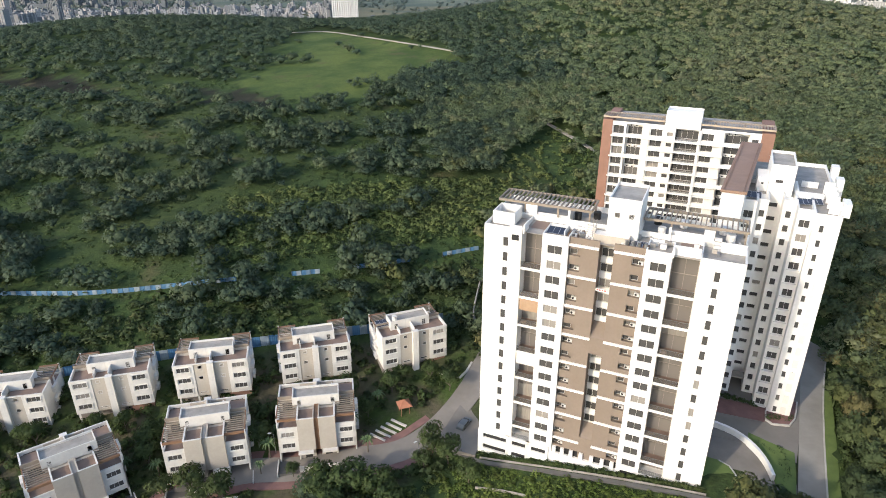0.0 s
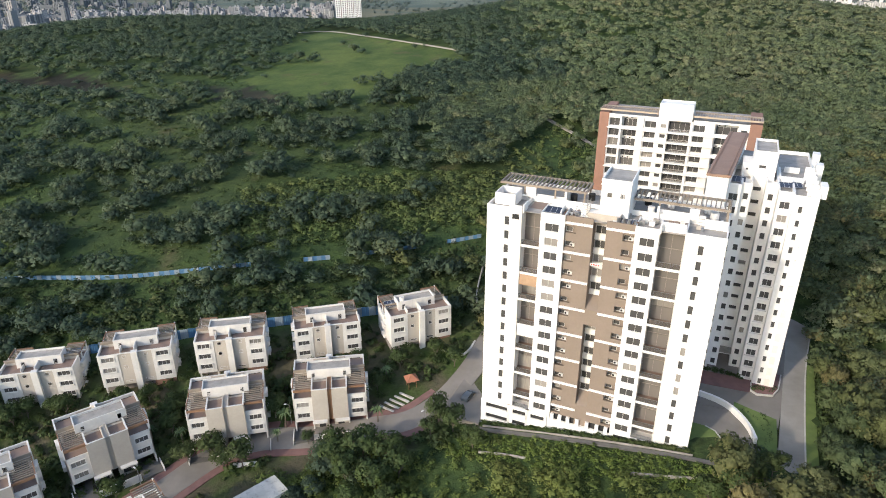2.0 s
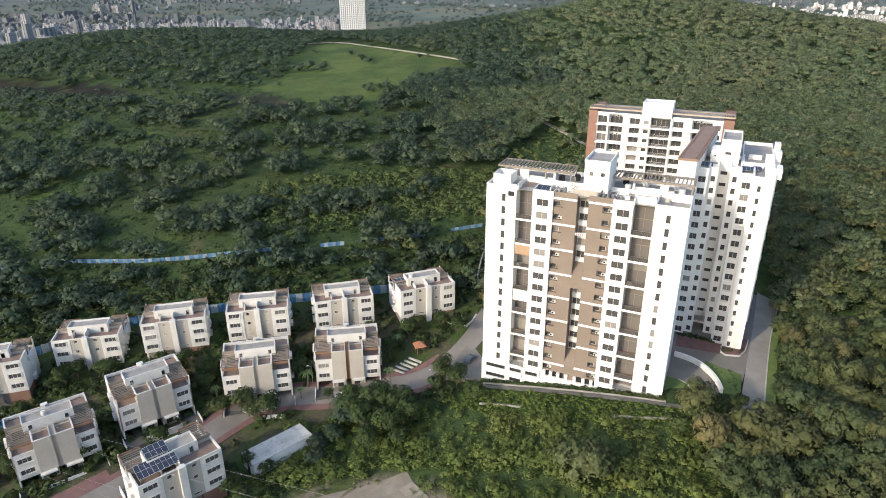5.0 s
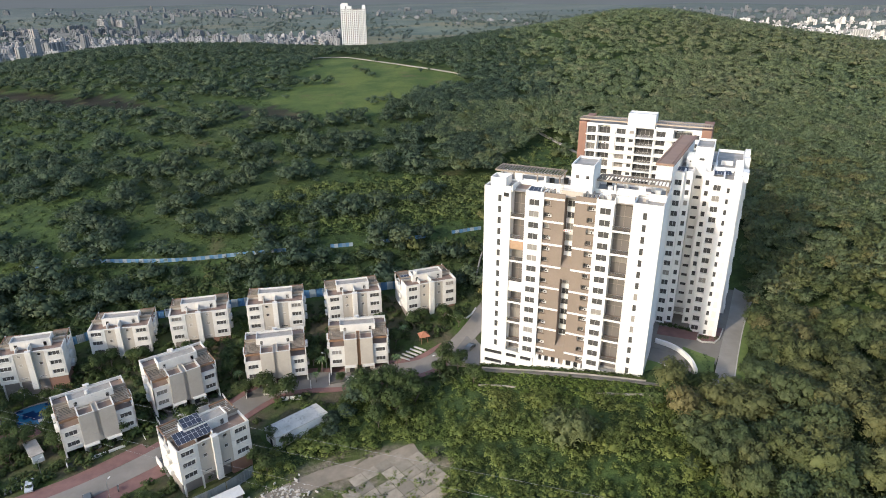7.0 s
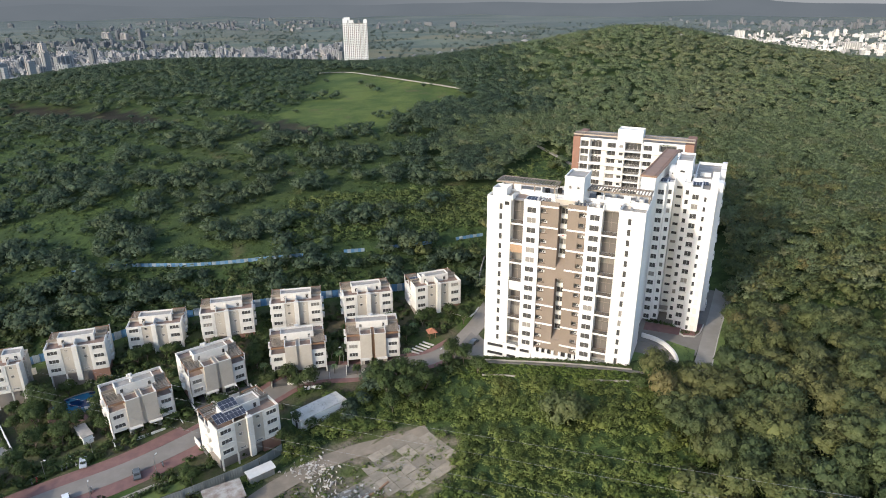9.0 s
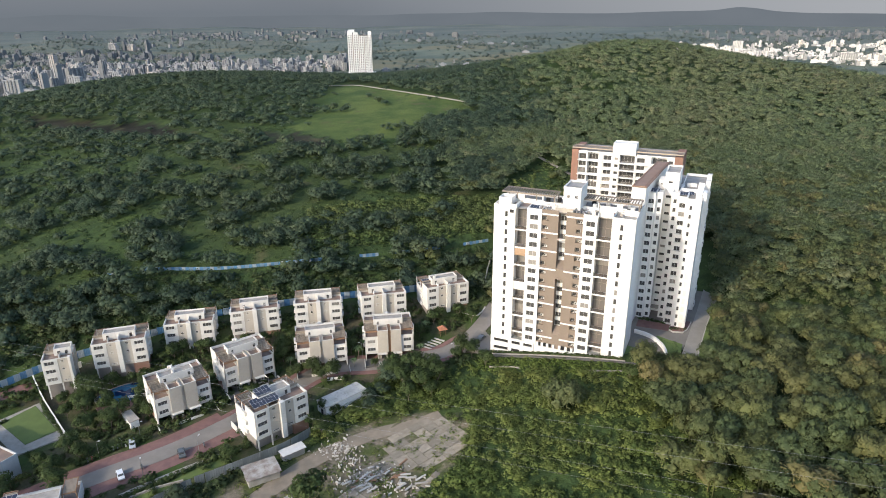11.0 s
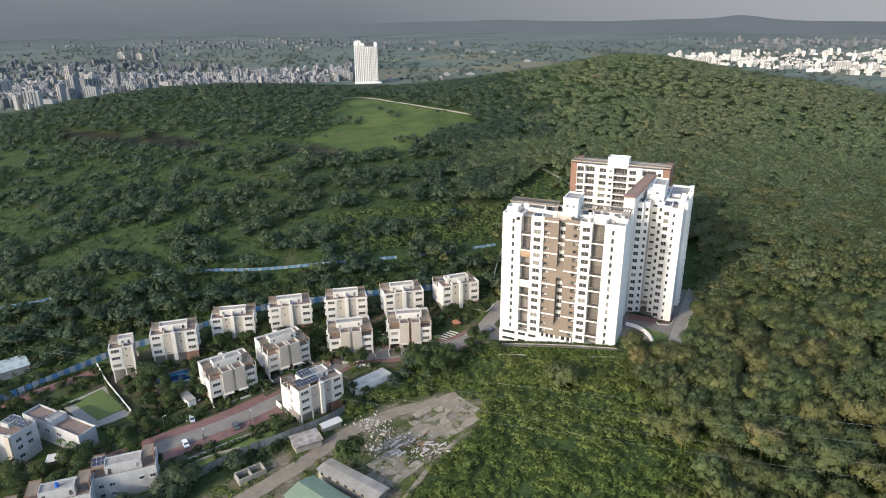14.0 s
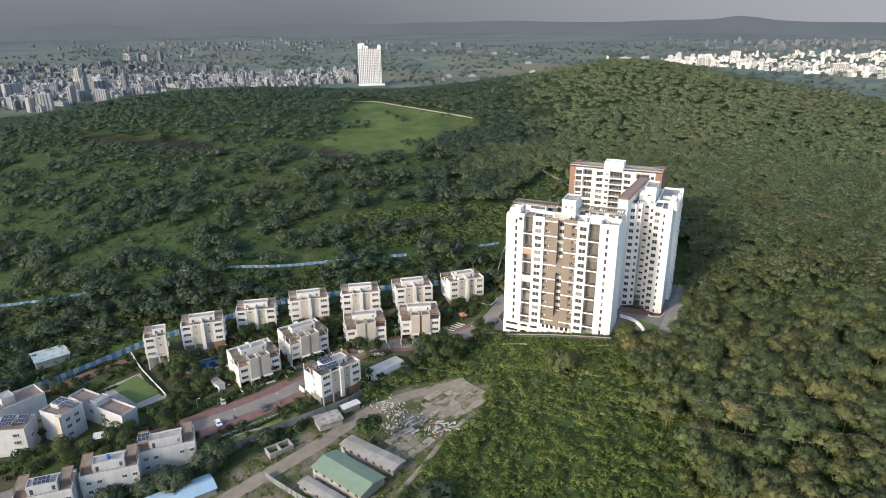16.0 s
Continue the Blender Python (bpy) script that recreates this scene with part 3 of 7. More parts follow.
def cover(x, y):
    """How closely wood stands, 0 to 1."""
    u, v = in_court(x, y)
    right = np.clip((x - 40 - np.clip(y - 85, 0, 60) * 0.7) / 12, 0, 1)
    behind = np.clip((x + 40 + (y - 260) * 0.25) / 40, 0, 1) * np.clip((y - 140) / 25, 0, 1)
    left = np.where(y > 128, 0.52 + 0.32 * np.clip((y - 300) / 140, 0, 1), 0.85)
    left = np.where((y < 166) & (x < 6), 0.56 + 0.08 * np.clip((-80 - x) / 40, 0, 1), left)
    bank = (x > -48) & (x < 48) & (y < 100)
    left = np.where(bank, 0.04 + 0.3 * np.clip((x - 12) / 30, 0, 1), left)
    c = np.maximum(np.maximum(right * 1.6, behind), left)
    c = np.where(within(MEADOW, x, y) | within(BROWN_FIELD, x, y) | within(DARK_FIELD, x, y), 0.05, c)
    c = np.where(within(GLADE, x, y), 0.26, np.where(within(THICKET, x, y), 0.32, c))
    lane = np.interp(x, FENCE_X, FENCE_Y)
    c = np.where((y > lane - 7) & (y < lane + 2) & (x < 11), 0.31, c)
    back = np.interp(x, BACK_X, BACK_Y)
    c = np.where((y < back + 2.5) & (y > back - 8) & (x < 2), 0.0, c)
    ridge = np.clip((np.hypot(x * 0.8 + 60, y) - 500) / 60, 0, 1)
    c = np.maximum(c, np.where(within(MEADOW, x, y), 0, ridge))
    return np.where(is_clear(x, y), 0.0, c)


def build_wood():
    rng = np.random.default_rng(11)
    close = [crown(rng, 16, 960, 0.056, 0.88, 0.72) for _ in range(6)]
    medium = [crown(rng, 8, 170, 0.086, 0.86, 0.62, soft=0.5) for _ in range(7)]
    distant = [crown(rng, 3, 50, 0.14, 0.75, 0.68, soft=0.8) for _ in range(6)]
    x, y = scatter(rng, -620, 560, -70, 760, 5.3)
    fx, fy = scatter(rng, -20, 330, 120, 400, 5.0)  # closer stand on the knoll
    dense = (cover(fx, fy) > 0.9) & (np.hypot(fx, fy + 60) > 190)
    x, y = np.concatenate([x, fx[dense]]), np.concatenate([y, fy[dense]])
    crest = np.interp(x, [-560, -480, -240, -120, -40, 0, 80, 160, 240, 320, 400, 480, 560], [760, 660, 700, 740, 730, 680, 660, 640, 620, 540, 480, 470, 570])
    ahead = (np.abs(x) < 0.72 * (y + 140) + 30) & (y < crest)
    x, y = x[ahead], y[ahead]
    c = cover(x, y)
    open_slope = c < 0.8
    f = lumps(x, y, 52, 5) * 0.7 + lumps(x, y, 24, 6) * 0.7 + rng.uniform(-0.2, 0.2, len(x))
    keep = (f * 0.5 + 0.5 < c) & (c > 0.02)
    x, y, open_slope = x[keep], y[keep], open_slope[keep]
    far = np.hypot(x, y + 60) >= 400
    thin = ~far | (rng.uniform(0, 1, len(x)) < 0.7)
    x, y, open_slope, far = x[thin], y[thin], open_slope[thin], far[thin]
    big = np.where(open_slope, np.clip(np.exp(rng.normal(1.22, 0.36, len(x))), 1.5, 6.0), rng.uniform(3.0, 5.2, len(x)))
    mid = ~open_slope & ~far & (np.hypot(x, y + 60) > 190)
    big = np.where(mid, big * 0.86, big)
    tall = np.where(open_slope, big * 0.62, np.where(mid | far, 4.0 + rng.uniform(0, 0.8, len(x)), 3.5 + big * rng.uniform(0.2, 1.0, len(x))))
    r = np.hypot(x, y + 60)
    places = np.stack([x, y, big, tall], 1)
    for title, sel, protos, stem, label in (("near_wood", r < 190, close, True, "broadleaf wood with rounded crowns"),
                                            ("middle_wood", (r >= 190) & (r < 400), medium, False, "bushes and trees scattered on slope"),
                                            ("far_wood", r >= 400, distant, False, "wood along the ridge")):
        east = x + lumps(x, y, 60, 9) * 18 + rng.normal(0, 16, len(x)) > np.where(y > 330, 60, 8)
        # farther eastern trees more often take the haze-lightened leaf colour
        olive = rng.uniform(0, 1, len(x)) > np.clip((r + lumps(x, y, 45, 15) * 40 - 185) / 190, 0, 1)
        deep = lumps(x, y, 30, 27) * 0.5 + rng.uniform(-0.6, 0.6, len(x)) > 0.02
        # SLOPE puts the western hill's cloud shade into leaf colour
        for side, leaf, word in ((east & olive & ~deep, LEAF, "olive "), (east & olive & deep, GREENWOOD, "deep green "), (east & ~olive, KNOLL, "haze-lightened green "), (~east, SLOPE, "cloud-shaded green ")):
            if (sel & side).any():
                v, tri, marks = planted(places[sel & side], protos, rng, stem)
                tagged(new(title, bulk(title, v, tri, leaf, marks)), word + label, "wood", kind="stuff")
    # low scrub: the bank below the tower, and tufts over the open slope
    tuft = [crown(rng, 5, 150, 0.088, 0.74, 0.6, 0.25, 0.3) for _ in range(8)]
    sprig = [crown(rng, 2, 34, 0.2, 0.7, 0.6, 0.3) for _ in range(8)]
    blade = [crown(rng, 1, 12, 0.36, 0.5, 0.5, 0.5) for _ in range(8)]
    x, y = scatter(rng, -46, 60, -30, 100, 2.3)
    u, w = in_court(x, y)
    keep = ~is_clear(x, y) & (rng.uniform(0, 1, len(x)) < np.where(w > -13, 0.6, 0.95)) & (w < -5)
    x, y, w = x[keep], y[keep], w[keep]
    size = np.where(w > -13, rng.uniform(0.5, 1.0, len(x)), np.exp(rng.normal(0.5, 0.4, len(x)))) * (1 + 0.35 * lumps(x, y, 14, 12))
    a = np.stack([x, y, np.clip(size, 0.4, 3.2), np.clip(size, 0.4, 3.2) * 0.35], 1)
    x, y = scatter(rng, -330, 20, 120, 370, 2.3)
    keep = (cover(x, y) > 0.1) & (cover(x, y) < 0.9) & (rng.uniform(0, 1, len(x)) < 0.5) & (np.abs(x) < 0.72 * (y + 140) + 10)
    x, y = x[keep], y[keep]
    size = np.clip(np.exp(rng.normal(-0.25, 0.4, len(x))), 0.35, 1.9)
    b = np.stack([x, y, size, size * 0.12], 1)
    # shrubs close together between the two fences
    x, y = scatter(rng, -235, 12, 40, 182, 2.5)
    c, lane = cover(x, y), np.interp(x, FENCE_X, FENCE_Y)
    keep = (c > 0.3) & (c < 0.65) & (y < lane - 1) & (rng.uniform(0, 1, len(x)) < 0.92)
    x, y, lane = x[keep], y[keep], lane[keep]
    size = np.exp(rng.normal(0.35, 0.4, len(x))) * np.where(y > lane - 6, 0.6, 1.0)
    d = np.stack([x, y, size, size * 0.35], 1)
    # thicket of low shrubs on the slope behind the tower, and the glade's edge
    x, y = scatter(rng, -75, 66, 168, 286, 1.7)
    keep = (within(THICKET, x, y) & (rng.uniform(0, 1, len(x)) < 0.95)) | (within(GLADE, x, y) & (rng.uniform(0, 1, len(x)) < 0.35))
    x, y = x[keep & ~is_clear(x, y)], y[keep & ~is_clear(x, y)]
    size = np.exp(rng.normal(0.2, 0.4, len(x))) * (1 + 0.3 * lumps(x, y, 12, 19))
    h = np.stack([x, y, np.clip(size, 0.4, 2.6), np.clip(size, 0.4, 2.6) * 0.35], 1)
    # tall grass on the bank at the tower's foot
    x, y = scatter(rng, 0, 70, 70, 112, 1.15)
    u, w = in_court(x, y)
    keep = (w < -3.9) & (w > -12) & (u > -4) & (u < 57)
    x, y = x[keep], y[keep]
    size = rng.uniform(0.55, 1.05, len(x))
    e = np.stack([x, y, size, size * 0.3], 1)
    for pl, protos, leaf, label in ((d, sprig, BANK, "mixed green shrubs behind villas"), (e, sprig, TALLGRASS, "tall bright grass on bank below tower"),
                                    (a, tuft, SCRUB, "bright green scrub and tall grass tufts"), (h, sprig, THICKET_LEAF, "fresh green low thicket behind tower"), (b, blade, MEADOW_GRASS, "rough grass tussocks over open slope")):
        v, tri, marks = planted(pl, protos, rng, False)
        tagged(new("scrub", bulk("scrub", v, tri, leaf, marks)), label, "scrub", kind="stuff")


build_wood()

# ---- apartment towers ----
WINDOWS = {}


def window(parent, x, y, z, w, h, lights=2, turn=0):
    """A framed window, its face at y, centred on x and z."""
    key = (w, h, lights)
    if key not in WINDOWS:
        f, d = Geo(), 0.055
        f.box(-w / 2, w / 2, 0, 0.08, -h / 2, -h / 2 + d).box(-w / 2, w / 2, 0, 0.08, h / 2 - d, h / 2)
        f.box(-w / 2, -w / 2 + d, 0, 0.08, -h / 2 + d, h / 2 - d).box(w / 2 - d, w / 2, 0, 0.08, -h / 2 + d, h / 2 - d)
        for i in range(1, lights):
            c = -w / 2 + w * i / lights
            f.box(c - 0.025, c + 0.025, 0, 0.07, -h / 2 + d, h / 2 - d)
        pane = Geo().box(-w / 2 + d, w / 2 - d, 0.04, 0.06, -h / 2 + d, h / 2 - d)
        WINDOWS[key] = (f.mesh("window", FRAME), pane.mesh("pane", GLASS))
    frame_mesh, pane_mesh = WINDOWS[key]
    ob = part("window", frame_mesh, None, parent, at=pose(x, y, z, 0, 0, turn))
    part("pane", pane_mesh, None, ob)
    return ob


FLOORS = [40.7 - 2.86 * k for k in range(15)]


def bay(tower, u0, u1, v0, v1, z0, z1, win, w, h, floors, mat=WHITE, lights=2, deep=0.28):
    """A storeyed strip of wall with one window a floor, set back into it."""
    g = Geo()
    pierced(g, u0, u1, z0, z1, v0, v0 + deep, [(win - w / 2, win + w / 2, z - h / 2, z + h / 2) for z in floors])
    g.box(u0, u1, v0 + deep, v1, z0, z1)
    part("wall", g, mat, tower)
    for z in floors:
        window(tower, win, v0 + deep * 0.6, z, w, h, lights)


def parapet(u0, u1, v0, v1, z, h=0.85, t=0.2):
    """A ring of wall round a flat roof, in one piece."""
    g, n = Geo(), 4
    rings = [[(u0, v0), (u1, v0), (u1, v1), (u0, v1)], [(u0 + t, v0 + t), (u1 - t, v0 + t), (u1 - t, v1 - t), (u0 + t, v1 - t)]]
    for level in (z, z + h):
        for ring in rings:
            g.v.extend((x, y, level) for x, y in ring)
    for i in range(n):
        j = (i + 1) % n
        g.f.extend([(i, j, 8 + j, 8 + i), (4 + j, 4 + i, 12 + i, 12 + j), (8 + i, 8 + j, 12 + j, 12 + i), (j, i, 4 + i, 4 + j)])
        g.m.extend([0] * 4)
    return g


def pergola(tower, u0, u1, v0, v1, z, gap=0.8, mat=PERGOLA, legs=()):
    g = Geo()
    for v in (v0, v1 - 0.25):
        g.box(u0, u1, v, v + 0.25, z - 0.45, z)
    g.box(u0, u0 + 0.25, v0 + 0.25, v1 - 0.25, z - 0.45, z).box(u1 - 0.25, u1, v0 + 0.25, v1 - 0.25, z - 0.45, z)
    frame_ob = part("pergola", g, mat, tower, "painted roof pergola of close beams")
    beam = Geo().box(0, 0.2, v0 + 0.25, v1 - 0.25, z - 0.35, z - 0.02).mesh("beam", mat)
    u = u0 + gap
    while u < u1 - 0.4:
        part("beam", beam, None, frame_ob, at=pose(u, 0, 0))
        u += gap
    for u, v, foot in legs:
        part("post", Geo().box(u - 0.15, u + 0.15, v - 0.15, v + 0.15, foot, z - 0.45), mat, frame_ob)


def solar_array(tower, u, v, z, w, d, turn=0, tilt=14, name="solar_panel"):
    ob = part(name, Geo().box(-w / 2, w / 2, -d / 2, d / 2, 0, 0.06), SOLAR, tower, "tilted dark blue solar panels", at=pose(u, v, z, tilt, 0, turn))
    f = Geo()
    n, k = max(1, round(w / 1.0)), max(1, round(d / 1.7))
    for i in range(n + 1):
        x = -w / 2 + w * i / n
        f.box(x - 0.025, x + 0.025, -d / 2, d / 2, 0.06, 0.075)
    for i in range(k + 1):
        y = -d / 2 + d * i / k
        f.box(-w / 2, w / 2, y - 0.025, y + 0.025, 0.06, 0.075)
    part("frame", f, FRAME, ob)
    return ob


AC = {}


def ac_unit(tower, u, v, z, turn=0):
    """Outdoor unit of an air conditioner with its fan opening."""
    if not AC:
        AC["box"] = Geo().box(-0.42, 0.42, -0.32, 0, -0.3, 0.3).mesh("ac_unit", FRAME)
        AC["fan"] = Geo().tube((-0.12, -0.325, 0), (-0.12, -0.335, 0), 0.22, sides=10).mesh("fan_grille", DARK)
    ob = part("ac_unit", AC["box"], None, tower, at=pose(u, v, z, 0, 0, turn))
    part("fan_grille", AC["fan"], None, ob)


def rail(tower, u0, u1, v, z, h=1.0):
    g = Geo().box(u0, u1, v, v + 0.03, z + 0.05, z + h - 0.05)
    r = part("railing", g, RAILGLASS, tower, "glass balcony railing")
    part("handrail", Geo().box(u0, u1, v - 0.02, v + 0.05, z + h - 0.05, z + h), STEEL, r)


def front_tower():
    T = thing("apartment_tower", TOWER_POSE, "white fifteen-storey apartment tower with taupe centre panels", "apartment tower", "residential towers")
    LOW = -11.0
    # white end blocks with slit windows and cream screens
    for u0, u1, win, scr in ((0, 6.85, 3.95, 5.55), (35.35, 41.9, 38.1, 36.5)):
        bay(T, u0, u1, 0, 15, LOW, 42.7, win, 0.9, 1.75, FLOORS, lights=1)
        for z in FLOORS:
            part("screen", Geo().box(scr - 0.5, scr + 0.5, -0.05, 0, z - 1.0, z + 1.0), CREAM, T, "pale cream wall screen")
        part("parapet", parapet(u0, u1, 0, 7, 42.7), WHITE, T)
    part("rain_pipe", Geo().tube((6.8, -0.08, -1), (6.8, -0.08, 43), 0.08), CREAM, T)
    part("rain_pipe", Geo().tube((35.4, -0.08, -0.5), (35.4, -0.08, 42), 0.08), CREAM, T)
    part("vent", Geo().box(5.0, 6.3, -0.06, 0.02, 41.3, 42.3), DARK, T)
    # window blocks
    for u0, u1, win in ((10.4, 14.9, 12.6), (27.2, 31.25, 29.35)):
        bay(T, u0, u1, -0.05, 15, LOW, 42.7, win, 2.5, 1.55, FLOORS, lights=2)
        part("parapet", parapet(u0, u1, -0.05, 5, 42.7, 0.75), WHITE, T)
        for z in FLOORS:
            part("window_sill", Geo().box(win - 1.4, win + 1.4, -0.2, -0.05, z - 0.86, z - 0.78), WHITE, T)
    # double-height balconies
    tops = [36.4 - 5.72 * i for i in range(7)]
    for u0, u1, blinds in ((6.85, 10.4, {1: BLIND, 3: CREAM}), (31.25, 35.35, {})):
        back = Geo().box(u0, u1, 2.6, 15, LOW, 42.7)
        part("wall", back, SHADEWALL, T, "balcony back wall in painted shade tone")
        for z in FLOORS:
            part("sliding_door", Geo().box(u0 + 0.15, u1 - 0.15, 2.5, 2.6, z - 1.38, z + 1.3), DOORGLASS, T, "dark sliding balcony door")
            part("door_frame", Geo().box((u0 + u1) / 2 - 0.03, (u0 + u1) / 2 + 0.03, 2.46, 2.5, z - 1.38, z + 1.3), SHADEWALL, T)
        for i, z in enumerate(tops):
            part("balcony_slab", Geo().box(u0, u1, 0.02, 2.6, z - 0.42, z), WHITE, T)
            part("balcony_floor", Geo().box(u0, u1, 0.25, 2.55, z, z + 0.03), TERRACE, T, "brown tiled balcony floor")
            rail(T, u0, u1, 0.1, z + 0.03, 1.05)
            if i in blinds:
                part("blind", Geo().box(u0 + 0.05, u1 - 0.05, 0.12, 0.16, z - 0.42 - 2.3, z - 0.42), blinds[i], T, "lowered cane balcony blind")
        part("wall", Geo().box(u0, u1, 0.02, 2.6, LOW, -1.0), WHITE, T)
        rail(T, u0, u1, 0.1, -1.0, 1.05)
        part("planter", Geo().box(u0 + 0.4, u0 + 1.5, 0.5, 0.95, tops[2] + 0.03, tops[2] + 0.6), TERRACE, T)
    for b in ((31.3, 35.3, 1.3, 1.5, 42.7, 44.4), (7.0, 7.2, 0.0, 2.6, 42.7, 44.3), (31.25, 31.45, 0.0, 1.3, 42.7, 44.2)):
        part("terrace_wall", Geo().box(*b), WHITE, T)
    # taupe centre panels with bands, service niches and recess
    for u0, u1, win in ((14.9, 19.9, 15.95), (22.25, 27.2, 26.2)):
        g = Geo()
        pierced(g, u0, u1, -0.35, 42.7, 0.4, 0.75, [(win - 1.0, win + 0.95, z - 0.6, z + 0.65) for z in FLOORS])
        part("wall", g, TAUPE, T, "taupe painted wall panel")
        part("wall", Geo().box(u0, u1, 1.3, 15, LOW, 42.7), TAUPE, T)
        part("wall", Geo().box(u0, u0 + 0.05, 0.75, 1.3, LOW, 42.7).box(u1 - 0.05, u1, 0.75, 1.3, LOW, 42.7), TAUPE, T)
        for i, z in enumerate(FLOORS):
            window(T, win - 0.35, 1.15, z, 1.2, 1.15, 1)
            if (i * 7 + int(u0)) % 5 < 3:
                ac_unit(T, win + 0.4, 1.05, z - 0.15)
        for i in range(8):
            z = 42.05 - 5.75 * i
            part("band", Geo().box(u0, u1, 0.12, 0.4, z - 0.2, z + 0.2), WHITE, T)
        part("parapet", Geo().box(u0, u1, 0.4, 0.65, 42.7, 43.4), TAUPE, T)
    for z in FLOORS[:14]:
        window(T, 21.07, 2.75, z, 2.0, 1.5, 2)
        part("band", Geo().box(19.9, 22.25, 2.7, 2.95, z - 2.0, z - 0.85), WHITE, T)
    part("wall", Geo().box(19.9, 22.25, 2.95, 15, LOW, 42.7), BEIGE, T)
    part("wall", Geo().box(19.9, 22.25, 0.4, 2.7, 21.9, 25.2), TAUPE, T, "taupe painted wall panel")
    part("wall", Geo().box(19.9, 22.25, 0.4, 2.7, LOW, 3.2), TAUPE, T, "taupe painted wall panel")
    for z in (25.2, 3.2):
        g = Geo()
        g.face((19.9, 0.4, z), (22.25, 0.4, z), (22.25, 2.7, z + 2.2), (19.9, 2.7, z + 2.2))
        g.face((19.9, 0.4, z), (19.9, 2.7, z + 2.2), (19.9, 2.7, z))
        g.face((22.25, 0.4, z), (22.25, 2.7, z), (22.25, 2.7, z + 2.2))
        part("sloping_ledge", g, TAUPE, T)
    sign = part("sign", Geo().box(20.0, 21.9, 0.3, 0.4, 34.4 - 10.0, 34.95 - 10.0), WHITE, T, "small white sign with red bars", at=pose(0, 0, 10.0))
    for i in range(4):
        part("sign_bar", Geo().box(20.15 + i * 0.43, 20.45 + i * 0.43, 0.28, 0.3, 24.55, 24.8), surface("sign_red", (0.5, 0.06, 0.04), (0.45, 0.05, 0.04), 0.6) if i == 0 else bpy.data.materials["sign_red"], sign)
    # white base with car park slots
    g = Geo()
    slots = [(1.1, 5.9), (7.1, 10.1), (11.0, 13.9)]
    for a, b in slots:
        pierced(g, a - 1.1, b + 0.5, LOW, -0.75, -0.45, -0.05, [(a, b, -2.6, -1.5), (a, b, -5.3, -4.2)])
    posts = [15.4, 17.0, 18.7, 20.6, 22.6, 24.6, 26.4]
    g.box(14.4, 27.4, -0.1, 0.4, LOW, -1.7).box(27.4, 42.0, -0.08, 0.0, LOW, -1.6)
    for a in posts:
        g.box(a - 0.35, a + 0.35, -0.1, 0.4, -1.7, -0.35)
    part("base_wall", g, WHITE, T)
    # dark sheets set in the base imitate the shade inside the slots
    for b in [(a, b, -0.09, -0.06, -5.4, -1.4) for a, b in slots] + [(14.9, 27.2, 0.6, 1.3, -2.7, -0.35), (28.0, 30.8, -0.1, -0.05, -2.1, -1.3), (31.6, 35.0, -0.1, -0.05, -1.9, -1.4)]:
        part("car_park_opening", Geo().box(*b), DARK, T, "dark sheet painted as shade in car park slots")
    # roof
    part("roof", Geo().box(0.2, 41.7, 0.7, 15, 42.7, 42.78), ROOF, T, "stained grey screed roof")
    part("parapet", parapet(0, 41.9, 6.8, 15.2, 42.7, 1.1), WHITE, T)
    part("roof_room", parapet(0.6, 4.6, 2.6, 7.0, 42.78, 2.3), WHITE, T)
    part("lift_house", Geo().box(20.2, 25.3, 3.4, 12, 42.78, 49.5), WHITE, T, "white lift house")
    part("parapet", parapet(20.1, 25.4, 3.3, 12.1, 49.5, 0.6), WHITE, T)
    part("roof", Geo().box(20.3, 25.2, 3.5, 11.9, 49.5, 49.56), ROOF, T)
    for u in (21.7, 24.0):
        window(T, u, 3.36, 47.2, 0.9, 0.9, 1)
    part("water_tank_deck", Geo().box(18.6, 24.3, 1.4, 3.4, 42.78, 44.1), BEIGE, T, "cream tank deck")
    part("roof", Geo().box(18.7, 24.2, 1.5, 3.38, 44.1, 44.14), CREAM, T, "cream tiled deck")
    for k in range(7):
        part("roof_step", Geo().box(17.2, 18.5, 3.3 - k * 0.3, 3.6 - k * 0.3, 42.78, 44.6 - k * 0.25), CREAM, T)
    g = Geo().box(18.2, 18.3, 2.0, 2.1, 42.8, 46.5).box(18.7, 18.8, 2.0, 2.1, 42.8, 46.5)
    for k in range(9):
        g.box(18.25, 18.75, 2.02, 2.07, 43.1 + k * 0.38, 43.15 + k * 0.38)
    part("ladder", g, STEEL, T)
    pergola(T, 0.1, 17.0, 7.0, 13.0, 45.9, legs=((5.0, 7.4, 42.7), (11, 7.4, 42.7), (16.6, 7.4, 42.7), (0.5, 12.6, 42.7), (16.6, 12.6, 42.7)))
    pergola(T, 25.5, 41.8, 7.6, 13.2, 45.9, legs=((30, 7.9, 42.7), (36, 7.9, 42.7), (41.4, 7.9, 42.7), (41.4, 12.8, 42.7)))
    for b in ((5.2, 7.2, 7.3, 7.6, 45.4), (7.2, 12.8, 7.9, 8.1, 43.9), (12.8, 13.2, 7.3, 10, 45.3), (4.5, 6.7, 0.2, 0.4, 43.9), (13.6, 17.6, 4.4, 4.6, 43.7), (13.6, 13.8, 1.5, 4.4, 43.7),
              (29.8, 30.2, 6.4, 6.7, 45.2), (30.2, 35.2, 7.6, 7.8, 44.3), (35.2, 36.8, 7.4, 7.7, 45.3), (38.0, 41.7, 5.2, 5.4, 44.5)):
        part("terrace_wall", Geo().box(*b[:4], 42.7, b[4]), WHITE, T)
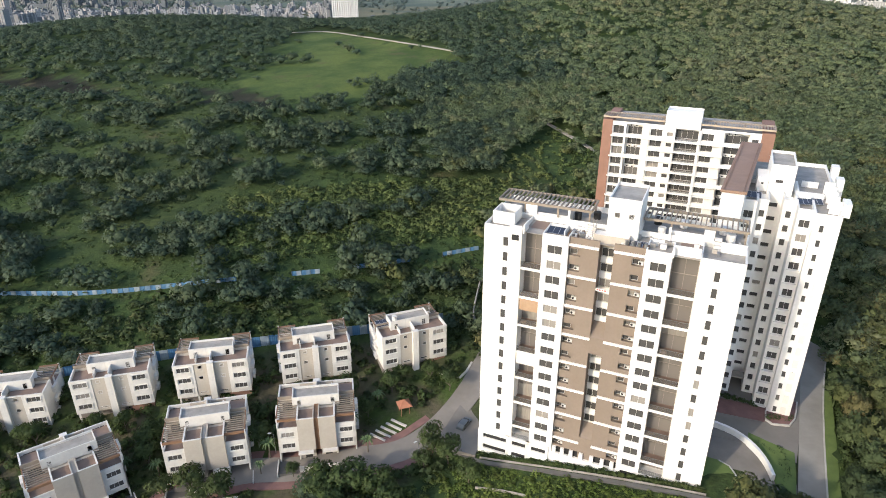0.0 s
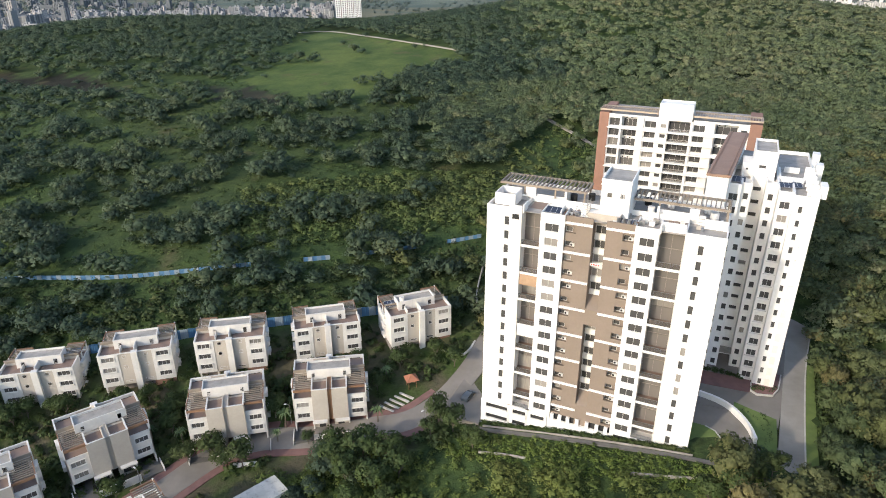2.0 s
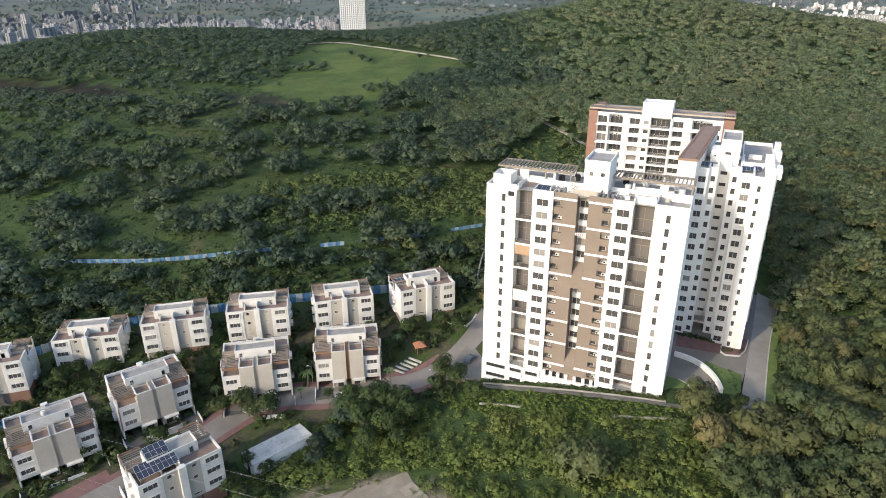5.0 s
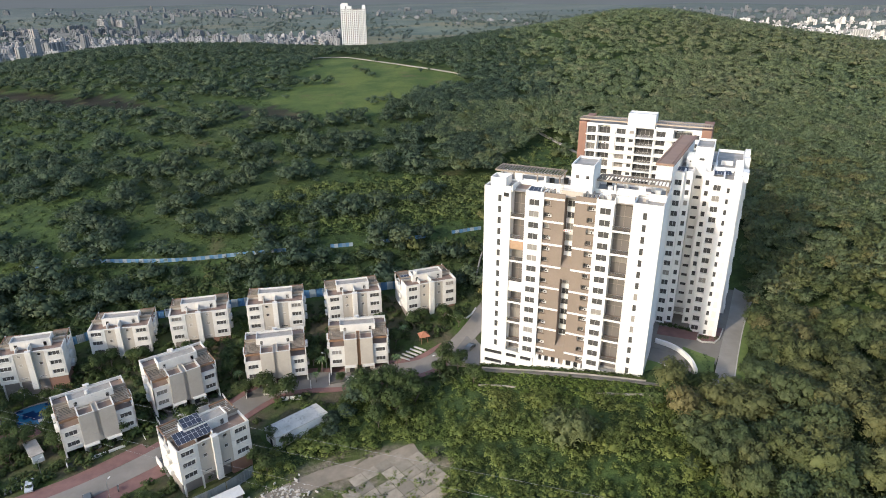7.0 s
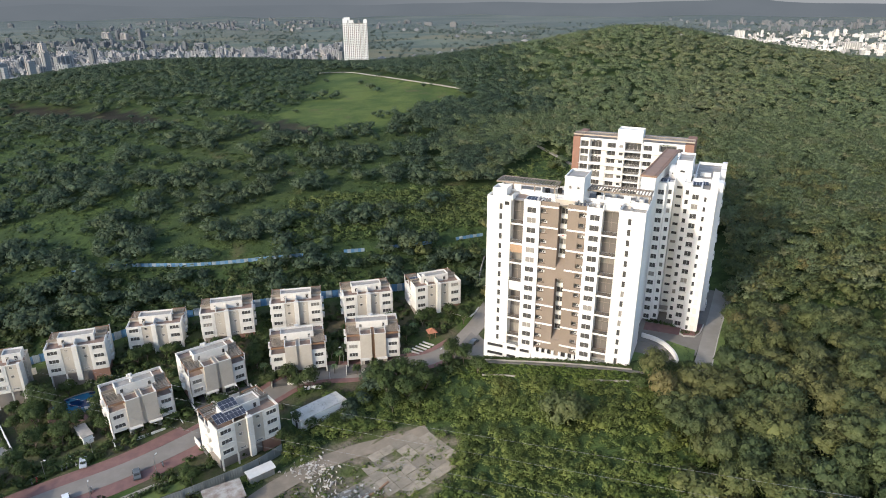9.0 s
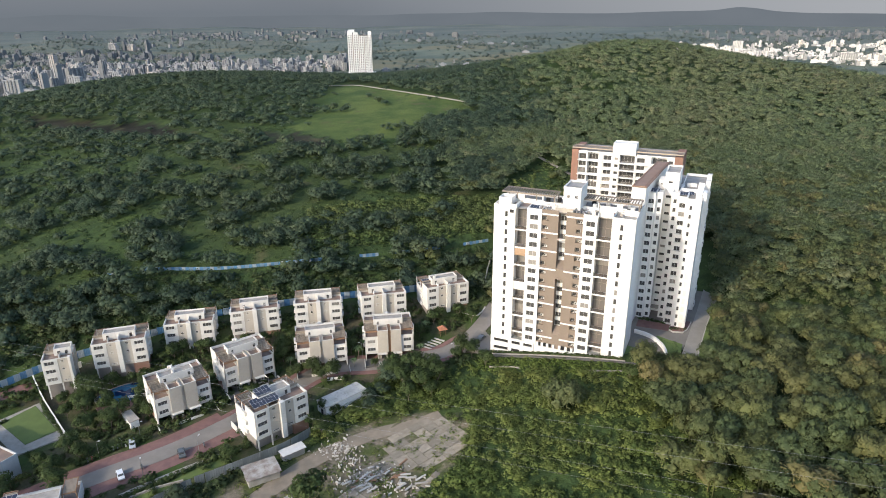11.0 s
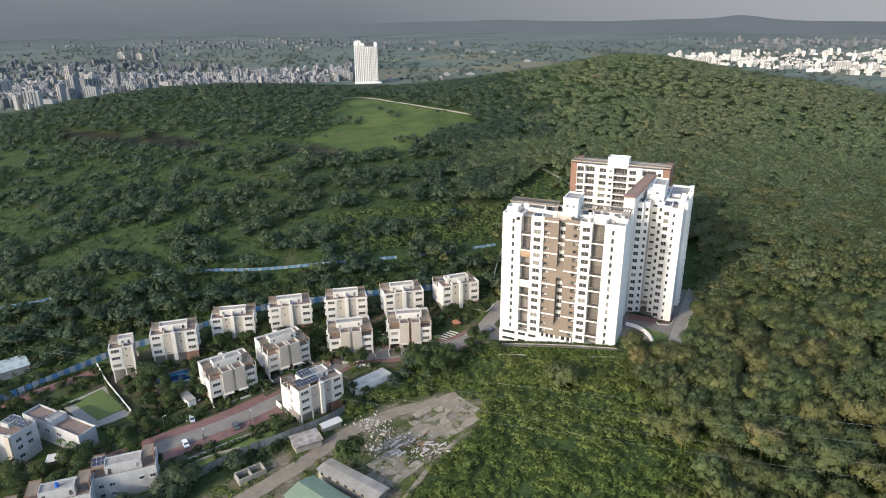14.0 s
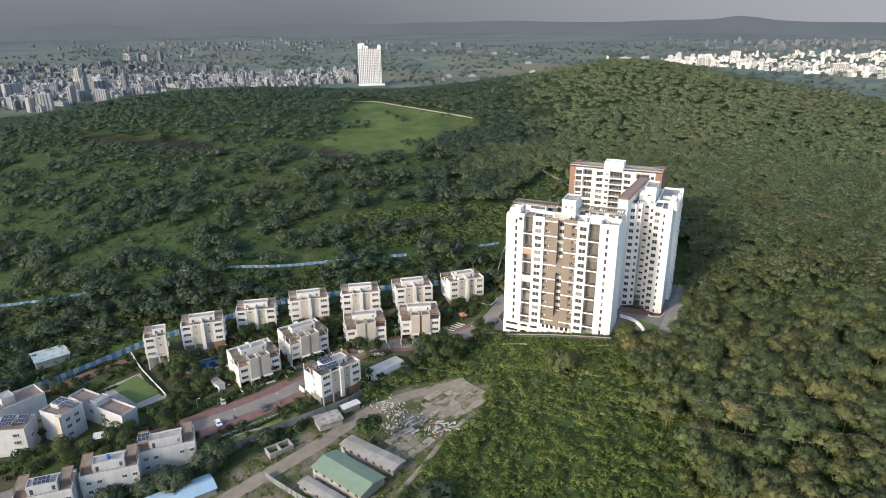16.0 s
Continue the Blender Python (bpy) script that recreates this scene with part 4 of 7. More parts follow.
    part("roof_stair", Geo().box(36.9, 38.0, 5.4, 6.0, 42.7, 43.0).box(36.9, 38.0, 6.0, 6.6, 42.7, 43.4).box(36.9, 38.0, 6.6, 7.2, 42.7, 43.8).box(36.9, 38.0, 7.2, 7.8, 42.7, 44.2), CREAM, T)
    solar_array(T, 12.2, 2.4, 43.3, 3.0, 2.0)
    solar_array(T, 24.6, 1.8, 43.3, 1.9, 1.6)
    solar_array(T, 26.4, 1.9, 43.3, 1.6, 1.6)
    for i, (u, v) in enumerate(((15.3, 2.3), (16.2, 3.2), (17.2, 2.6), (17.6, 1.6), (23.5, 1.0), (28.4, 3.5), (39.8, 8.6), (40.9, 8.6), (2.2, 5.6))):
        ac_unit(T, u, v, 43.1, i * 40)
    for i in range(7):
        part("pipe", Geo().tube((14.0 + i * 0.6, 1.1, 43.3), (14.2 + i * 0.6, 3.8, 43.6), 0.05, sides=5), STEEL, T)
    r = random.Random(8)
    for i in range(26):
        u, v = r.uniform(12.5, 20) if i % 2 else r.uniform(23, 40), r.uniform(1.2, 6.2)
        w, d, h = r.uniform(0.3, 1.3), r.uniform(0.3, 0.9), r.uniform(0.25, 0.9)
        part("roof_box", Geo().box(u, u + w, v, v + d, 42.78, 42.78 + h), r.choice((CONCRETE, BEIGE, STEEL, TIMBER, CREAM)), T)
    for i in range(9):
        u, v = r.uniform(7.5, 40), r.uniform(9, 14)
        part("water_tank", Geo().tube((u, v, 42.78), (u, v, 44.1), 0.65, sides=12), WHITE if i % 3 else DARK, T, "round plastic water tank")
    for u, v, a, b in ((14, 1.0, 5.5, 4.5), (23.2, 1.0, 3.8, 2.2), (32, 2, 3, 4.8), (7.4, 3, 3, 3.5)):
        part("terrace_floor", Geo().box(u, u + a, v, v + b, 42.78, 42.80), TERRACE, T, "brown tiled terrace floor")
    for i in range(4):
        part("heater_drum", Geo().tube((24.0 + i, 0.9, 43.0), (24.0 + i, 0.9, 44.1), 0.25, sides=8), STEEL, T)


def second_tower():
    T = thing("apartment_tower", TOWER_POSE, "white stepped apartment tower with bay windows", "apartment tower", "residential towers")
    LOW, TOP = -4.0, 42.7
    bay(T, 52.9, 57.2, 28.0, 62, LOW, TOP, 54.3, 0.75, 1.4, FLOORS, lights=1)
    bay(T, 50.2, 52.9, 29.6, 62, LOW, TOP, 51.6, 1.8, 1.5, FLOORS, lights=2)
    bay(T, 48.0, 50.2, 33.6, 62, LOW, TOP, 49.1, 1.0, 1.4, FLOORS, lights=1)
    bay(T, 45.4, 48.0, 38.4, 62, LOW, TOP, 46.6, 1.6, 0.9, FLOORS, lights=1)
    bay(T, 43.4, 45.4, 32.3, 62, LOW, TOP, 44.45, 1.0, 1.4, FLOORS, lights=1)
    bay(T, 40.2, 43.4, 31.0, 62, LOW, TOP, 42.1, 1.7, 1.5, FLOORS, lights=2)
    for z in FLOORS:
        part("bay_sill", Geo().box(50.4, 52.7, 29.2, 29.6, z - 1.15, z - 0.8), WHITE, T)
        part("screen", Geo().box(55.3, 56.3, 27.95, 28.0, z - 0.9, z + 0.9), CREAM, T, "pale cream wall screen")
    for a, b, c, d in ((52.9, 57.2, 28, 40), (50.2, 52.9, 29.6, 40), (48.0, 50.2, 33.6, 45), (40.2, 43.4, 31, 45), (43.4, 45.4, 32.3, 45), (50.2, 57.2, 40, 62)):
        part("parapet", parapet(a, b, c, d, TOP, 0.9), WHITE, T)
    part("roof", Geo().box(40.4, 57.0, 38.5, 61.8, TOP, TOP + 0.08).box(50.4, 57.0, 29.8, 38.5, TOP, TOP + 0.08), ROOF, T, "stained grey screed roof")
    part("lift_house", Geo().box(45.0, 49.4, 38.4, 49.5, TOP, 48.3), WHITE, T, "white lift house")
    part("parapet", parapet(45.0, 49.4, 38.4, 49.5, 48.3, 0.6), WHITE, T)
    part("roof", Geo().box(45.2, 49.2, 38.6, 49.3, 48.3, 48.36), ROOF, T)
    window(T, 46.8, 38.32, 45.6, 1.4, 0.7, 1)
    part("roof_room", Geo().box(43.0, 45.0, 40, 46, TOP, 45.6), WHITE, T)
    window(T, 44.0, 39.95, 44.4, 0.5, 0.5, 1)
    # side toward the wood: stepped fins and projecting balconies
    for i, z in enumerate(FLOORS):
        window(T, 57.24, 33.0, z, 0.9, 1.4, 1, 90)
        if i % 2 == 0:
            b = part("balcony", Geo().box(57.2, 58.9, 47, 51.5, z - 1.5, z - 1.25).box(58.75, 58.9, 47, 51.5, z - 1.25, z - 0.3)
                     .box(57.2, 58.75, 47, 47.15, z - 1.25, z - 0.3).box(57.2, 58.75, 51.35, 51.5, z - 1.25, z - 0.3), WHITE, T, "white projecting balcony")
            part("balcony_floor", Geo().box(57.2, 58.75, 47.15, 51.35, z - 1.25, z - 1.23), TERRACE, b)
        else:
            b = part("balcony", Geo().box(57.2, 58.5, 57, 60.5, z - 1.5, z - 0.4), WHITE, T, "white projecting balcony")
    for v in (44, 53):
        part("fin", Geo().box(57.2, 58.6, v, v + 2.5, LOW, 45.6), WHITE, T)
    for v in (31, 34, 37, 40, 43):
        part("roof_fin", Geo().box(55.2, 57.0, v, v + 0.3, TOP + 0.08, 45.2), WHITE, T)
    for b in ((56.8, 57.2, 28.5, 44, TOP, 44.4), (57.2, 58.4, 29.5, 33, 42.9, 45.4)):
        part("roof_fin", Geo().box(*b), WHITE, T)
    for b in ((50.4, 55.0, 38.6, 38.9, TOP, 43.9), (50.4, 50.7, 38.9, 46, TOP, 43.9), (51.5, 54.5, 46, 46.3, TOP, 44.0)):
        part("roof_wall", Geo().box(*b), WHITE, T)
    solar_array(T, 51.6, 34.6, 43.4, 2.6, 2.0, 10)
    solar_array(T, 53.6, 35.4, 43.4, 1.8, 2.0, 10)
    solar_array(T, 42.6, 35.0, 43.4, 2.8, 2.2)
    # linking block under the brown roof
    part("wall", Geo().prism([(36.8, 25.9), (40.7, 25.9), (43.4, 62), (39.6, 62)], LOW, 46.2), WHITE, T)
    window(T, 38.9, 25.95, 44.2, 0.7, 1.3, 1)
    part("brown_roof", Geo().prism([(36.5, 25.4), (41.0, 25.4), (43.8, 63), (39.4, 63)], 46.2, 46.7), BROWNROOF, T, "long flat brown roof")
    e = Geo()
    for u in (37.0, 40.3):
        e.prism([(u, 25.4), (u + 0.15, 25.4), (u + 3.05, 63), (u + 2.9, 63)], 46.7, 46.85)
    part("roof_edge", e, TIMBER, T)
    part("entrance_canopy", Geo().box(45.4, 48.0, 33.5, 36.0, 2.6, 2.9), CONCRETE, T, "grey entrance canopy")


def rear_tower():
    T = thing("apartment_tower", TOWER_POSE, "white and rust-brown apartment tower with banded balconies", "apartment tower", "residential towers")
    LOW, TOP = 0.0, 44.3
    rows = [42.5 - 2.86 * k for k in range(13)]
    part("wall", Geo().box(5.0, 46.8, 82.5, 96, LOW, TOP), WHITE, T)
    part("side_wall", Geo().box(4.6, 7.2, 80, 96, LOW, TOP + 0.8), RUST, T, "rust-brown end wall")
    part("side_wall", Geo().box(44.2, 47.2, 80, 96, LOW, TOP + 0.8), RUST, T, "rust-brown end wall")
    bay(T, 7.2, 10.9, 80.3, 82.5, LOW, TOP, 8.9, 2.9, 2.3, rows, lights=2, deep=1.3)
    bay(T, 17.0, 20.8, 80.6, 82.5, LOW, TOP, 18.8, 3.0, 1.9, rows, lights=2, deep=1.0)
    bay(T, 30.0, 33.4, 80.6, 82.5, LOW, TOP, 31.7, 2.9, 1.9, rows, lights=2, deep=1.0)
    bay(T, 41.6, 44.2, 80.3, 82.5, LOW, TOP, 42.9, 1.6, 1.5, rows, lights=1)
    bay(T, 20.8, 23.6, 80.2, 82.5, LOW, TOP, 22.3, 1.5, 1.1, rows, lights=1, deep=0.6)
    for a, b in ((15.2, 17.0), (33.4, 35.6)):
        part("pier", Geo().box(a, b, 80.2, 82.5, LOW, TOP), CREAM, T, "cream pier")
    part("pier", Geo().box(29.4, 30.0, 80.0, 82.5, LOW, TOP), WHITE, T)
    for i, z in enumerate(rows):
        window(T, 26.5, 81.9, z, 5.6, 2.2, 4)
        part("railing", Geo().box(23.7, 29.3, 80.3, 80.36, z - 1.4, z - 0.75), RAILGLASS, T, "glass balcony railing")
        part("balcony_slab", Geo().box(23.6, 29.4, 80.3, 81.6, z - 1.7, z - 1.42), WHITE, T)
        part("band", Geo().box(16.8, 35.8, 79.2, 80.25, z - 1.75, z - 1.45), WHITE, T)
        if i % 2 == 0:
            for u0, u1 in ((7.0, 16.8), (35.8, 41.8)):
                part("band", Geo().box(u0, u1, 79.6, 80.2, z - 1.75, z - 1.4), WHITE, T)
        part("spandrel", Geo().box(23.6, 29.4, 81.6, 82.5, z - 1.9, z - 1.15), SHADEWALL, T)
        for u0, u1 in ((10.9, 15.2), (35.6, 41.6)):
            if i % 2 == 0:
                part("balcony_slab", Geo().box(u0, u1, 80.2, 82.5, z - 1.9, z - 1.5), WHITE, T)
                part("balcony_wall", Geo().box(u0, u1, 80.2, 80.4, z - 1.5, z - 0.9), WHITE, T)
            window(T, (u0 + u1) / 2, 82.35, z - 0.2, u1 - u0 - 0.6, 2.2, 3)
            ac_unit(T, u0 + 1.2, 82.4, z + 1.1)
            ac_unit(T, u0 + 2.6, 82.4, z + 1.1)
    for a, b in ((7.2, 20.8), (30, 44.2)):
        part("parapet", Geo().box(a, b, 80.3, 80.5, TOP, TOP + 0.5), WHITE, T)
    part("stair_head", Geo().box(20.8, 29.6, 79.9, 86, TOP, 48.4), WHITE, T, "white stair head")
    part("parapet", parapet(20.8, 29.6, 79.9, 86, 48.4, 0.4), WHITE, T)
    part("roof", Geo().box(7.2, 44.2, 80.5, 96, TOP, TOP + 0.06), ROOF, T)
    pergola(T, 4.6, 20.6, 80, 85.5, 46.1, 0.7, SUNPERGOLA, ((7.5, 84.9, TOP), (13, 84.9, TOP), (20, 84.9, TOP)))
    pergola(T, 29.8, 47.2, 80, 85.5, 46.1, 0.7, SUNPERGOLA, ((33, 84.9, TOP), (40, 84.9, TOP)))


front_tower()
second_tower()
rear_tower()

# ---- villas ----
def villa(sides=(-1, 1), slit=True, drop=0.0):
    """A three-storey duplex villa: plain windowed rear at y = 0, terraced street side at y = 12; ground at z = 0."""
    V = thing("villa", Matrix(), "white three-storey duplex villa with beige stair towers and pergola terraces", "villa", "estate villas")

    def mbox(g, s, x0, x1, y0, y1, z0, z1):
        return g.box(min(s * x0, s * x1), max(s * x0, s * x1), y0, y1, z0, z1)
    B, TOP, DEEP = 2.6, 11.3, 12.0
    lo, hi = (-8.1 if -1 in sides else 0.0), (8.1 if 1 in sides else 0.0)
    levels = [B + 1.75, B + 4.6, B + 7.4]
    # undercroft shade painted as the base's own dark colour
    part("base", Geo().box(lo + 0.2, min(hi, 3.4) - 0.2, 1.4, 8.0, -2.5, B), SHADEWALL, V, "ground storey in painted undercroft shade")
    if hi > 4:
        part("base", Geo().box(3.2, hi - 0.2, 0.5, 8.0, -2.5, B), RUST, V, "rust-brown ground storey")
    for x in (lo + 0.3, -3.8):
        if x >= lo:
            part("column", Geo().box(x, x + 0.35, 0.1, 0.45, -2.5, B), VILLA, V)
    for s in sides:
        # rear wall: windowed end, beige strip
        g = Geo()
        a, b = sorted((s * 3.7, s * 8.1))
        c = s * 6.0
        pierced(g, a, b, B, TOP, 0, 0.25, [(c - 1.35, c + 1.35, z - 0.62, z + 0.62) for z in levels])
        part("wall", g, VILLA, V)
        part("wall", mbox(Geo(), s, 0.7, 3.7, 0.12, 0.4, B, TOP), BEIGE, V, "beige stair wall")
        for z in levels:
            window(V, c, 0.03, z, 2.7, 1.24, 3)
            hood = Geo()
            mbox(hood, s, 4.45, 7.55, -0.16, 0, z + 0.62, z + 0.74)
            mbox(hood, s, 4.45, 7.55, -0.24, 0, z - 0.76, z - 0.62)
            mbox(hood, s, 4.45, 4.6, -0.16, 0, z - 0.62, z + 0.62)
            mbox(hood, s, 7.4, 7.55, -0.16, 0, z - 0.62, z + 0.62)
            part("window_hood", hood, VILLA, V, "white box hood round window")
        for z in levels[1:]:
            window(V, s * 2.4, 0.08, z + 0.3, 0.9, 0.8, 1)
        window(V, s * 2.2, 0.08, levels[0] - 0.9, 1.7, 0.45, 1)
        # flank body, side walls
        part("wall", mbox(Geo(), s, 0.4, 7.85, 0.4, 5.2, B, TOP - 0.8), VILLA, V)
        side = Geo()
        mbox(side, s, 7.85, 8.1, 0.25, 5.4, B, TOP)
        mbox(side, s, 7.85, 8.1, 5.4, DEEP, B, 8.9)
        mbox(side, s, 7.85, 8.1, 7.2, 7.6, 8.9, TOP)
        mbox(side, s, 7.85, 8.1, DEEP - 0.4, DEEP, 8.9, TOP)
        part("side_wall", side, VILLA, V)
        for y, w in ((2.6, 1.4), (9.2, 1.6)):
            for z in levels[:2]:
                window(V, s * 8.12, y, z, w, 1.2, 2, 90 * s)
        for z in levels:
            part("side_balcony", mbox(Geo(), s, 8.1, 8.75, 4.6, 7.0, z - 1.7, z - 0.6), VILLA, V)
        # street flank: two windowed storeys under the terrace
        g = Geo()
        a, b = sorted((s * 3.9, s * 8.1))
        pierced(g, a, b, B, 8.9, DEEP - 0.25, DEEP, [(c - 1.3, c + 1.3, z - 0.67, z + 0.57) for z in levels[:2]])
        part("wall", g, VILLA, V)
        part("wall", mbox(Geo(), s, 3.9, 7.85, 5.2, DEEP - 0.25, B, 8.3), VILLA, V)
        for z in levels[:2]:
            window(V, c, DEEP - 0.03, z - 0.05, 2.6, 1.24, 3, 180)
            hood = Geo()
            mbox(hood, s, 4.5, 7.5, DEEP, DEEP + 0.14, z + 0.57, z + 0.69)
            mbox(hood, s, 4.5, 7.5, DEEP, DEEP + 0.22, z - 0.81, z - 0.67)
            mbox(hood, s, 7.36, 7.5, DEEP, DEEP + 0.14, z - 0.67, z + 0.57)
            part("window_hood", hood, VILLA, V, "white box hood round window")
        part("terrace_floor", mbox(Geo(), s, 3.9, 7.85, 5.4, DEEP - 0.25, 8.3, 8.35), TERRACE, V, "brown tiled terrace")
        part("terrace_door", mbox(Geo(), s, 4.6, 7.2, 5.38, 5.42, 8.4, 10.4), GLASS, V)
        part("wall", mbox(Geo(), s, 3.9, 7.85, 5.2, 5.38, 8.3, TOP), BEIGE, V)
        # timber pergola over the terrace
        beam = part("pergola", mbox(mbox(Geo(), s, 3.9, 8.1, DEEP - 0.3, DEEP - 0.02, TOP - 0.75, TOP - 0.2), s, 7.9, 8.1, 5.4, DEEP - 0.3, TOP - 0.3, TOP), TIMBER, V, "brown timber terrace pergola")
        y = 5.7
        while y < DEEP - 0.4:
            part("pergola_slat", mbox(Geo(), s, 3.95, 7.9, y, y + 0.17, TOP - 0.3, TOP - 0.12), PERGOLA, beam)
            y += 0.66
        # beige street tower with its little roof court
        t = Geo()
        for x0, x1, y0, y1 in ((0.45, 3.9, DEEP + 0.5, DEEP + 0.7), (0.45, 0.65, 8.2, DEEP + 0.5), (3.7, 3.9, 8.2, DEEP + 0.5)):
            mbox(t, s, x0, x1, y0, y1, B + 0.6, TOP - drop)
        part("stair_tower", t, BEIGE, V, "beige blank stair tower")
        part("tower_core", mbox(Geo(), s, 0.65, 3.7, 7.4, DEEP + 0.5, B, TOP - 1.0 - drop), BEIGE, V)
        part("tower_roof", mbox(Geo(), s, 0.65, 3.7, 8.2, DEEP + 0.5, TOP - 1.0 - drop, TOP - 0.96 - drop), TERRACE, V)
        part("coping", mbox(mbox(Geo(), s, 0.4, 3.95, DEEP + 0.45, DEEP + 0.75, TOP - drop, TOP + 0.08 - drop), s, 3.65, 3.95, 8.2, DEEP + 0.45, TOP - drop, TOP + 0.08 - drop), VILLA, V)
        # porch, car port, front wall
        part("porch_canopy", mbox(Geo(), s, 0.9, 4.1, DEEP + 0.2, DEEP + 1.7, B + 0.3, B + 0.6), VILLA, V)
        part("front_door", mbox(Geo(), s, 1.4, 2.8, DEEP - 0.3, DEEP - 0.2, 0.4, 2.5), DARK, V)
        part("porch_wall", mbox(Geo(), s, 0.6, 3.8, 8.0, DEEP - 0.3, -2.5, B), BEIGE, V)
        part("car_port_wall", mbox(Geo(), s, 7.8, 8.1, 8.0, DEEP, -2.5, B).box(min(s * 3.8, s * 4.1), max(s * 3.8, s * 4.1), 8.0, DEEP, -2.5, B), VILLA, V)
        part("driveway", mbox(Geo(), s, 4.2, 8.4, 8.0, DEEP + 3.6, -1.5, 0.12), DRIVE, V, "grey paved driveway")
        part("garden_wall", mbox(Geo(), s, 8.4, 8.6, DEEP, DEEP + 3.8, -1.5, 0.9), VILLA, V, "low white garden wall")
        part("garden_wall", mbox(Geo(), s, 0.3, 4.0, DEEP + 3.2, DEEP + 3.4, -1.5, 1.3), VILLA, V, "low white garden wall")
        # roof strip behind the rear parapet
        p = Geo()
        mbox(p, s, 0.7, 8.12, -0.03, 0.2, TOP - 0.15, TOP + 0.06)
        mbox(p, s, 7.83, 8.12, 0.2, 5.2, TOP, TOP + 0.06)
        part("parapet", p, VILLA, V)
        part("roof", mbox(Geo(), s, 0.4, 7.85, 0.4, 5.2, TOP - 0.8, TOP - 0.75), TERRACE, V, "brown tiled roof terrace")
        part("roof_screen", mbox(Geo(), s, 4.9, 8.1, 5.2, 5.4, TOP - 0.1, TOP + 0.7), PERGOLA, V)
    # middle fin and penthouse
    part("fin", Geo().box(max(lo, -0.7), min(hi, 0.7), -0.75, 0.4, 0.2, TOP + 0.35), VILLA, V, "white projecting wall fin")
    if slit and len(sides) == 2:
        part("slit_wall", Geo().box(-0.45, 0.45, 7.4, DEEP + 0.1, B, TOP - 0.4 - drop), TIMBER if slit == "brown" else BEIGE, V)
    p0, p1 = (-4.9 if -1 in sides else 0.0), (4.9 if 1 in sides else 0.0)
    part("penthouse", Geo().box(p0, p1, 3.6, 7.4, TOP - 0.8, 12.5), VILLA, V, "white roof penthouse")
    part("parapet", parapet(p0, p1, 3.6, 7.4, 12.5, 0.5), VILLA, V)
    part("roof", Geo().box(p0 + 0.2, p1 - 0.2, 3.8, 7.2, 12.5, 12.54), ROOF, V)
    for x in (p0 + 1.4, p1 - 1.4):
        window(V, x, 7.44, 11.6, 0.8, 1.2, 1, 180)
        window(V, x, 3.56, 11.4, 0.9, 1.5, 1)
    part("terrace_wall", Geo().box(-3.4, -3.2, 1.2, 3.6, TOP - 0.75, TOP + 0.3), VILLA, V)
    if len(sides) == 2:
        part("terrace_wall", Geo().box(-0.1, 0.1, 0.4, 3.6, TOP - 0.75, TOP + 0.9), VILLA, V)
    return V


def set_villa(v, front, z, turn, street=False):
    """The pose of a villa from the middle of the wall that it shows, at the ground; street: its street side is at that wall."""
    m = pose(front[0], front[1], z, 0, 0, turn + (180 if street else 0))
    return m @ Matrix.Translation((0, -12.0, 0)) if street else m


VILLAS = [((-6.7, 132.4), 4.3, 21.5, False), ((-29.8, 128.1), 2.7, 15, False), ((-52.4, 122.2), 2.5, 11.6, False), ((-74.1, 119.2), 0.9, 16.0, False),
          ((-96.2, 115.4), -2.1, 13.0, False), ((-113.9, 101.8), -1.8, 19.0, False), ((-52.7, 67.3), -1.9, 42.0, False),
          ((-26.4, 107.9), -0.9, 9.0, True), ((-48.2, 103.2), -2.2, 14.0, True), ((-69.2, 93.8), -2.3, 37.0, True), ((-85.1, 79.8), -4.0, 37.0, True)]
made = []
first = villa(drop=2.2)  # garden side in view
second = None
for i, (at, top, turn, street) in enumerate(VILLAS):
    m = set_villa(first, at, top - 11.3, turn, street)
    if i == 0:
        first.matrix_world = m
        made.append(first)
    elif i == 7:
        w = villa(slit="brown")
        w.matrix_world = m
        tagged(w, "white duplex villa with beige towers and brown centre slit")
        made.append(w)
    elif i == 8:
        second = villa()
        second.matrix_world = m
        made.append(second)
    else:
        made.append(copy_thing(second if street else first, m))
end_villa = villa((-1,), drop=2.2)
end_villa.matrix_world = pose(-125.2, 93.6, -13.9, 0, 0, 22)
tagged(end_villa, "narrow white three-storey end villa beside lawn")
# what sets single villas apart
sol = made[6]
tagged(sol, "white three-storey duplex villa with blue solar arrays on roof")
a = solar_array(sol, -3.6, 2.6, 12.4, 7.6, 3.6, 0, 12)
part("panel_stand", Geo().box(-7.2, -7.1, 1, 1.1, 10.5, 12.2).box(-0.2, -0.1, 1, 1.1, 10.5, 12.2).box(-7.2, -7.1, 4, 4.1, 10.5, 12.8).box(-0.2, -0.1, 4, 4.1, 10.5, 12.8), RUST, sol)
solar_array(sol, -2.6, 5.6, 13.5, 4.2, 3.0, 0, 12)
solar_array(made[0], -6.4, 6.0, 11.6, 2.8, 2.6, 0, 8)
part("water_tank", Geo().tube((-3.6, 4.6, 12.54), (-3.6, 4.6, 13.8), 0.65, 0.6, 12), VILLA, made[0], "white rooftop water tank")
part("water_tank", Geo().tube((0.6, 5.6, 12.54), (0.6, 5.6, 13.5), 0.5, 0.45, 12), VILLA, made[10], "white rooftop water tank")


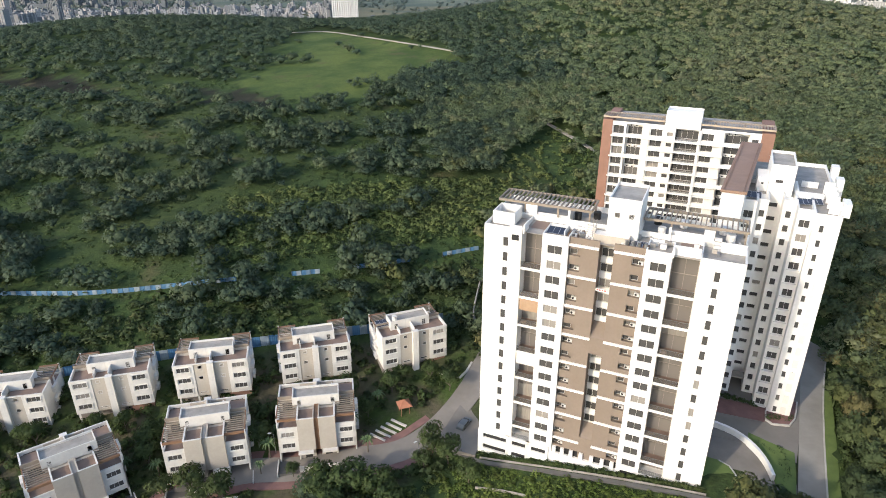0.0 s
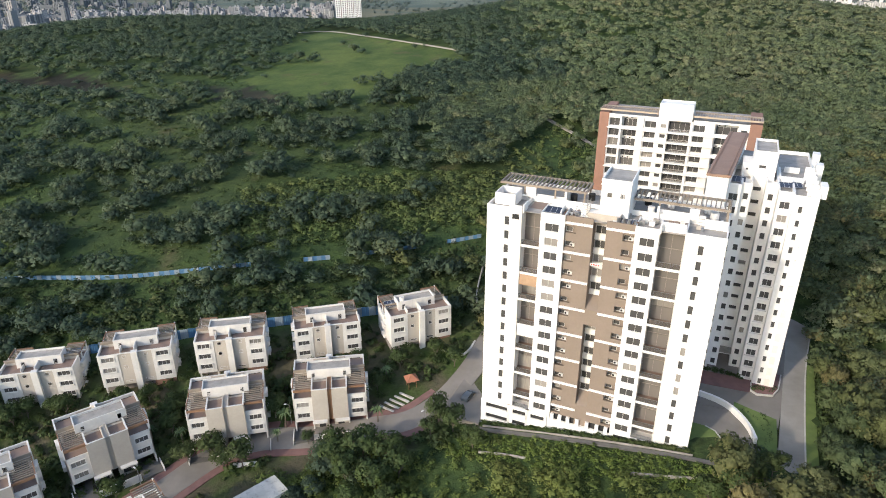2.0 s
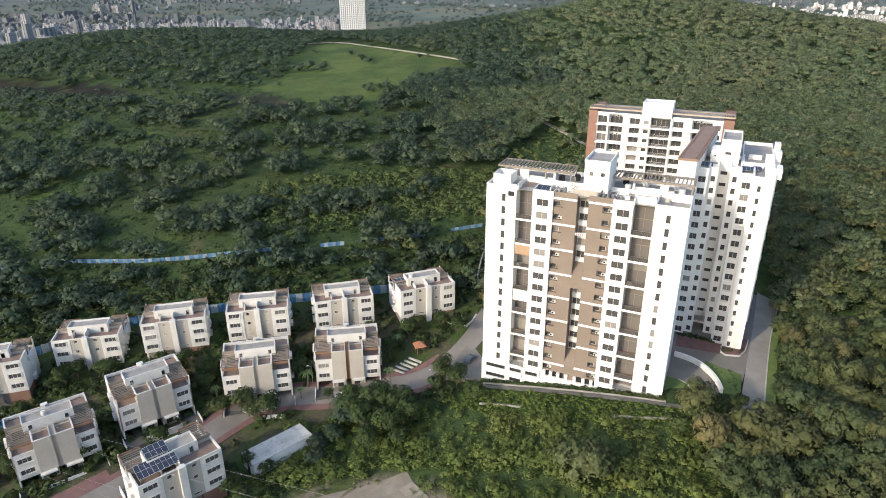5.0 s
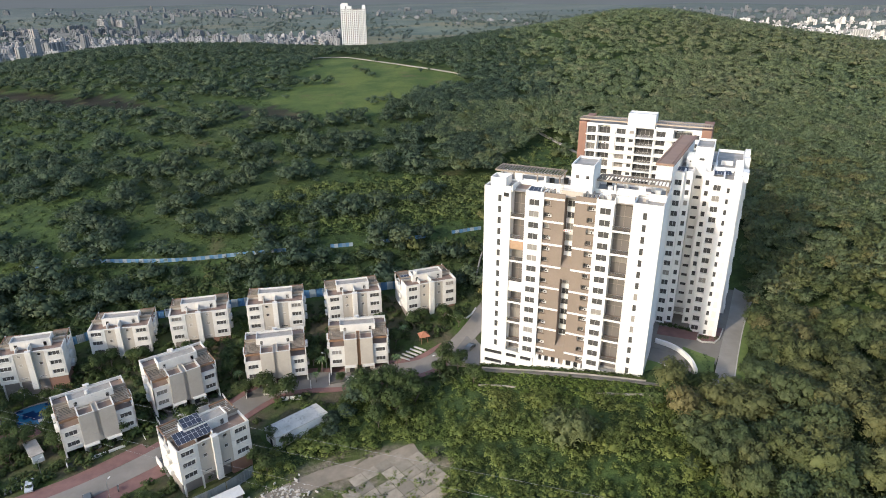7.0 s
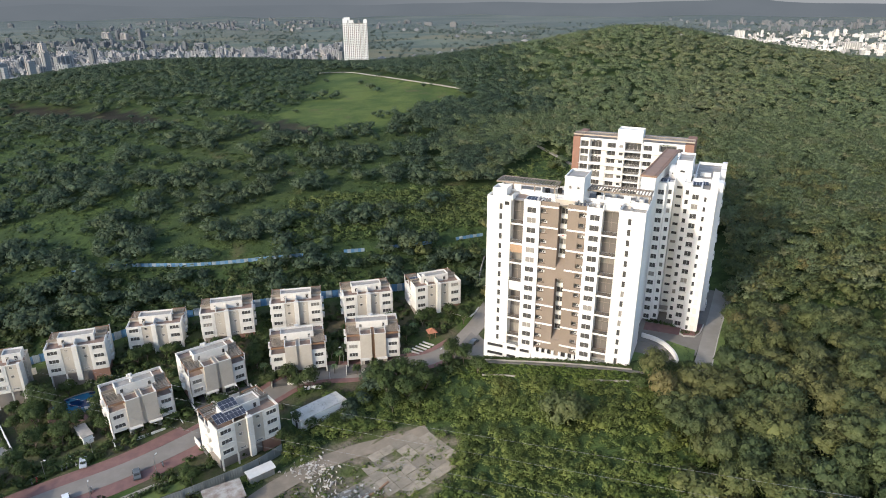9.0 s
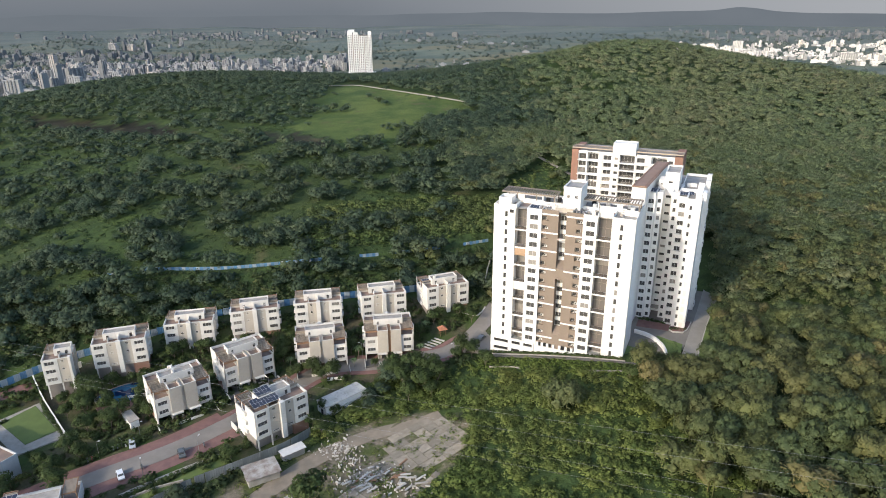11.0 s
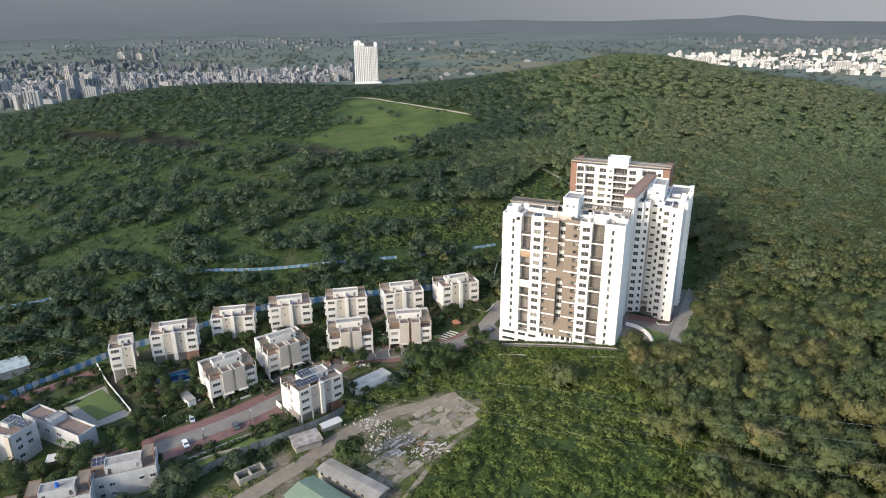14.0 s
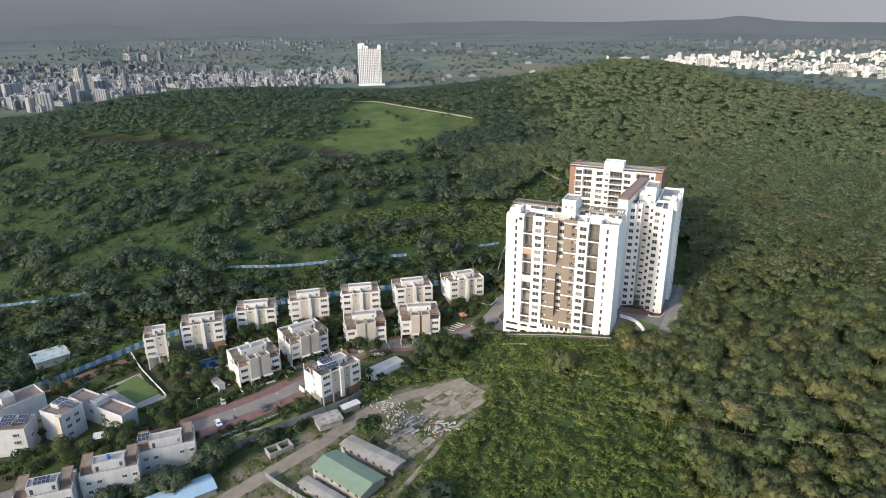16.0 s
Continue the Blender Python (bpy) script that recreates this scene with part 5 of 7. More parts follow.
# ---- older houses west of the lawn ----
def plain_house(name, at, turn, w, d, h, label, windows=(), beige=None, solar=(), step=None):
    """A flat-roofed house with parapets; windows: (side, along, height)."""
    H = thing(name, pose(at[0], at[1], land_at(*at) , 0, 0, turn), label, "house")
    part("wall", Geo().box(-w / 2, w / 2, 0, d, -3, h), SHADEPAINT, H)
    part("parapet", parapet(-w / 2 - 0.03, w / 2 + 0.03, -0.03, d + 0.03, h, 0.8), SHADEPAINT, H)
    part("roof", Geo().box(-w / 2 + 0.2, w / 2 - 0.2, 0.2, d - 0.2, h, h + 0.05), TERRACE, H, "brown tiled flat roof")
    if step:
        x0, x1, y0, y1, up = step
        part("roof_room", Geo().box(x0, x1, y0, y1, h, h + up), SHADEPAINT, H)
        part("parapet", parapet(x0, x1, y0, y1, h + up, 0.4), SHADEPAINT, H)
        part("roof", Geo().box(x0 + 0.2, x1 - 0.2, y0 + 0.2, y1 - 0.2, h + up, h + up + 0.04), ROOF, H)
    if beige:
        part("stair_tower", Geo().box(beige[0], beige[1], -0.6, 1.0, -1, h + 0.6), BEIGE, H, "beige stair tower")
    for side, along, z in windows:
        if side == "f":
            window(H, along, -0.06, z, 2.2, 1.2, 3)
            part("window_hood", Geo().box(along - 1.3, along + 1.3, -0.3, 0, z + 0.62, z + 0.76), SHADEPAINT, H)
            part("window_sill", Geo().box(along - 1.3, along + 1.3, -0.3, 0, z - 0.76, z - 0.62), SHADEPAINT, H)
        else:
            window(H, w / 2 + 0.06, along, z, 1.8, 1.2, 2, 90)
            part("window_hood", Geo().box(w / 2, w / 2 + 0.3, along - 1.1, along + 1.1, z + 0.62, z + 0.76), SHADEPAINT, H)
            part("window_sill", Geo().box(w / 2, w / 2 + 0.3, along - 1.1, along + 1.1, z - 0.76, z - 0.62), SHADEPAINT, H)
    for x, y, z, a, b in solar:
        solar_array(H, x, y, z, a, b, 0, 10)
    return H


plain_house("house", (-137.5, 59.4), -26, 27.5, 6.0, 6.5, "long white two-storey house with brown flat roof", (("s", 3, 2.4), ("f", -2, 4.6), ("f", -7, 4.6), ("f", 4, 4.8)), step=(-2.5, 1.0, 0.5, 5.5, 1.8))
plain_house("house", (-147.0, 50.5), -20, 9.6, 8.5, 10.4, "white house with beige tower and solar panels", (("s", 2.2, 6.0), ("s", 2.2, 8.6), ("s", 5.6, 6.0), ("s", 5.6, 8.6), ("s", 2.2, 3.0)), (2.6, 4.6), ((-2, 6.0, 11.8, 4, 3), (2.6, 5.4, 11.6, 4, 2.6)), (-4.0, -0.4, 3.5, 8.0, 1.2))
plain_house("house", (-162.5, 60.0), 52, 14.5, 9.0, 8.6, "white house with cluttered brown roof terrace", (("s", 2.5, 6.5),), step=(-5.0, -1.0, 3.0, 8.0, 2.4))
plain_house("house", (-156.5, 43.0), 8, 9.5, 8.5, 9.4, "white house with solar panels and curved balcony", (("f", 2.0, 2.4), ("f", 2.0, 5.2), ("f", 2.0, 7.9), ("s", 4, 5.4)), None, ((-2.0, 4.4, 11.0, 4.0, 5.0), (2.6, 5.0, 10.9, 3.6, 3.6)))


def row_house(k, at, z, turn, w, label):
    """One unit of the white terrace row: front wall toward the yard, roof room, brown pergola frame behind."""
    H = thing("row_house", pose(at[0], at[1], z, 0, 0, turn), label, "house", "terrace row")
    part("wall", Geo().box(-w / 2, w / 2, 0, 9, -6, 7.2), SHADEPAINT, H)
    part("parapet", parapet(-w / 2, w / 2, -0.02, 9, 7.2, 0.9), SHADEPAINT, H)
    part("roof", Geo().box(-w / 2 + 0.2, w / 2 - 0.2, 0.2, 8.8, 7.2, 7.25), TERRACE, H, "brown tiled flat roof")
    part("roof_room", Geo().box(-w / 2 + 3.5, w / 2 - 3.6, 1.6, 5.5, 7.25, 9.9), SHADEPAINT, H)
    part("parapet", parapet(-w / 2 + 3.5, w / 2 - 3.6, 1.6, 5.5, 9.9, 0.4), SHADEPAINT, H)
    window(H, w / 2 - 4.6, 1.55, 8.6, 1.0, 1.6, 1)
    window(H, -w / 2 + 4.7, 1.55, 8.4, 1.0, 1.9, 1)
    part("roof", Geo().box(-w / 2 + 3.7, w / 2 - 3.8, 1.8, 5.3, 9.9, 9.94), ROOF, H, "stained grey screed roof")
    for x0, x1, y0 in ((-w / 2 + 0.3, -w / 2 + 3.3, 2.0), (w / 2 - 3.4, w / 2 - 0.3, 3.0)):
        g = part("roof_frame", Geo().box(x0, x1, y0, y0 + 0.2, 9.55, 9.8).box(x0, x1, 8.5, 8.7, 9.55, 9.8).box(x0, x0 + 0.2, y0 + 0.2, 8.5, 9.55, 9.8).box(x1 - 0.2, x1, y0 + 0.2, 8.5, 9.55, 9.8), TIMBER, H, "brown timber terrace frame")
        y = y0 + 0.45
        while y < 8.3:
            part("slat", Geo().box(x0 + 0.2, x1 - 0.2, y, y + 0.24, 9.62, 9.76), PERGOLA, g)
            y += 0.42
        for x in (x0, x1 - 0.2):
            part("post", Geo().box(x, x + 0.2, y0, y0 + 0.2, 7.25, 9.55), TIMBER, g)
    for x in (-w / 2 + 2.2, -w / 2 + 5.0, w / 2 - 4.0, w / 2 - 1.2):
        for zz in (2.2, 5.2):
            if (round(x * 10) + round(zz)) % 4:
                window(H, x, -0.06, zz, 1.3, 1.1, 2)
                part("window_hood", Geo().box(x - 0.85, x + 0.85, -0.35, 0, zz + 0.6, zz + 0.72), SHADEPAINT, H)
                part("window_sill", Geo().box(x - 0.85, x + 0.85, -0.35, 0, zz - 0.72, zz - 0.6), SHADEPAINT, H)
    if k == 2:
        solar_array(H, -w / 2 + 2.0, 5.0, 10.0, 3.4, 3.0, 0, 12)
    if k == 1:
        part("water_tank", Geo().tube((0, 3.4, 10.0), (0, 3.4, 11.2), 0.55, 0.5, 12), TANKBLUE, H, "blue plastic water tank")
    if k == 0:
        solar_array(H, 0, 3.2, 10.6, 4.2, 2.6, 0, 12)


for k, (x, y, z) in enumerate(((-127.7, 12.8, -17.8), (-113.8, 22.6, -17.6), (-101.4, 33.4, -17.4))):
    row_house(k, (x, y), z, 20 + k, (14.8, 15.6, 16.4)[k], ("white terrace row house with solar panels", "white terrace row house with blue water tank", "white terrace row house with blue solar array")[k])

# ---- fences and walls ----
SHEET_BLUE = surface("blue_fence_sheet", (0.075, 0.19, 0.34), (0.095, 0.22, 0.37), 0.55, 0.5, 4.0, 0.0, vary=0.3)
SHEET_WHITE = surface("white_fence_sheet", (0.34, 0.39, 0.43), (0.28, 0.33, 0.37), 0.55, 0.5, 4.0, 0.0, vary=0.3)
SHEET_PALE = surface("pale_blue_fence_sheet", (0.20, 0.29, 0.38), (0.16, 0.25, 0.34), 0.55, 0.5, 4.0, 0.0, vary=0.35)
SHEET_GREY = surface("grey_fence_sheet", (0.27, 0.28, 0.27), (0.20, 0.21, 0.20), 0.6, 0.5, 4.0, 0.0, vary=0.4)


def ribbed(w, h, mat, name):
    """A corrugated sheet."""
    g, n = Geo(), 8
    for i in range(n):
        x0, x1 = w * i / n, w * (i + 1) / n
        y0, y1 = (0.0, 0.06) if i % 2 else (0.06, 0.0)
        g.face((x0, y0, 0), (x1, y1, 0), (x1, y1, h), (x0, y0, h))
        g.face((x1, y1 + 0.02, 0), (x0, y0 + 0.02, 0), (x0, y0 + 0.02, h), (x1, y1 + 0.02, h))
    return g.mesh(name, mat)


def sheet_fence(points, label, mats, h, w=2.0, gaps=()):
    line = smooth_line(points, w)
    F = thing("sheet_fence", pose(line[0].x, line[0].y, land_at(*line[0])), label, "fence")
    meshes = [ribbed(w * 1.02, h, m, "panel") for m in mats]
    post = Geo().box(-0.05, 0.05, -0.12, -0.02, -0.6, h + 0.1).mesh("post", STEEL)
    base = F.matrix_world.inverted()
    for i, (p, q) in enumerate(zip(line, line[1:])):
        if any(a <= i < b for a, b in gaps):
            continue
        d = q - p
        z = land_at(p.x, p.y)
        m = base @ pose(p.x, p.y, z - 0.15, 0, 0, math.degrees(math.atan2(d.y, d.x)))
        part("panel", meshes[i % len(mats)], None, F, at=m)
        if i % 2 == 0:
            part("post", post, None, F, at=m)
    return F


NEAR_FENCE = [(-205, 48), (-168, 82), (-143, 106), (-120, 118), (-92, 131), (-68, 135.5), (-44, 140), (-18, 145), (0, 149)]
sheet_fence(NEAR_FENCE, "blue and white corrugated sheet fence behind villas", (SHEET_BLUE, SHEET_WHITE), 3.0)
sheet_fence([(-225, 138), (-190, 141), (-160, 152), (-133, 160), (-94, 160), (-63, 163.5), (-37, 168), (-15, 174), (11, 182)], "blue and white sheet fence across wooded slope", (SHEET_BLUE, SHEET_WHITE, SHEET_BLUE, SHEET_PALE), 1.6, 1.4,
            ((30, 60), (63, 69), (121, 132), (138, 143), (148, 151), (157, 164)))
sheet_fence([(-128, 13), (-115, 21.5), (-104, 27.5), (-92, 32.5), (-74, 47), (-63, 54), (-52, 62), (-46, 69)], "grey corrugated sheet boundary fence", (SHEET_GREY,), 3.0, 2.4)
sheet_fence([(-70, 27), (-67, 24.2), (-60, 18.6), (-54, 14), (-46, 8)], "pale corrugated sheet fence by sheds", (SHEET_GREY,), 2.4, 2.2)


def low_wall(points, label, h=1.2, half=0.12, mat=WHITE):
    return single("garden_wall", ribbon(points, half, h, h + 1.2, step=2.0), mat, Matrix(), label, "wall")


low_wall([(-145, 102.5), (-136, 92.5), (-120, 75.5)], "long white garden wall beside lawn", 1.3, 0.16)
low_wall([(-46, 97), (-41, 97.5)], "low white boundary wall by street")
low_wall([(-62, 82.5), (-57.5, 88.5)], "low white boundary wall by street")
low_wall([(-101.5, 70.5), (-97, 66)], "low white wall at parking strip", 0.6)
low_wall([(-75, 50.5), (-83, 47.5), (-95, 40)], "low pale garden wall", 0.7, 0.2, CONCRETE)
low_wall([(-93, 93.5), (-101, 93), (-108, 91)], "low white pool wall", 1.0)
single("boundary_wall", ribbon([(12, 145), (8, 150), (14, 178), (20, 190)], 0.15, 1.6, 3), CONCRETE, Matrix(), "pale boundary wall behind villas", "wall")

# ---- court beside the towers ----
structure("pavement_5", Geo().prism([court(*p) for p in ((42, 16), (48, 16.4), (52, 14), (58, 14), (58.9, 23), (60.1, 42), (61.1, 62), (42, 62))], -4, -0.5), ASPHALT, "grey paved tower forecourt", "pavement")
structure("pavement_6", Geo().prism([court(*p) for p in ((42.4, 23.8), (52.6, 24.4), (52.8, 29.4), (42.4, 29.0))], -0.6, -0.42), PAVER, "red paver entrance court", "pavement")
structure("pavement_9", Geo().prism([court(*p) for p in ((42, 9), (46.4, 8.2), (48, 5.9), (47.5, 2), (58, -3), (57.8, 8), (53.9, 7.6), (52.2, 12), (48.8, 16.2), (43.6, 18.7), (42, 18.7))], -4, -0.62), ASPHALT, "grey curved ramp beside tower", "pavement")
structure("pavement_7", Geo().prism([court(1, 15.3), court(42, 15.3), court(42, 80), court(1, 80)], -8, -0.4), ASPHALT, "grey podium deck between towers", "pavement")
structure("pavement_8", Geo().prism([court(-9, -2), court(0, -2), court(0, 30), court(-9, 30)], -12, -6.6), ASPHALT, "grey drive at tower flank", "pavement")
g = Geo()
ring = smooth_line([court(*p) for p in ((42.6, 19.0), (46.4, 18.0), (49.2, 16.1), (51.4, 13.4), (52.9, 10.4), (53.8, 7.4))], 1.2)
for a, b in zip(ring, ring[1:]):
    n = Vector((a.y - b.y, b.x - a.x)).normalized() * 0.28
    g.prism([(a.x - n.x, a.y - n.y), (b.x - n.x, b.y - n.y), (b.x + n.x, b.y + n.y), (a.x + n.x, a.y + n.y)], -3.0, 0.75)
single("ramp_wall", g, WHITE, Matrix(), "curved white ramp wall beside tower", "wall")
LAWN = [court(*p) for p in ((42.0, 9), (44.6, 8.9), (46.5, 8), (47.6, 6.2), (47.9, 4.4), (47.2, 2.2), (45.2, 0), (43.6, -0.9), (42.0, -1.2))]
single("round_lawn", Geo().prism(LAWN, -3, -0.4), TURF, Matrix(), "small round clipped lawn by tower", "lawn")
structure("kerb_3", kerb_line(LAWN[1:], 0.14, -0.34, 2.0), KERB, "pale ring kerb of lawn", "kerb")
single("garden_bed", Geo().prism([court(*p) for p in ((49.6, 19.4), (53.4, 18.0), (57.7, 16.6), (57.7, 10), (57.4, 3), (54.3, 6.5), (53.2, 11), (51.5, 14.2), (49.6, 16.6))], -3, -0.3), TURF, Matrix(), "green garden bed outside ramp wall", "garden bed")
single("corner_bed", Geo().prism([court(*p) for p in ((52.9, 28), (52.9, 25), (54, 24.2), (57, 25), (58, 27.6), (58.7, 33.7), (57.3, 33.7), (57.3, 27.9))], -2, -0.2), PAVER, Matrix(), "planting bed of red earth at tower corner", "planting bed")
structure("kerb_4", kerb_line([court(*p) for p in ((52.8, 28), (52.8, 25), (54, 24.0), (57.1, 24.8), (58.2, 27.5), (58.9, 33.7))], 0.12, -0.08, 1.0), KERB, "pale kerb of corner bed", "kerb")
hedge_rng = np.random.default_rng(5)


def hedge(points, r, label, mat=None):
    """A clipped or loose row of shrubs."""
    line = smooth_line(points, r * 1.1)
    pl = np.array([(p.x + hedge_rng.normal(0, 0.12), p.y + hedge_rng.normal(0, 0.12), r * hedge_rng.uniform(0.8, 1.2), r * 0.5) for p in line])
    protos = [crown(hedge_rng, 3, 60, 0.2, 0.9) for _ in range(3)]
    v, f, marks = planted(pl, protos, hedge_rng, False)
    return tagged(new("hedge", bulk("hedge", v, f, mat or GARDEN, marks)), label, "hedge")


hedge([court(0.5, -0.9), court(14, -1.0), court(28, -1.0), court(42, -0.9)], 0.75, "low hedge along foot of tower")
hedge([court(53.8, 26), court(54.6, 26.6)], 1.1, "shrub at tower corner")
hedge([court(56.2, 26.4), court(57.3, 28)], 1.0, "shrub at tower corner")
hedge([court(42.6, 29.8), court(47, 30.0), court(50.5, 29.4)], 0.9, "planted bed at tower entrance")
hedge([court(51.5, 17.4), court(54.6, 14.5), court(55.6, 9), court(55.4, 5)], 0.55, "low clipped hedge outside ramp wall")
hedge([court(55.2, 16.8), court(56.3, 14), court(56.4, 9)], 0.6, "low clipped hedge beside ring road")
hedge([court(66.2, -8), court(66.4, 10), court(67, 25), court(67.6, 44)], 1.7, "dense shrubs along edge of wood")
hedge([court(48.5, -2), court(52, 0.5), court(54.5, 2.5)], 1.9, "loose shrubs below ramp")
hedge([(-62, 64), (-72, 57), (-84, 48), (-96, 41)], 1.2, "shrub bed along lawn strip")
hedge([(-106, 60.5), (-97, 68.5), (-91, 74)], 1.3, "hedge behind parking strip")
hedge([(-117, 76), (-108, 72), (-101, 75)], 1.4, "hedge of garden by pool")
hedge([(-165, 86), (-150, 98), (-146, 101)], 1.0, "shrubs along blue fence")
hedge([(-139, 95), (-131, 86), (-122, 76.5)], 1.1, "shrubs along white garden wall")
hedge([(-151, 72), (-146, 78), (-142, 82)], 1.1, "round clipped shrubs by lawn")

# ---- lawn, pool, gardens ----
GRASS = surface("mown_grass", (0.110, 0.150, 0.036), (0.088, 0.124, 0.030), 0.9, 0.3, 6.0, 0.03)
structure("lawn", Geo().prism([(-143, 81), (-137.6, 90.3), (-123.6, 77.6), (-129.2, 70.9)], -22, -18.45), GRASS, "bright mown lawn", "lawn")
structure("pavement_9", Geo().prism([(-146.5, 80), (-136.5, 93.5), (-119, 75), (-129, 66)], -22, -18.6), CONCRETE, "grey paved surround of lawn", "pavement")
structure("pavement_10", ribbon([(-170, 77), (-150, 95), (-143, 101.5)], 2.0, 0.1), PAVER, "red paver path along fence", "pavement")
structure("lawn_2", ribbon([(-66, 60), (-76, 53), (-88, 44)], 2.6, 0.12), GRASS, "mown lawn strip beside street", "lawn")
structure("pavement_11", ribbon([(-64, 63.5), (-75, 56.5), (-90, 46.5)], 0.7, 0.15), CONCRETE, "grey garden path", "pavement")
wm, wt, wp = nodes_of("pool_water")
# water colour darkened to stand for tree shade over the pool
c = blend(wt, ramp(wt, grain(wt, 0.25, 1, "World"), 0.45, 0.5), (0.010, 0.035, 0.10), (0.03, 0.16, 0.28))
wt.links.new(c, wp.inputs["Base Color"])
wp.inputs["Roughness"].default_value = 0.08
bumped(wt, wp, grain(wt, 2.0, 3, "World"), 0.15, 0.05)
pool = thing("swimming_pool", pose(-111, 94, -16.25), "curved blue swimming pool beside villas", "swimming pool")
shape = [(9 * math.cos(a) + 1.5 * math.cos(2 * a), 4.6 * math.sin(a) + 1.2 * math.sin(2 * a)) for a in np.linspace(0, 6.283, 29)[:-1]]
c, s = math.cos(radians(25)), math.sin(radians(25))
shape = [(x * c - y * s, x * s + y * c) for x, y in shape]
part("water", Geo().prism(shape, -3, 0.05), wm, pool, "blue pool water")
part("deck", Geo().prism([(x * 1.12, y * 1.18) for x, y in shape], -3, -0.02), CONCRETE, pool, "grey stone pool deck")
structure("pavement_12", Geo().prism([(-116, 86), (-106, 90), (-104, 86.5), (-113, 83)], -20, -16.3), PAVER, "red paver pool terrace", "pavement")
cab = thing("pool_hut", pose(-100.8, 77.4, land_at(-100.8, 77.4), 0, 0, -45), "small white flat-roofed pool hut", "hut")
part("wall", Geo().box(-3.2, 3.2, -1.2, 1.2, -1, 2.5), WHITE, cab)
part("roof", Geo().box(-3.4, 3.4, -1.4, 1.4, 2.5, 2.7), ROOF, cab)
gz = thing("gazebo", pose(-131, 49.5, land_at(-131, 49.5), 0, 0, 20), "small pale-roofed garden gazebo", "gazebo")
part("roof", Geo().box(-2.4, 2.4, -2.0, 2.0, 2.6, 2.75), CREAM, gz)
for x in (-2.2, 2.2):
    for y in (-1.8, 1.8):
        part("post", Geo().box(x - 0.08, x + 0.08, y - 0.08, y + 0.08, -0.5, 2.6), TIMBER, gz)
hut = thing("garden_hut", pose(-8.8, 118.6, land_at(-8.8, 118.6), 0, 0, 20), "small garden pavilion with orange hipped roof", "hut")
tile = surface("orange_roof_tile", (0.42, 0.17, 0.09), (0.34, 0.13, 0.07), 0.8, 0.6, 5.0, 0.02)
g = Geo()
for a in range(4):
    p, q = [(2.2 * math.cos(x), 2.2 * math.sin(x), 2.3) for x in (radians(45 + 90 * a), radians(135 + 90 * a))]
    g.face(p, q, (0, 0, 3.6))
    g.face(q, p, (0, 0, 2.2))
part("roof", g, tile, hut)
for a in range(4):
    part("post", Geo().tube((1.3 * math.cos(radians(45 + 90 * a)), 1.3 * math.sin(radians(45 + 90 * a)), -0.3), (1.3 * math.cos(radians(45 + 90 * a)), 1.3 * math.sin(radians(45 + 90 * a)), 2.4), 0.09), TIMBER, hut)
for i in range(5):
    single("stone_step", ribbon([(-16 + i * 1.1, 113 + i * 0.9), (-12.5 + i * 1.1, 110.6 + i * 0.9)], 0.22, 0.3, 0.8), KERB, Matrix(), "pale stone step in garden slope", "step", "garden steps")
single("park_path", ribbon([(-2, 131), (4, 128), (7, 133)], 0.25, 0.35, 0.8), KERB, Matrix(), "pale curved garden path edge", "path")

# ---- the yard ----
wh = thing("shed", pose(-39.2, 84.8, land_at(-39.2, 84.8) - 0.5, 0, 0, 43), "white flat-roofed shed with stained roof", "shed")
part("wall", Geo().box(-7.2, 7.2, -2.6, 2.6, -2, 3.9), WHITE, wh)
part("roof", Geo().box(-7.35, 7.35, -2.75, 2.75, 3.9, 4.05), surface("stained_pale_roof", (0.56, 0.52, 0.45), (0.40, 0.37, 0.31), 0.9, 0.3, 1.5, 0.02, streak=0.7, dirt=(0.10, 0.09, 0.08)), wh, "stained concrete roof")
part("door", Geo().box(-7.26, -7.2, -0.5, 0.6, 0, 2.1), DARK, wh)


def barn(at, turn, w, d, h, rise, roof_mat, label, z=None, doors=0):
    B = thing("shed", pose(at[0], at[1], land_at(*at) if z is None else z, 0, 0, turn), label, "shed")
    part("wall", Geo().box(-w / 2, w / 2, -d / 2, d / 2, -3, h), CONCRETE, B)
    g = Geo()
    e = 0.4
    for s in (1, -1):
        a, b = (-w / 2 - e, s * (d / 2 + e), h), (w / 2 + e, s * (d / 2 + e), h)
        c, f = (w / 2 + e, 0, h + rise), (-w / 2 - e, 0, h + rise)
        g.face(*((a, b, c, f) if s < 0 else (b, a, f, c)))
        lower = [(x, y, z - 0.1) for x, y, z in ((b, a, f, c) if s < 0 else (a, b, c, f))]
        g.face(*lower)
    g.face((-w / 2, -d / 2, h), (-w / 2, d / 2, h), (-w / 2, 0, h + rise))
    g.face((w / 2, d / 2, h), (w / 2, -d / 2, h), (w / 2, 0, h + rise))
    part("roof", g, roof_mat, B)
    ridge = Geo()
    n = int(w / 1.1)
    for i in range(n + 1):
        x = -w / 2 + w * i / n
        for s in (1, -1):
            ridge.face((x - 0.05, s * (d / 2 + e), h + 0.03), (x + 0.05, s * (d / 2 + e), h + 0.03), (x + 0.05, 0, h + rise + 0.03), (x - 0.05, 0, h + rise + 0.03))
    part("roof_seam", ridge, roof_mat, B)
    for i in range(doors):
        x = -w / 2 + (i + 0.5) * w / doors
        part("window", Geo().box(x - 0.5, x + 0.5, -d / 2 - 0.04, -d / 2, h - 1.4, h - 0.4), DARK, B)
    return B


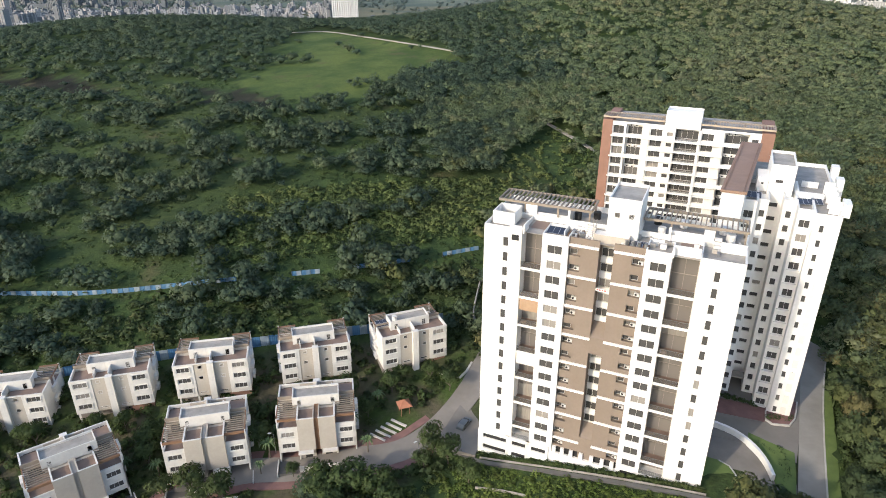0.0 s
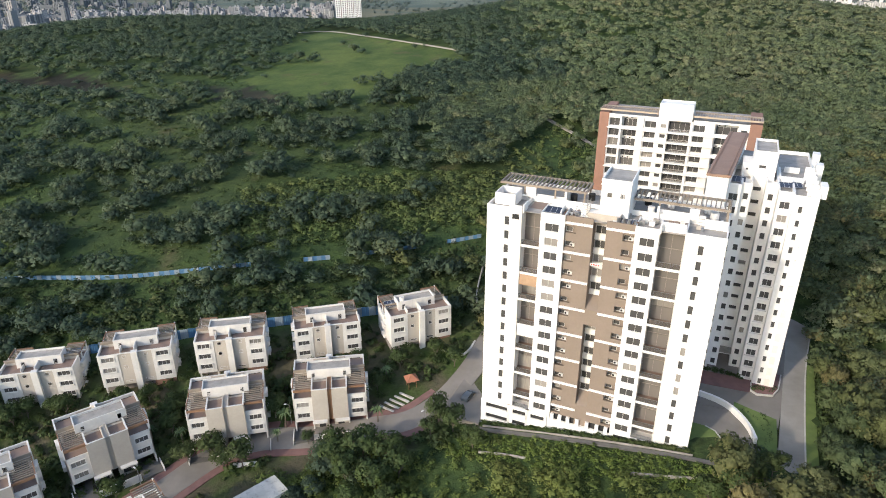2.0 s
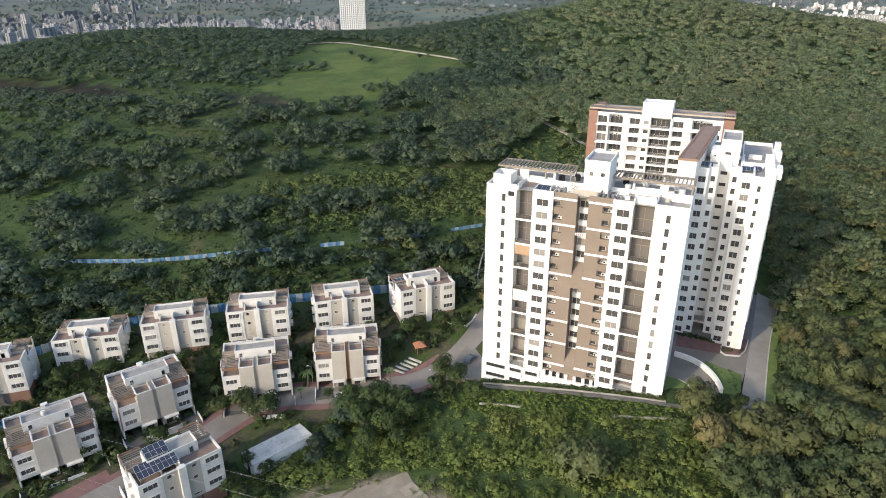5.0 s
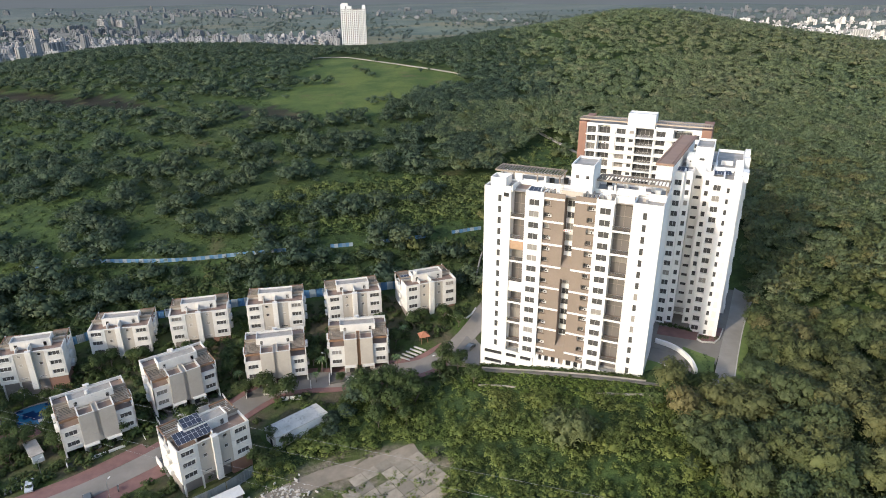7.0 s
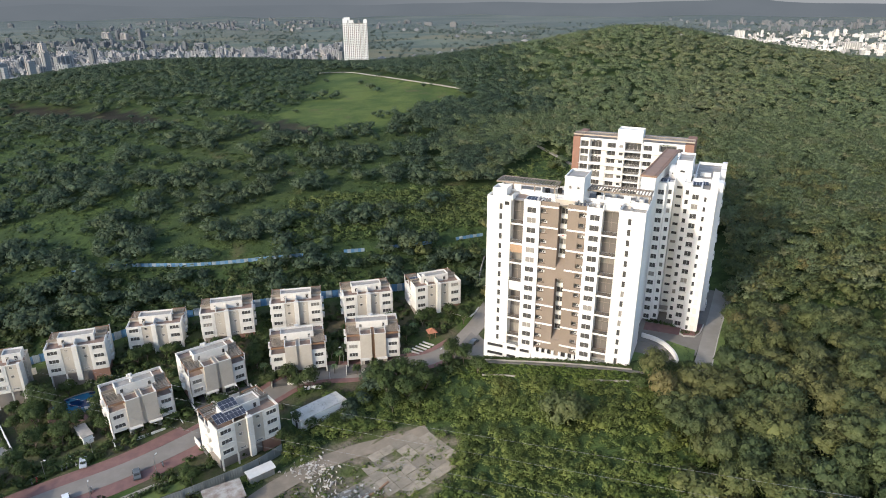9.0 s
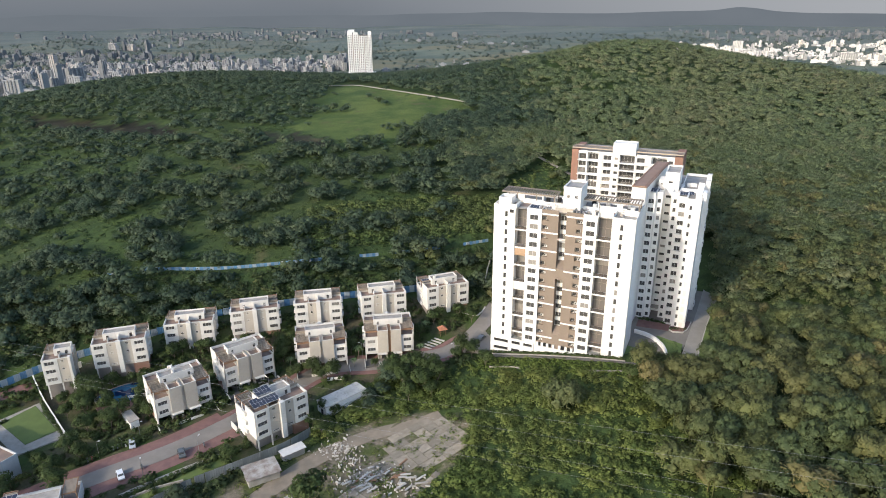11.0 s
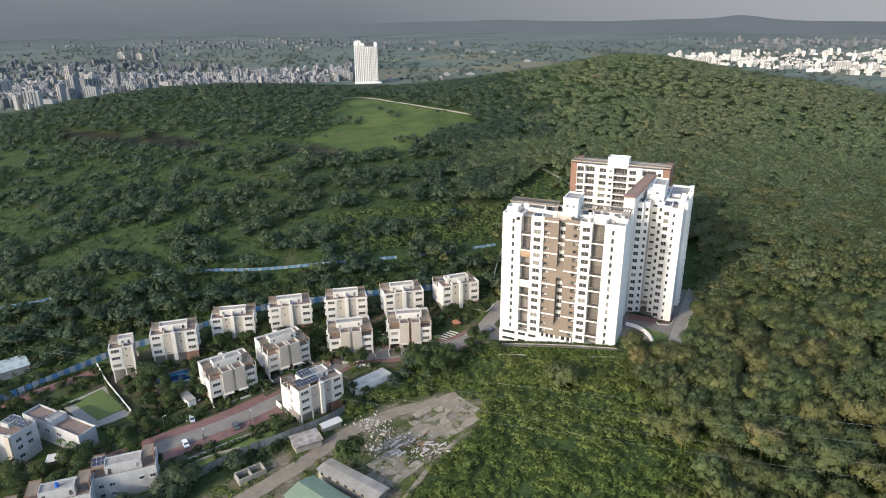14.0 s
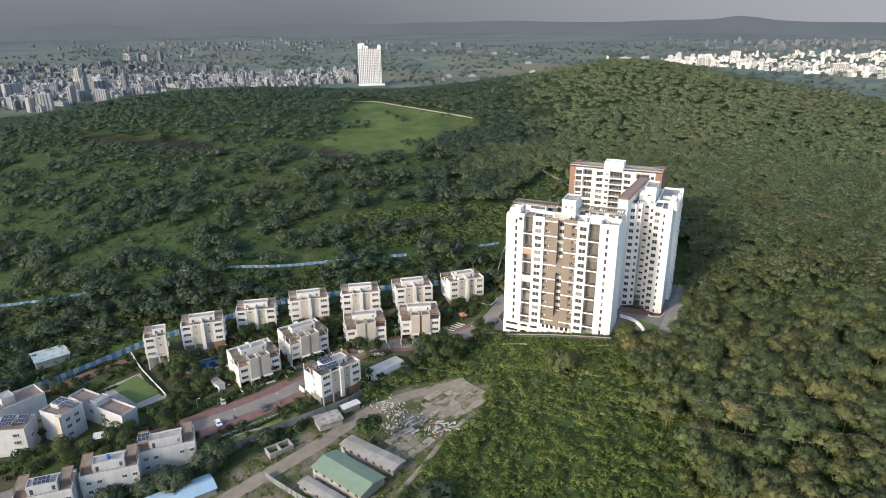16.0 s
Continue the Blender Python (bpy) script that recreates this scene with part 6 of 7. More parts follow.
GREEN_SHEET = surface("faded_green_sheet", (0.20, 0.262, 0.175), (0.17, 0.225, 0.15), 0.7, 0.3, 3.0, 0.0, streak=0.3)
BLUE_SHEET = surface("pale_blue_sheet", (0.34, 0.47, 0.56), (0.29, 0.42, 0.51), 0.7, 0.3, 3.0, 0.0, streak=0.3)
RUSTY = surface("mixed_rusty_sheet", (0.40, 0.37, 0.33), (0.20, 0.145, 0.11), 0.7, 0.5, 2.0, 0.02, streak=0.6, dirt=(0.13, 0.075, 0.045))
barn((-44.4, 23.6), -38, 20, 9.6, 3.2, 1.2, GREEN_SHEET, "long shed with faded green sheet roof", doors=6)
barn((-38.4, 32.4), -35, 21, 5.2, 3.0, 0.35, CONCRETE, "long low shed with grey sheet roof", doors=7)
barn((-51.2, 17.6), -36, 15, 3.4, 2.2, 0.25, CONCRETE, "low grey roofed shed", doors=3)
barn((-93.0, 18.6), 35, 20, 7.2, 3.0, 0.7, BLUE_SHEET, "shed with pale blue sheet roof")
barn((-55.2, 52.0), 30, 8, 6.0, 2.4, 0.35, RUSTY, "patched rusty tin-roofed shed")
barn((-49.0, 60.2), 38, 6, 2.4, 2.2, 0.2, FRAME, "small lean-to with pale roof")
barn((-175.5, 98), 42, 12, 10, 3.0, 0.3, surface("patchwork_sheet", (0.45, 0.50, 0.47), (0.25, 0.31, 0.29), 0.6, 0.45, 1.5, 0.0), "patchwork roofed hut in trees", z=land_at(-173, 96))
ruin = thing("ruined_hut", pose(-68.4, 38.6, land_at(-68.4, 38.6), 0, 0, 38), "roofless ruined brick hut", "hut")
part("wall", parapet(-4, 4, -2, 2, -0.5, 2.2, 0.3), CONCRETE, ruin)
part("wall", Geo().box(-0.15, 0.15, -1.7, 1.7, -0.5, 1.6), CONCRETE, ruin)

yard_rng = random.Random(8)
SLAB = surface("cracked_concrete_slab", (0.345, 0.295, 0.225), (0.235, 0.20, 0.15), 0.95, 0.45, 1.4, 0.05, streak=0.5, dirt=(0.10, 0.10, 0.05), vary=0.5)
RUBBLE = surface("pale_rubble", (0.58, 0.54, 0.48), (0.40, 0.37, 0.32), 0.95, 0.8, 4.0, 0.03, vary=0.5)


def slab_floor(at, turn, nx, ny, cell, drop=()):
    """A broken floor of cast slabs, each a piece that lies on the ground."""
    S = thing("slab_floor", pose(at[0], at[1], land_at(*at), 0, 0, turn), "cracked concrete slab floor of cleared site", "slab floor")
    back = S.matrix_world.inverted()
    for i in range(nx):
        for j in range(ny):
            if (i, j) in drop:
                continue
            x, y, e = (i - nx / 2) * cell, (j - ny / 2) * cell, 0.05
            g, rim, lift = Geo(), [], 0.1 + yard_rng.uniform(0, 0.03)
            for p, q in ((e, e), (cell - e, e), (cell - e, cell - e), (e, cell - e)):
                w = S.matrix_world @ Vector((x + p + yard_rng.uniform(-0.04, 0.04), y + q + yard_rng.uniform(-0.04, 0.04), 0))
                rim.append(back @ Vector((w.x, w.y, land_at(w.x, w.y) + lift)))
            g.face(*[tuple(p) for p in rim])
            for p, q in zip(rim, rim[1:] + rim[:1]):
                g.face((p.x, p.y, p.z - 0.4), (q.x, q.y, q.z - 0.4), tuple(q), tuple(p))
            part("slab", g, SLAB, S)


slab_floor((-13.0, 62.0), 35, 6, 6, 3.3, ((0, 5), (5, 0), (5, 5), (0, 0), (2, 4)))
slab_floor((-28.5, 39.5), 48, 4, 4, 3.4, ((0, 3),))
slab_floor((-25.5, 52.5), 38, 4, 2, 3.0)


def weeds():
    """Tufts that have grown over the cleared yard."""
    rng = np.random.default_rng(23)
    x, y = scatter(rng, -104, 0, -20, 80, 1.3)
    track = np.array([(p.x, p.y) for p in smooth_line(TRACK, 2.0)])
    off = np.min(np.hypot(x[:, None] - track[None, :, 0], y[:, None] - track[None, :, 1]), 1)
    keep = within(YARD, x, y) & (off > 2.7) & (lumps(x, y, 9, 4) + rng.uniform(-0.35, 0.35, len(x)) > 0.0)
    x, y = x[keep], y[keep]
    size = np.exp(rng.normal(-0.9, 0.45, len(x)))
    v, f, tone = planted(np.stack([x, y, size, size * 0.2], 1), [crown(rng, 1, 26, 0.3, 0.6, 0.5, 0.4) for _ in range(4)], rng, False)
    tagged(new("weeds", bulk("weeds", v, f, SCRUB, tone)), "green weeds over cleared yard", "weeds", kind="stuff")


weeds()
g = Geo()
for spread, (cx, cy), n in ((4.6, (-27.0, 49.0), 120), (3.2, (-37.5, 63.0), 130), (4.0, (-20.0, 45.0), 60), (2.5, (-33, 57), 40), (6.0, (-30, 52), 60)):
    for _ in range(n):
        x, y = cx + yard_rng.gauss(0, spread), cy + yard_rng.gauss(0, spread * 0.6)
        s = yard_rng.uniform(0.12, 0.55)
        z, a = land_at(x, y) + 0.1, yard_rng.uniform(0, 3)
        l, w, h = s * yard_rng.uniform(0.8, 2.6), s * yard_rng.uniform(0.4, 0.9), s * yard_rng.uniform(0.3, 0.8)
        ca, sa = math.cos(a), math.sin(a)
        poly = [(x + ca * u * l - sa * v * w, y + sa * u * l + ca * v * w) for u, v in ((-0.5, -0.5), (0.5, -0.45), (0.42, 0.5), (-0.5, 0.4))]
        g.prism(poly, z - 0.3, z + h)
tagged(single("rubble", g, surface("rubble_pieces", (0.60, 0.56, 0.49), (0.30, 0.26, 0.21), 0.95, 0.6, 3.0, 0.03, coords="Object"), Matrix(), "heaps of pale broken concrete and brick", "rubble"), kind="stuff")
for i in range(26):
    x, y = -23 + yard_rng.gauss(0, 4.5), 48 + yard_rng.gauss(0, 3.0)
    l = yard_rng.uniform(1.5, 3.6)
    single("beam", Geo().box(-l / 2, l / 2, -0.25, 0.25, 0, 0.22), RUBBLE if i % 3 else TIMBER, pose(x, y, land_at(x, y) + 0.15 + 0.2 * (i % 3), 0, 0, 30 + yard_rng.uniform(-25, 25)), "fallen pale concrete beam in rubble" if i % 3 else "fallen brown timber beam in rubble", "beam", "fallen beams")
edge = thing("kerb_wall", pose(-14, 36, land_at(-14, 36)), "broken pale wall along yard edge", "wall")
line = smooth_line([(-38, 0), (-29.8, 15), (-22.4, 28.5), (-15.8, 40.5), (-9.5, 49)], 2.2)
for i, (p, q) in enumerate(zip(line, line[1:])):
    d = q - p
    part("slab", Geo().box(0, d.length * 0.93, -0.8, 0.8, -0.5, 0.35), SLAB, edge, at=edge.matrix_world.inverted() @ pose(p.x, p.y, land_at(p.x, p.y), yard_rng.uniform(-5, 5), 0, math.degrees(math.atan2(d.y, d.x))))


# ---- trees that stand alone ----
def lone_tree(seed, leaves, label):
    rng = np.random.default_rng(seed)
    T = thing("tree", Matrix(), label, "tree", "garden trees")
    g = Geo().tube((0, 0, -0.06), (0.02, 0.01, 0.22), 0.022, 0.016)
    for _ in range(6):
        a, r = rng.uniform(0, 6.283), rng.uniform(0.12, 0.26)
        g.tube((0.015, 0.01, rng.uniform(0.14, 0.24)), (r * math.cos(a), r * math.sin(a), rng.uniform(0.42, 0.62)), 0.011, 0.004, 5)
    part("trunk", g, BARK, T, "grey tapered trunk and limbs")
    v, f, d = crown(rng, 12, leaves, 0.075, 0.9)
    part("crown", bulk("crown", v * np.array((0.42, 0.42, 0.46)) + np.array((0, 0, 0.6)), f, GARDEN, (("facing", d),)), None, T, "uneven green leaf crown")
    return T


def palm(seed):
    rng = random.Random(seed)
    T = thing("palm_tree", Matrix(), "small green palm with drooping fronds", "palm tree", "garden palms")
    part("trunk", Geo().tube((0, 0, -0.05), (0.02, 0, 0.62), 0.03, 0.022), BARK, T)
    g = Geo()
    for i in range(15):
        a, out = i * 2.4, rng.uniform(0.26, 0.4)
        c, s = math.cos(a), math.sin(a)
        prev = None
        for k in range(5):
            r, z = out * k / 4, 0.62 + 0.2 * math.sin(k * 0.75) * rng.uniform(0.7, 1.1)
            w = 0.06 * (1 - k / 5)
            row = ((r * c - w * s, r * s + w * c, z - 0.02), (r * c, r * s, z), (r * c + w * s, r * s - w * c, z - 0.02))
            if prev:
                g.face(prev[0], prev[1], row[1], row[0])
                g.face(prev[1], prev[2], row[2], row[1])
            prev = row
    part("crown", g, FROND, T, "drooping palm fronds")
    return T


kinds = [lone_tree(21 + i, 760, "leafy green garden tree beside villas") for i in range(4)]
PLACES = [(-132, 101, 8), (-118, 84, 9), (-119, 86.5, 8), (-102, 89, 7), (-140, 108, 6), (-51, 99.5, 7), (-44, 97.0, 8), (-47.5, 96.5, 6), (-63, 110, 8), (-62, 106, 7), (-89, 112, 6), (-100, 109, 7),
          (-24, 97, 9), (-18, 96, 10), (-13, 95, 9), (-21, 91, 9), (-15, 88, 9), (-10, 91, 8), (-19, 84, 7), (-12, 84, 6), 
          (-82, 84, 6), (-79, 86.5, 5), (-96, 79, 6), (-106, 76, 7), (-113, 75, 8), (-40, 111, 7), (-2.5, 105, 8), (1, 102, 7), (5, 96, 6), (-4, 101, 6), (-3, 128, 6), (1.5, 124, 6), (-17, 118, 6), (-22, 124, 7), (-12, 125, 6),
          (-23, 120, 6), (-37, 118, 6), (-60, 114, 6), (-121, 93, 9), (-126, 96, 8), (-111, 84, 7), (-122, 88, 7), (-101, 84, 6), (-40.0, 38.2, 12.5), (-46, 73, 6), (-43, 70, 5), (-48, 77, 5), (-65, 58, 5),
          (-126, 47, 8), (-122, 50, 7), (-119, 44, 8), (-116, 38, 8), (-123, 38, 7), (-131, 42, 7), (-139, 42, 8), (-134, 36, 8), (-145, 40, 7), (-149, 36, 8), (-152, 52, 5), (-108, 50, 8), (-112, 56, 7), (-105, 47, 6),
          (-130, 30, 7), (-141, 30, 8), (-118, 60, 6), (-113, 66, 7), (-108, 62, 6), (-156, 68, 5), (-160, 78, 5), (-168, 70, 6), (-97, 44, 5), (-90, 40, 5), (-84, 38, 5), (48, 74, 8), (52, 76, 7), (57, 78, 6), (44, 73, 6), (-117, 90, 8), (-106, 99.5, 6), (-113, 88, 6), (-124, 84, 6), (-103, 93.5, 7), (-98, 88, 6), (-105, 81, 7), (-109, 79, 6), (-98, 111.5, 6), (-92, 112.5, 5), (-103, 108, 5), (-116, 97.5, 6), (-110, 99, 5), (-121, 91, 6), (-128, 90, 6), (-77, 115.5, 5), (-71, 115.5, 5), (-56, 118, 5), (-49, 119, 5), (-34, 123.5, 5), (-26, 125, 5), (-10, 128, 5), (-44.5, 80.5, 5), (-40.5, 79, 4), (-56, 98, 6), (-67, 88.5, 5), (-31, 103, 4)]
tree_rng = random.Random(4)
for i, (x, y, h) in enumerate(PLACES):
    m = pose(x, y, land_at(x, y), 0, 0, tree_rng.uniform(0, 360)) @ Matrix.Diagonal((h * tree_rng.uniform(0.85, 1.2), h * tree_rng.uniform(0.85, 1.2), h, 1))
    t = kinds[i % 4] if i < 4 else copy_thing(kinds[i % 4], m)
    t.matrix_world = m
palm_one = palm(1)
for i, (x, y, h) in enumerate([(-36, 112.5, 5), (-37, 108, 6), (-59, 103.5, 5), (-38, 104, 4), (-128, 53, 6), (-133, 56, 5), (-15, 121, 5), (-20, 114, 6), (-16, 108, 5), (-66, 104, 5)]):
    m = pose(x, y, land_at(x, y), 0, 0, i * 50) @ Matrix.Scale(h, 4)
    t = palm_one if i == 0 else copy_thing(palm_one, m)
    t.matrix_world = m


def garden_shrubs():
    """Loose shrubs and ground cover in the gardens between the villas."""
    rng = np.random.default_rng(17)
    x, y = scatter(rng, -175, 14, -5, 146, 2.3)
    street = np.array([(p.x, p.y) for p in smooth_line(STREET, 2.0)])
    from_street = np.min(np.hypot(x[:, None] - street[None, :, 0], y[:, None] - street[None, :, 1]), 1)
    open_ground = within(ESTATE, x, y) & (from_street > np.where(x < -70, 8.0, 5.3))
    for ob in [o for o in bpy.data.objects if o.name.startswith(("villa", "house", "row_house", "shed")) and o.parent is None]:
        m = ob.matrix_world.inverted()
        lx, ly = m[0][0] * x + m[0][1] * y + m[0][3], m[1][0] * x + m[1][1] * y + m[1][3]
        if ob.name.startswith("villa"):
            open_ground &= ~((np.abs(lx) < 9.2) & (ly > -1.2) & (ly < 17.5))
        else:
            open_ground &= ~((np.abs(lx) < 14.5) & (ly > -3) & (ly < 10))
    for a, b, r in ((-132, 80, 15), (-111, 94, 11), (-110, 86, 6), (-8.8, 118.6, 3), (-12, 112, 5), (-76, 53, 5), (-86, 46, 5)):
        open_ground &= np.hypot(x - a, y - b) > r
    keep = open_ground & (rng.uniform(0, 1, len(x)) < 0.74)
    x, y = x[keep], y[keep]
    size = rng.uniform(0.6, 1.9, len(x)) * np.where(rng.uniform(0, 1, len(x)) < 0.12, 1.6, 1.0)
    v, f, marks = planted(np.stack([x, y, size, size * 0.45], 1), [crown(rng, 3, 60, 0.18, 0.85) for _ in range(5)], rng, False)
    tagged(new("garden_shrubs", bulk("garden_shrubs", v, f, GARDEN, marks)), "dark green garden shrubs between villas", "shrubs", kind="stuff")


garden_shrubs()


# ---- vehicles and street things ----
def car(mat, label):
    C = thing("car", Matrix(), label, "car", "parked cars")
    side = [(-2.0, 0.35), (2.0, 0.35), (2.05, 0.75), (1.2, 0.92), (0.6, 1.42), (-1.3, 1.45), (-1.95, 0.95)]
    g = Geo()
    for y in (-0.82, 0.82):
        pts = [(x, y * (0.85 if z > 1.2 else 1), z) for x, z in side]
        g.face(*(pts if y < 0 else pts[::-1]))
    for (x0, z0), (x1, z1) in zip(side, side[1:] + side[:1]):
        w0, w1 = (0.82 * (0.85 if z > 1.2 else 1) for z in (z0, z1))
        g.face((x0, -w0, z0), (x0, w0, z0), (x1, w1, z1), (x1, -w1, z1))
    body = part("body", g, mat, C)
    part("windscreen", Geo().box(0.62, 1.12, -0.62, 0.62, 1.0, 1.36), GLASS, body)
    part("side_glass", Geo().box(-1.2, 0.5, -0.84, 0.84, 1.0, 1.34), GLASS, body)
    for x in (-1.25, 1.3):
        for y in (-0.8, 0.8):
            w = part("wheel", Geo().tube((x, y - 0.1, 0.32), (x, y + 0.1, 0.32), 0.32, sides=10), DARK, C)
            part("rim", Geo().tube((x, y - 0.11, 0.32), (x, y + 0.11, 0.32), 0.18, sides=8), STEEL, w)
    return C


def paint(name, c):
    return surface(name, c, tuple(x * 0.9 for x in c), 0.3, 1.0, 5.0, 0.0)


for mat, label, (x, y), turn in ((paint("silver_car_paint", (0.5, 0.52, 0.54)), "silver car on paver strip", (-95.5, 66.5), -65),
                                 (paint("grey_car_paint", (0.10, 0.11, 0.11)), "dark grey car on paver strip", (-79.4, 61.0), -60), (paint("white_car_paint", (0.75, 0.75, 0.74)), "white car parked by street", (-92.8, 53.6), -55),
                                 (bpy.data.materials["silver_car_paint"], "silver car under villa", (-92.5, 80.5), 125), (bpy.data.materials["grey_car_paint"], "dark car at tower drive", (4.5, 112), 60)):
    car(mat, label).matrix_world = pose(x, y, land_at(x, y) + 0.2, 0, 0, turn)


def scooter(label, paint_mat):
    S = thing("scooter", Matrix(), label, "scooter", "parked scooters")
    part("body", Geo().box(-0.7, 0.3, -0.14, 0.14, 0.35, 0.8).box(0.3, 0.5, -0.2, 0.2, 0.3, 1.05), paint_mat, S)
    part("handlebar", Geo().tube((0.45, -0.35, 1.08), (0.45, 0.35, 1.08), 0.03), STEEL, S)
    for x in (-0.6, 0.6):
        part("wheel", Geo().tube((x, -0.06, 0.26), (x, 0.06, 0.26), 0.26, sides=9), DARK, S)
    return S


sc = scooter("parked scooter on paver strip", bpy.data.materials["grey_car_paint"])
for i, (x, y) in enumerate([(-100.2, 65.0), (-99.3, 65.6), (-98.4, 66.3), (-104.5, 61.5), (-105.3, 60.8), (-88.4, 56.4), (-74.5, 64.5)]):
    m = pose(x, y, land_at(x, y) + 0.14, 0, 0, 120)
    if i == 3:
        scooter("red scooter parked on paver strip", paint("red_scooter_paint", (0.35, 0.03, 0.04))).matrix_world = m
        continue
    t = sc if i == 0 else copy_thing(sc, m)
    t.matrix_world = m


def street_lamp():
    L = thing("street_lamp", Matrix(), "slim grey street lamp post", "street lamp", "street lamps")
    part("pole", Geo().tube((0, 0, -0.3), (0, 0, 5.2), 0.08, 0.05), STEEL, L)
    part("arm", Geo().tube((0, 0, 5.2), (0.8, 0, 5.5), 0.04), STEEL, L)
    part("lamp_head", Geo().box(0.6, 1.2, -0.12, 0.12, 5.45, 5.6), FRAME, L)
    return L


lamp = street_lamp()
for i, (x, y) in enumerate([(-103, 62.5), (-94.5, 69.5), (-74.8, 61.5), (-86.5, 53.0), (-63, 91), (-36, 109.2), (-5, 104)]):
    m = pose(x, y, land_at(x, y), 0, 0, 37 * i)
    t = lamp if i == 0 else copy_thing(lamp, m)
    t.matrix_world = m

# ---- power lines over the slope ----
WIRE = surface("grey_wire", (0.30, 0.30, 0.30), (0.26, 0.26, 0.26), 0.6, 1.0, 4.0, 0.0)
for y0, slope, z0 in ((32.1, 0.4485, 20.3), (30.8, 0.459, 17.3), (27.7, 0.453, 14.3), (26.4, 0.465, 12.3)):
    cv = bpy.data.curves.new("power_line", "CURVE")
    cv.dimensions, cv.bevel_depth, cv.bevel_resolution = "3D", 0.014, 1
    sp = cv.splines.new("POLY")
    sp.points.add(24)
    for i in range(25):
        x = -210 + 440 * i / 24
        sp.points[i].co = (x, y0 - slope * x, z0 + 0.14 * x - 0.8 * (1 - ((x - 40) / 170) ** 2), 1)
    cv.materials.append(WIRE)
    tagged(new("power_line", cv), "thin sagging overhead power line", "power line", "power lines")


# ---- the city on the plain ----
def city_walls(name, dull, bright, warm, glass):
    """Plastered blocks with rows of dim windows; tone by block."""
    cm, ct, cp = nodes_of(name)
    geo = ct.nodes.new("ShaderNodeNewGeometry")
    sep = ct.nodes.new("ShaderNodeSeparateXYZ")
    ct.links.new(geo.outputs["Position"], sep.inputs[0])
    add = ct.nodes.new("ShaderNodeMath")
    ct.links.new(sep.outputs[0], add.inputs[0])
    ct.links.new(sep.outputs[1], add.inputs[1])
    comb = ct.nodes.new("ShaderNodeCombineXYZ")
    ct.links.new(add.outputs[0], comb.inputs[0])
    ct.links.new(sep.outputs[2], comb.inputs[1])
    brick = ct.nodes.new("ShaderNodeTexBrick")
    brick.offset = 0.0
    brick.inputs["Scale"].default_value = 1.0
    brick.inputs["Brick Width"].default_value, brick.inputs["Row Height"].default_value, brick.inputs["Mortar Size"].default_value = 4.2, 3.1, 0.95
    brick.inputs["Mortar Smooth"].default_value = 0.1
    ct.links.new(comb.outputs[0], brick.inputs["Vector"])
    walls = blend(ct, geo.outputs["Random Per Island"], dull, bright)
    walls = blend(ct, ramp(ct, geo.outputs["Random Per Island"], 0.8, 0.95, 0, 0.5), walls, warm)
    nz = ct.nodes.new("ShaderNodeSeparateXYZ")
    ct.links.new(geo.outputs["Normal"], nz.inputs[0])
    upward = ramp(ct, nz.outputs[2], 0.4, 0.6, 1, 0)
    fac = ct.nodes.new("ShaderNodeMath")
    fac.operation = "MULTIPLY"
    ct.links.new(ramp(ct, brick.outputs["Fac"], 0, 1, 0.5, 0.0), fac.inputs[0])
    ct.links.new(upward, fac.inputs[1])
    ct.links.new(blend(ct, fac.outputs[0], walls, glass), cp.inputs["Base Color"])
    cp.inputs["Roughness"].default_value = 0.85
    return cm


# wall colours greyed for haze; SUNCITY has sunlight painted in
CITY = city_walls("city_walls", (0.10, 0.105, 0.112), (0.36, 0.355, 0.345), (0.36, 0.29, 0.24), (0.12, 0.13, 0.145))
FARCITY = city_walls("hazy_far_city_walls", (0.085, 0.095, 0.105), (0.165, 0.168, 0.172), (0.20, 0.18, 0.16), (0.10, 0.11, 0.12))
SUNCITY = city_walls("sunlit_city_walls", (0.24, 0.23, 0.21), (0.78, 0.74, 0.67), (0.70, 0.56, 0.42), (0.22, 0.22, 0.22))


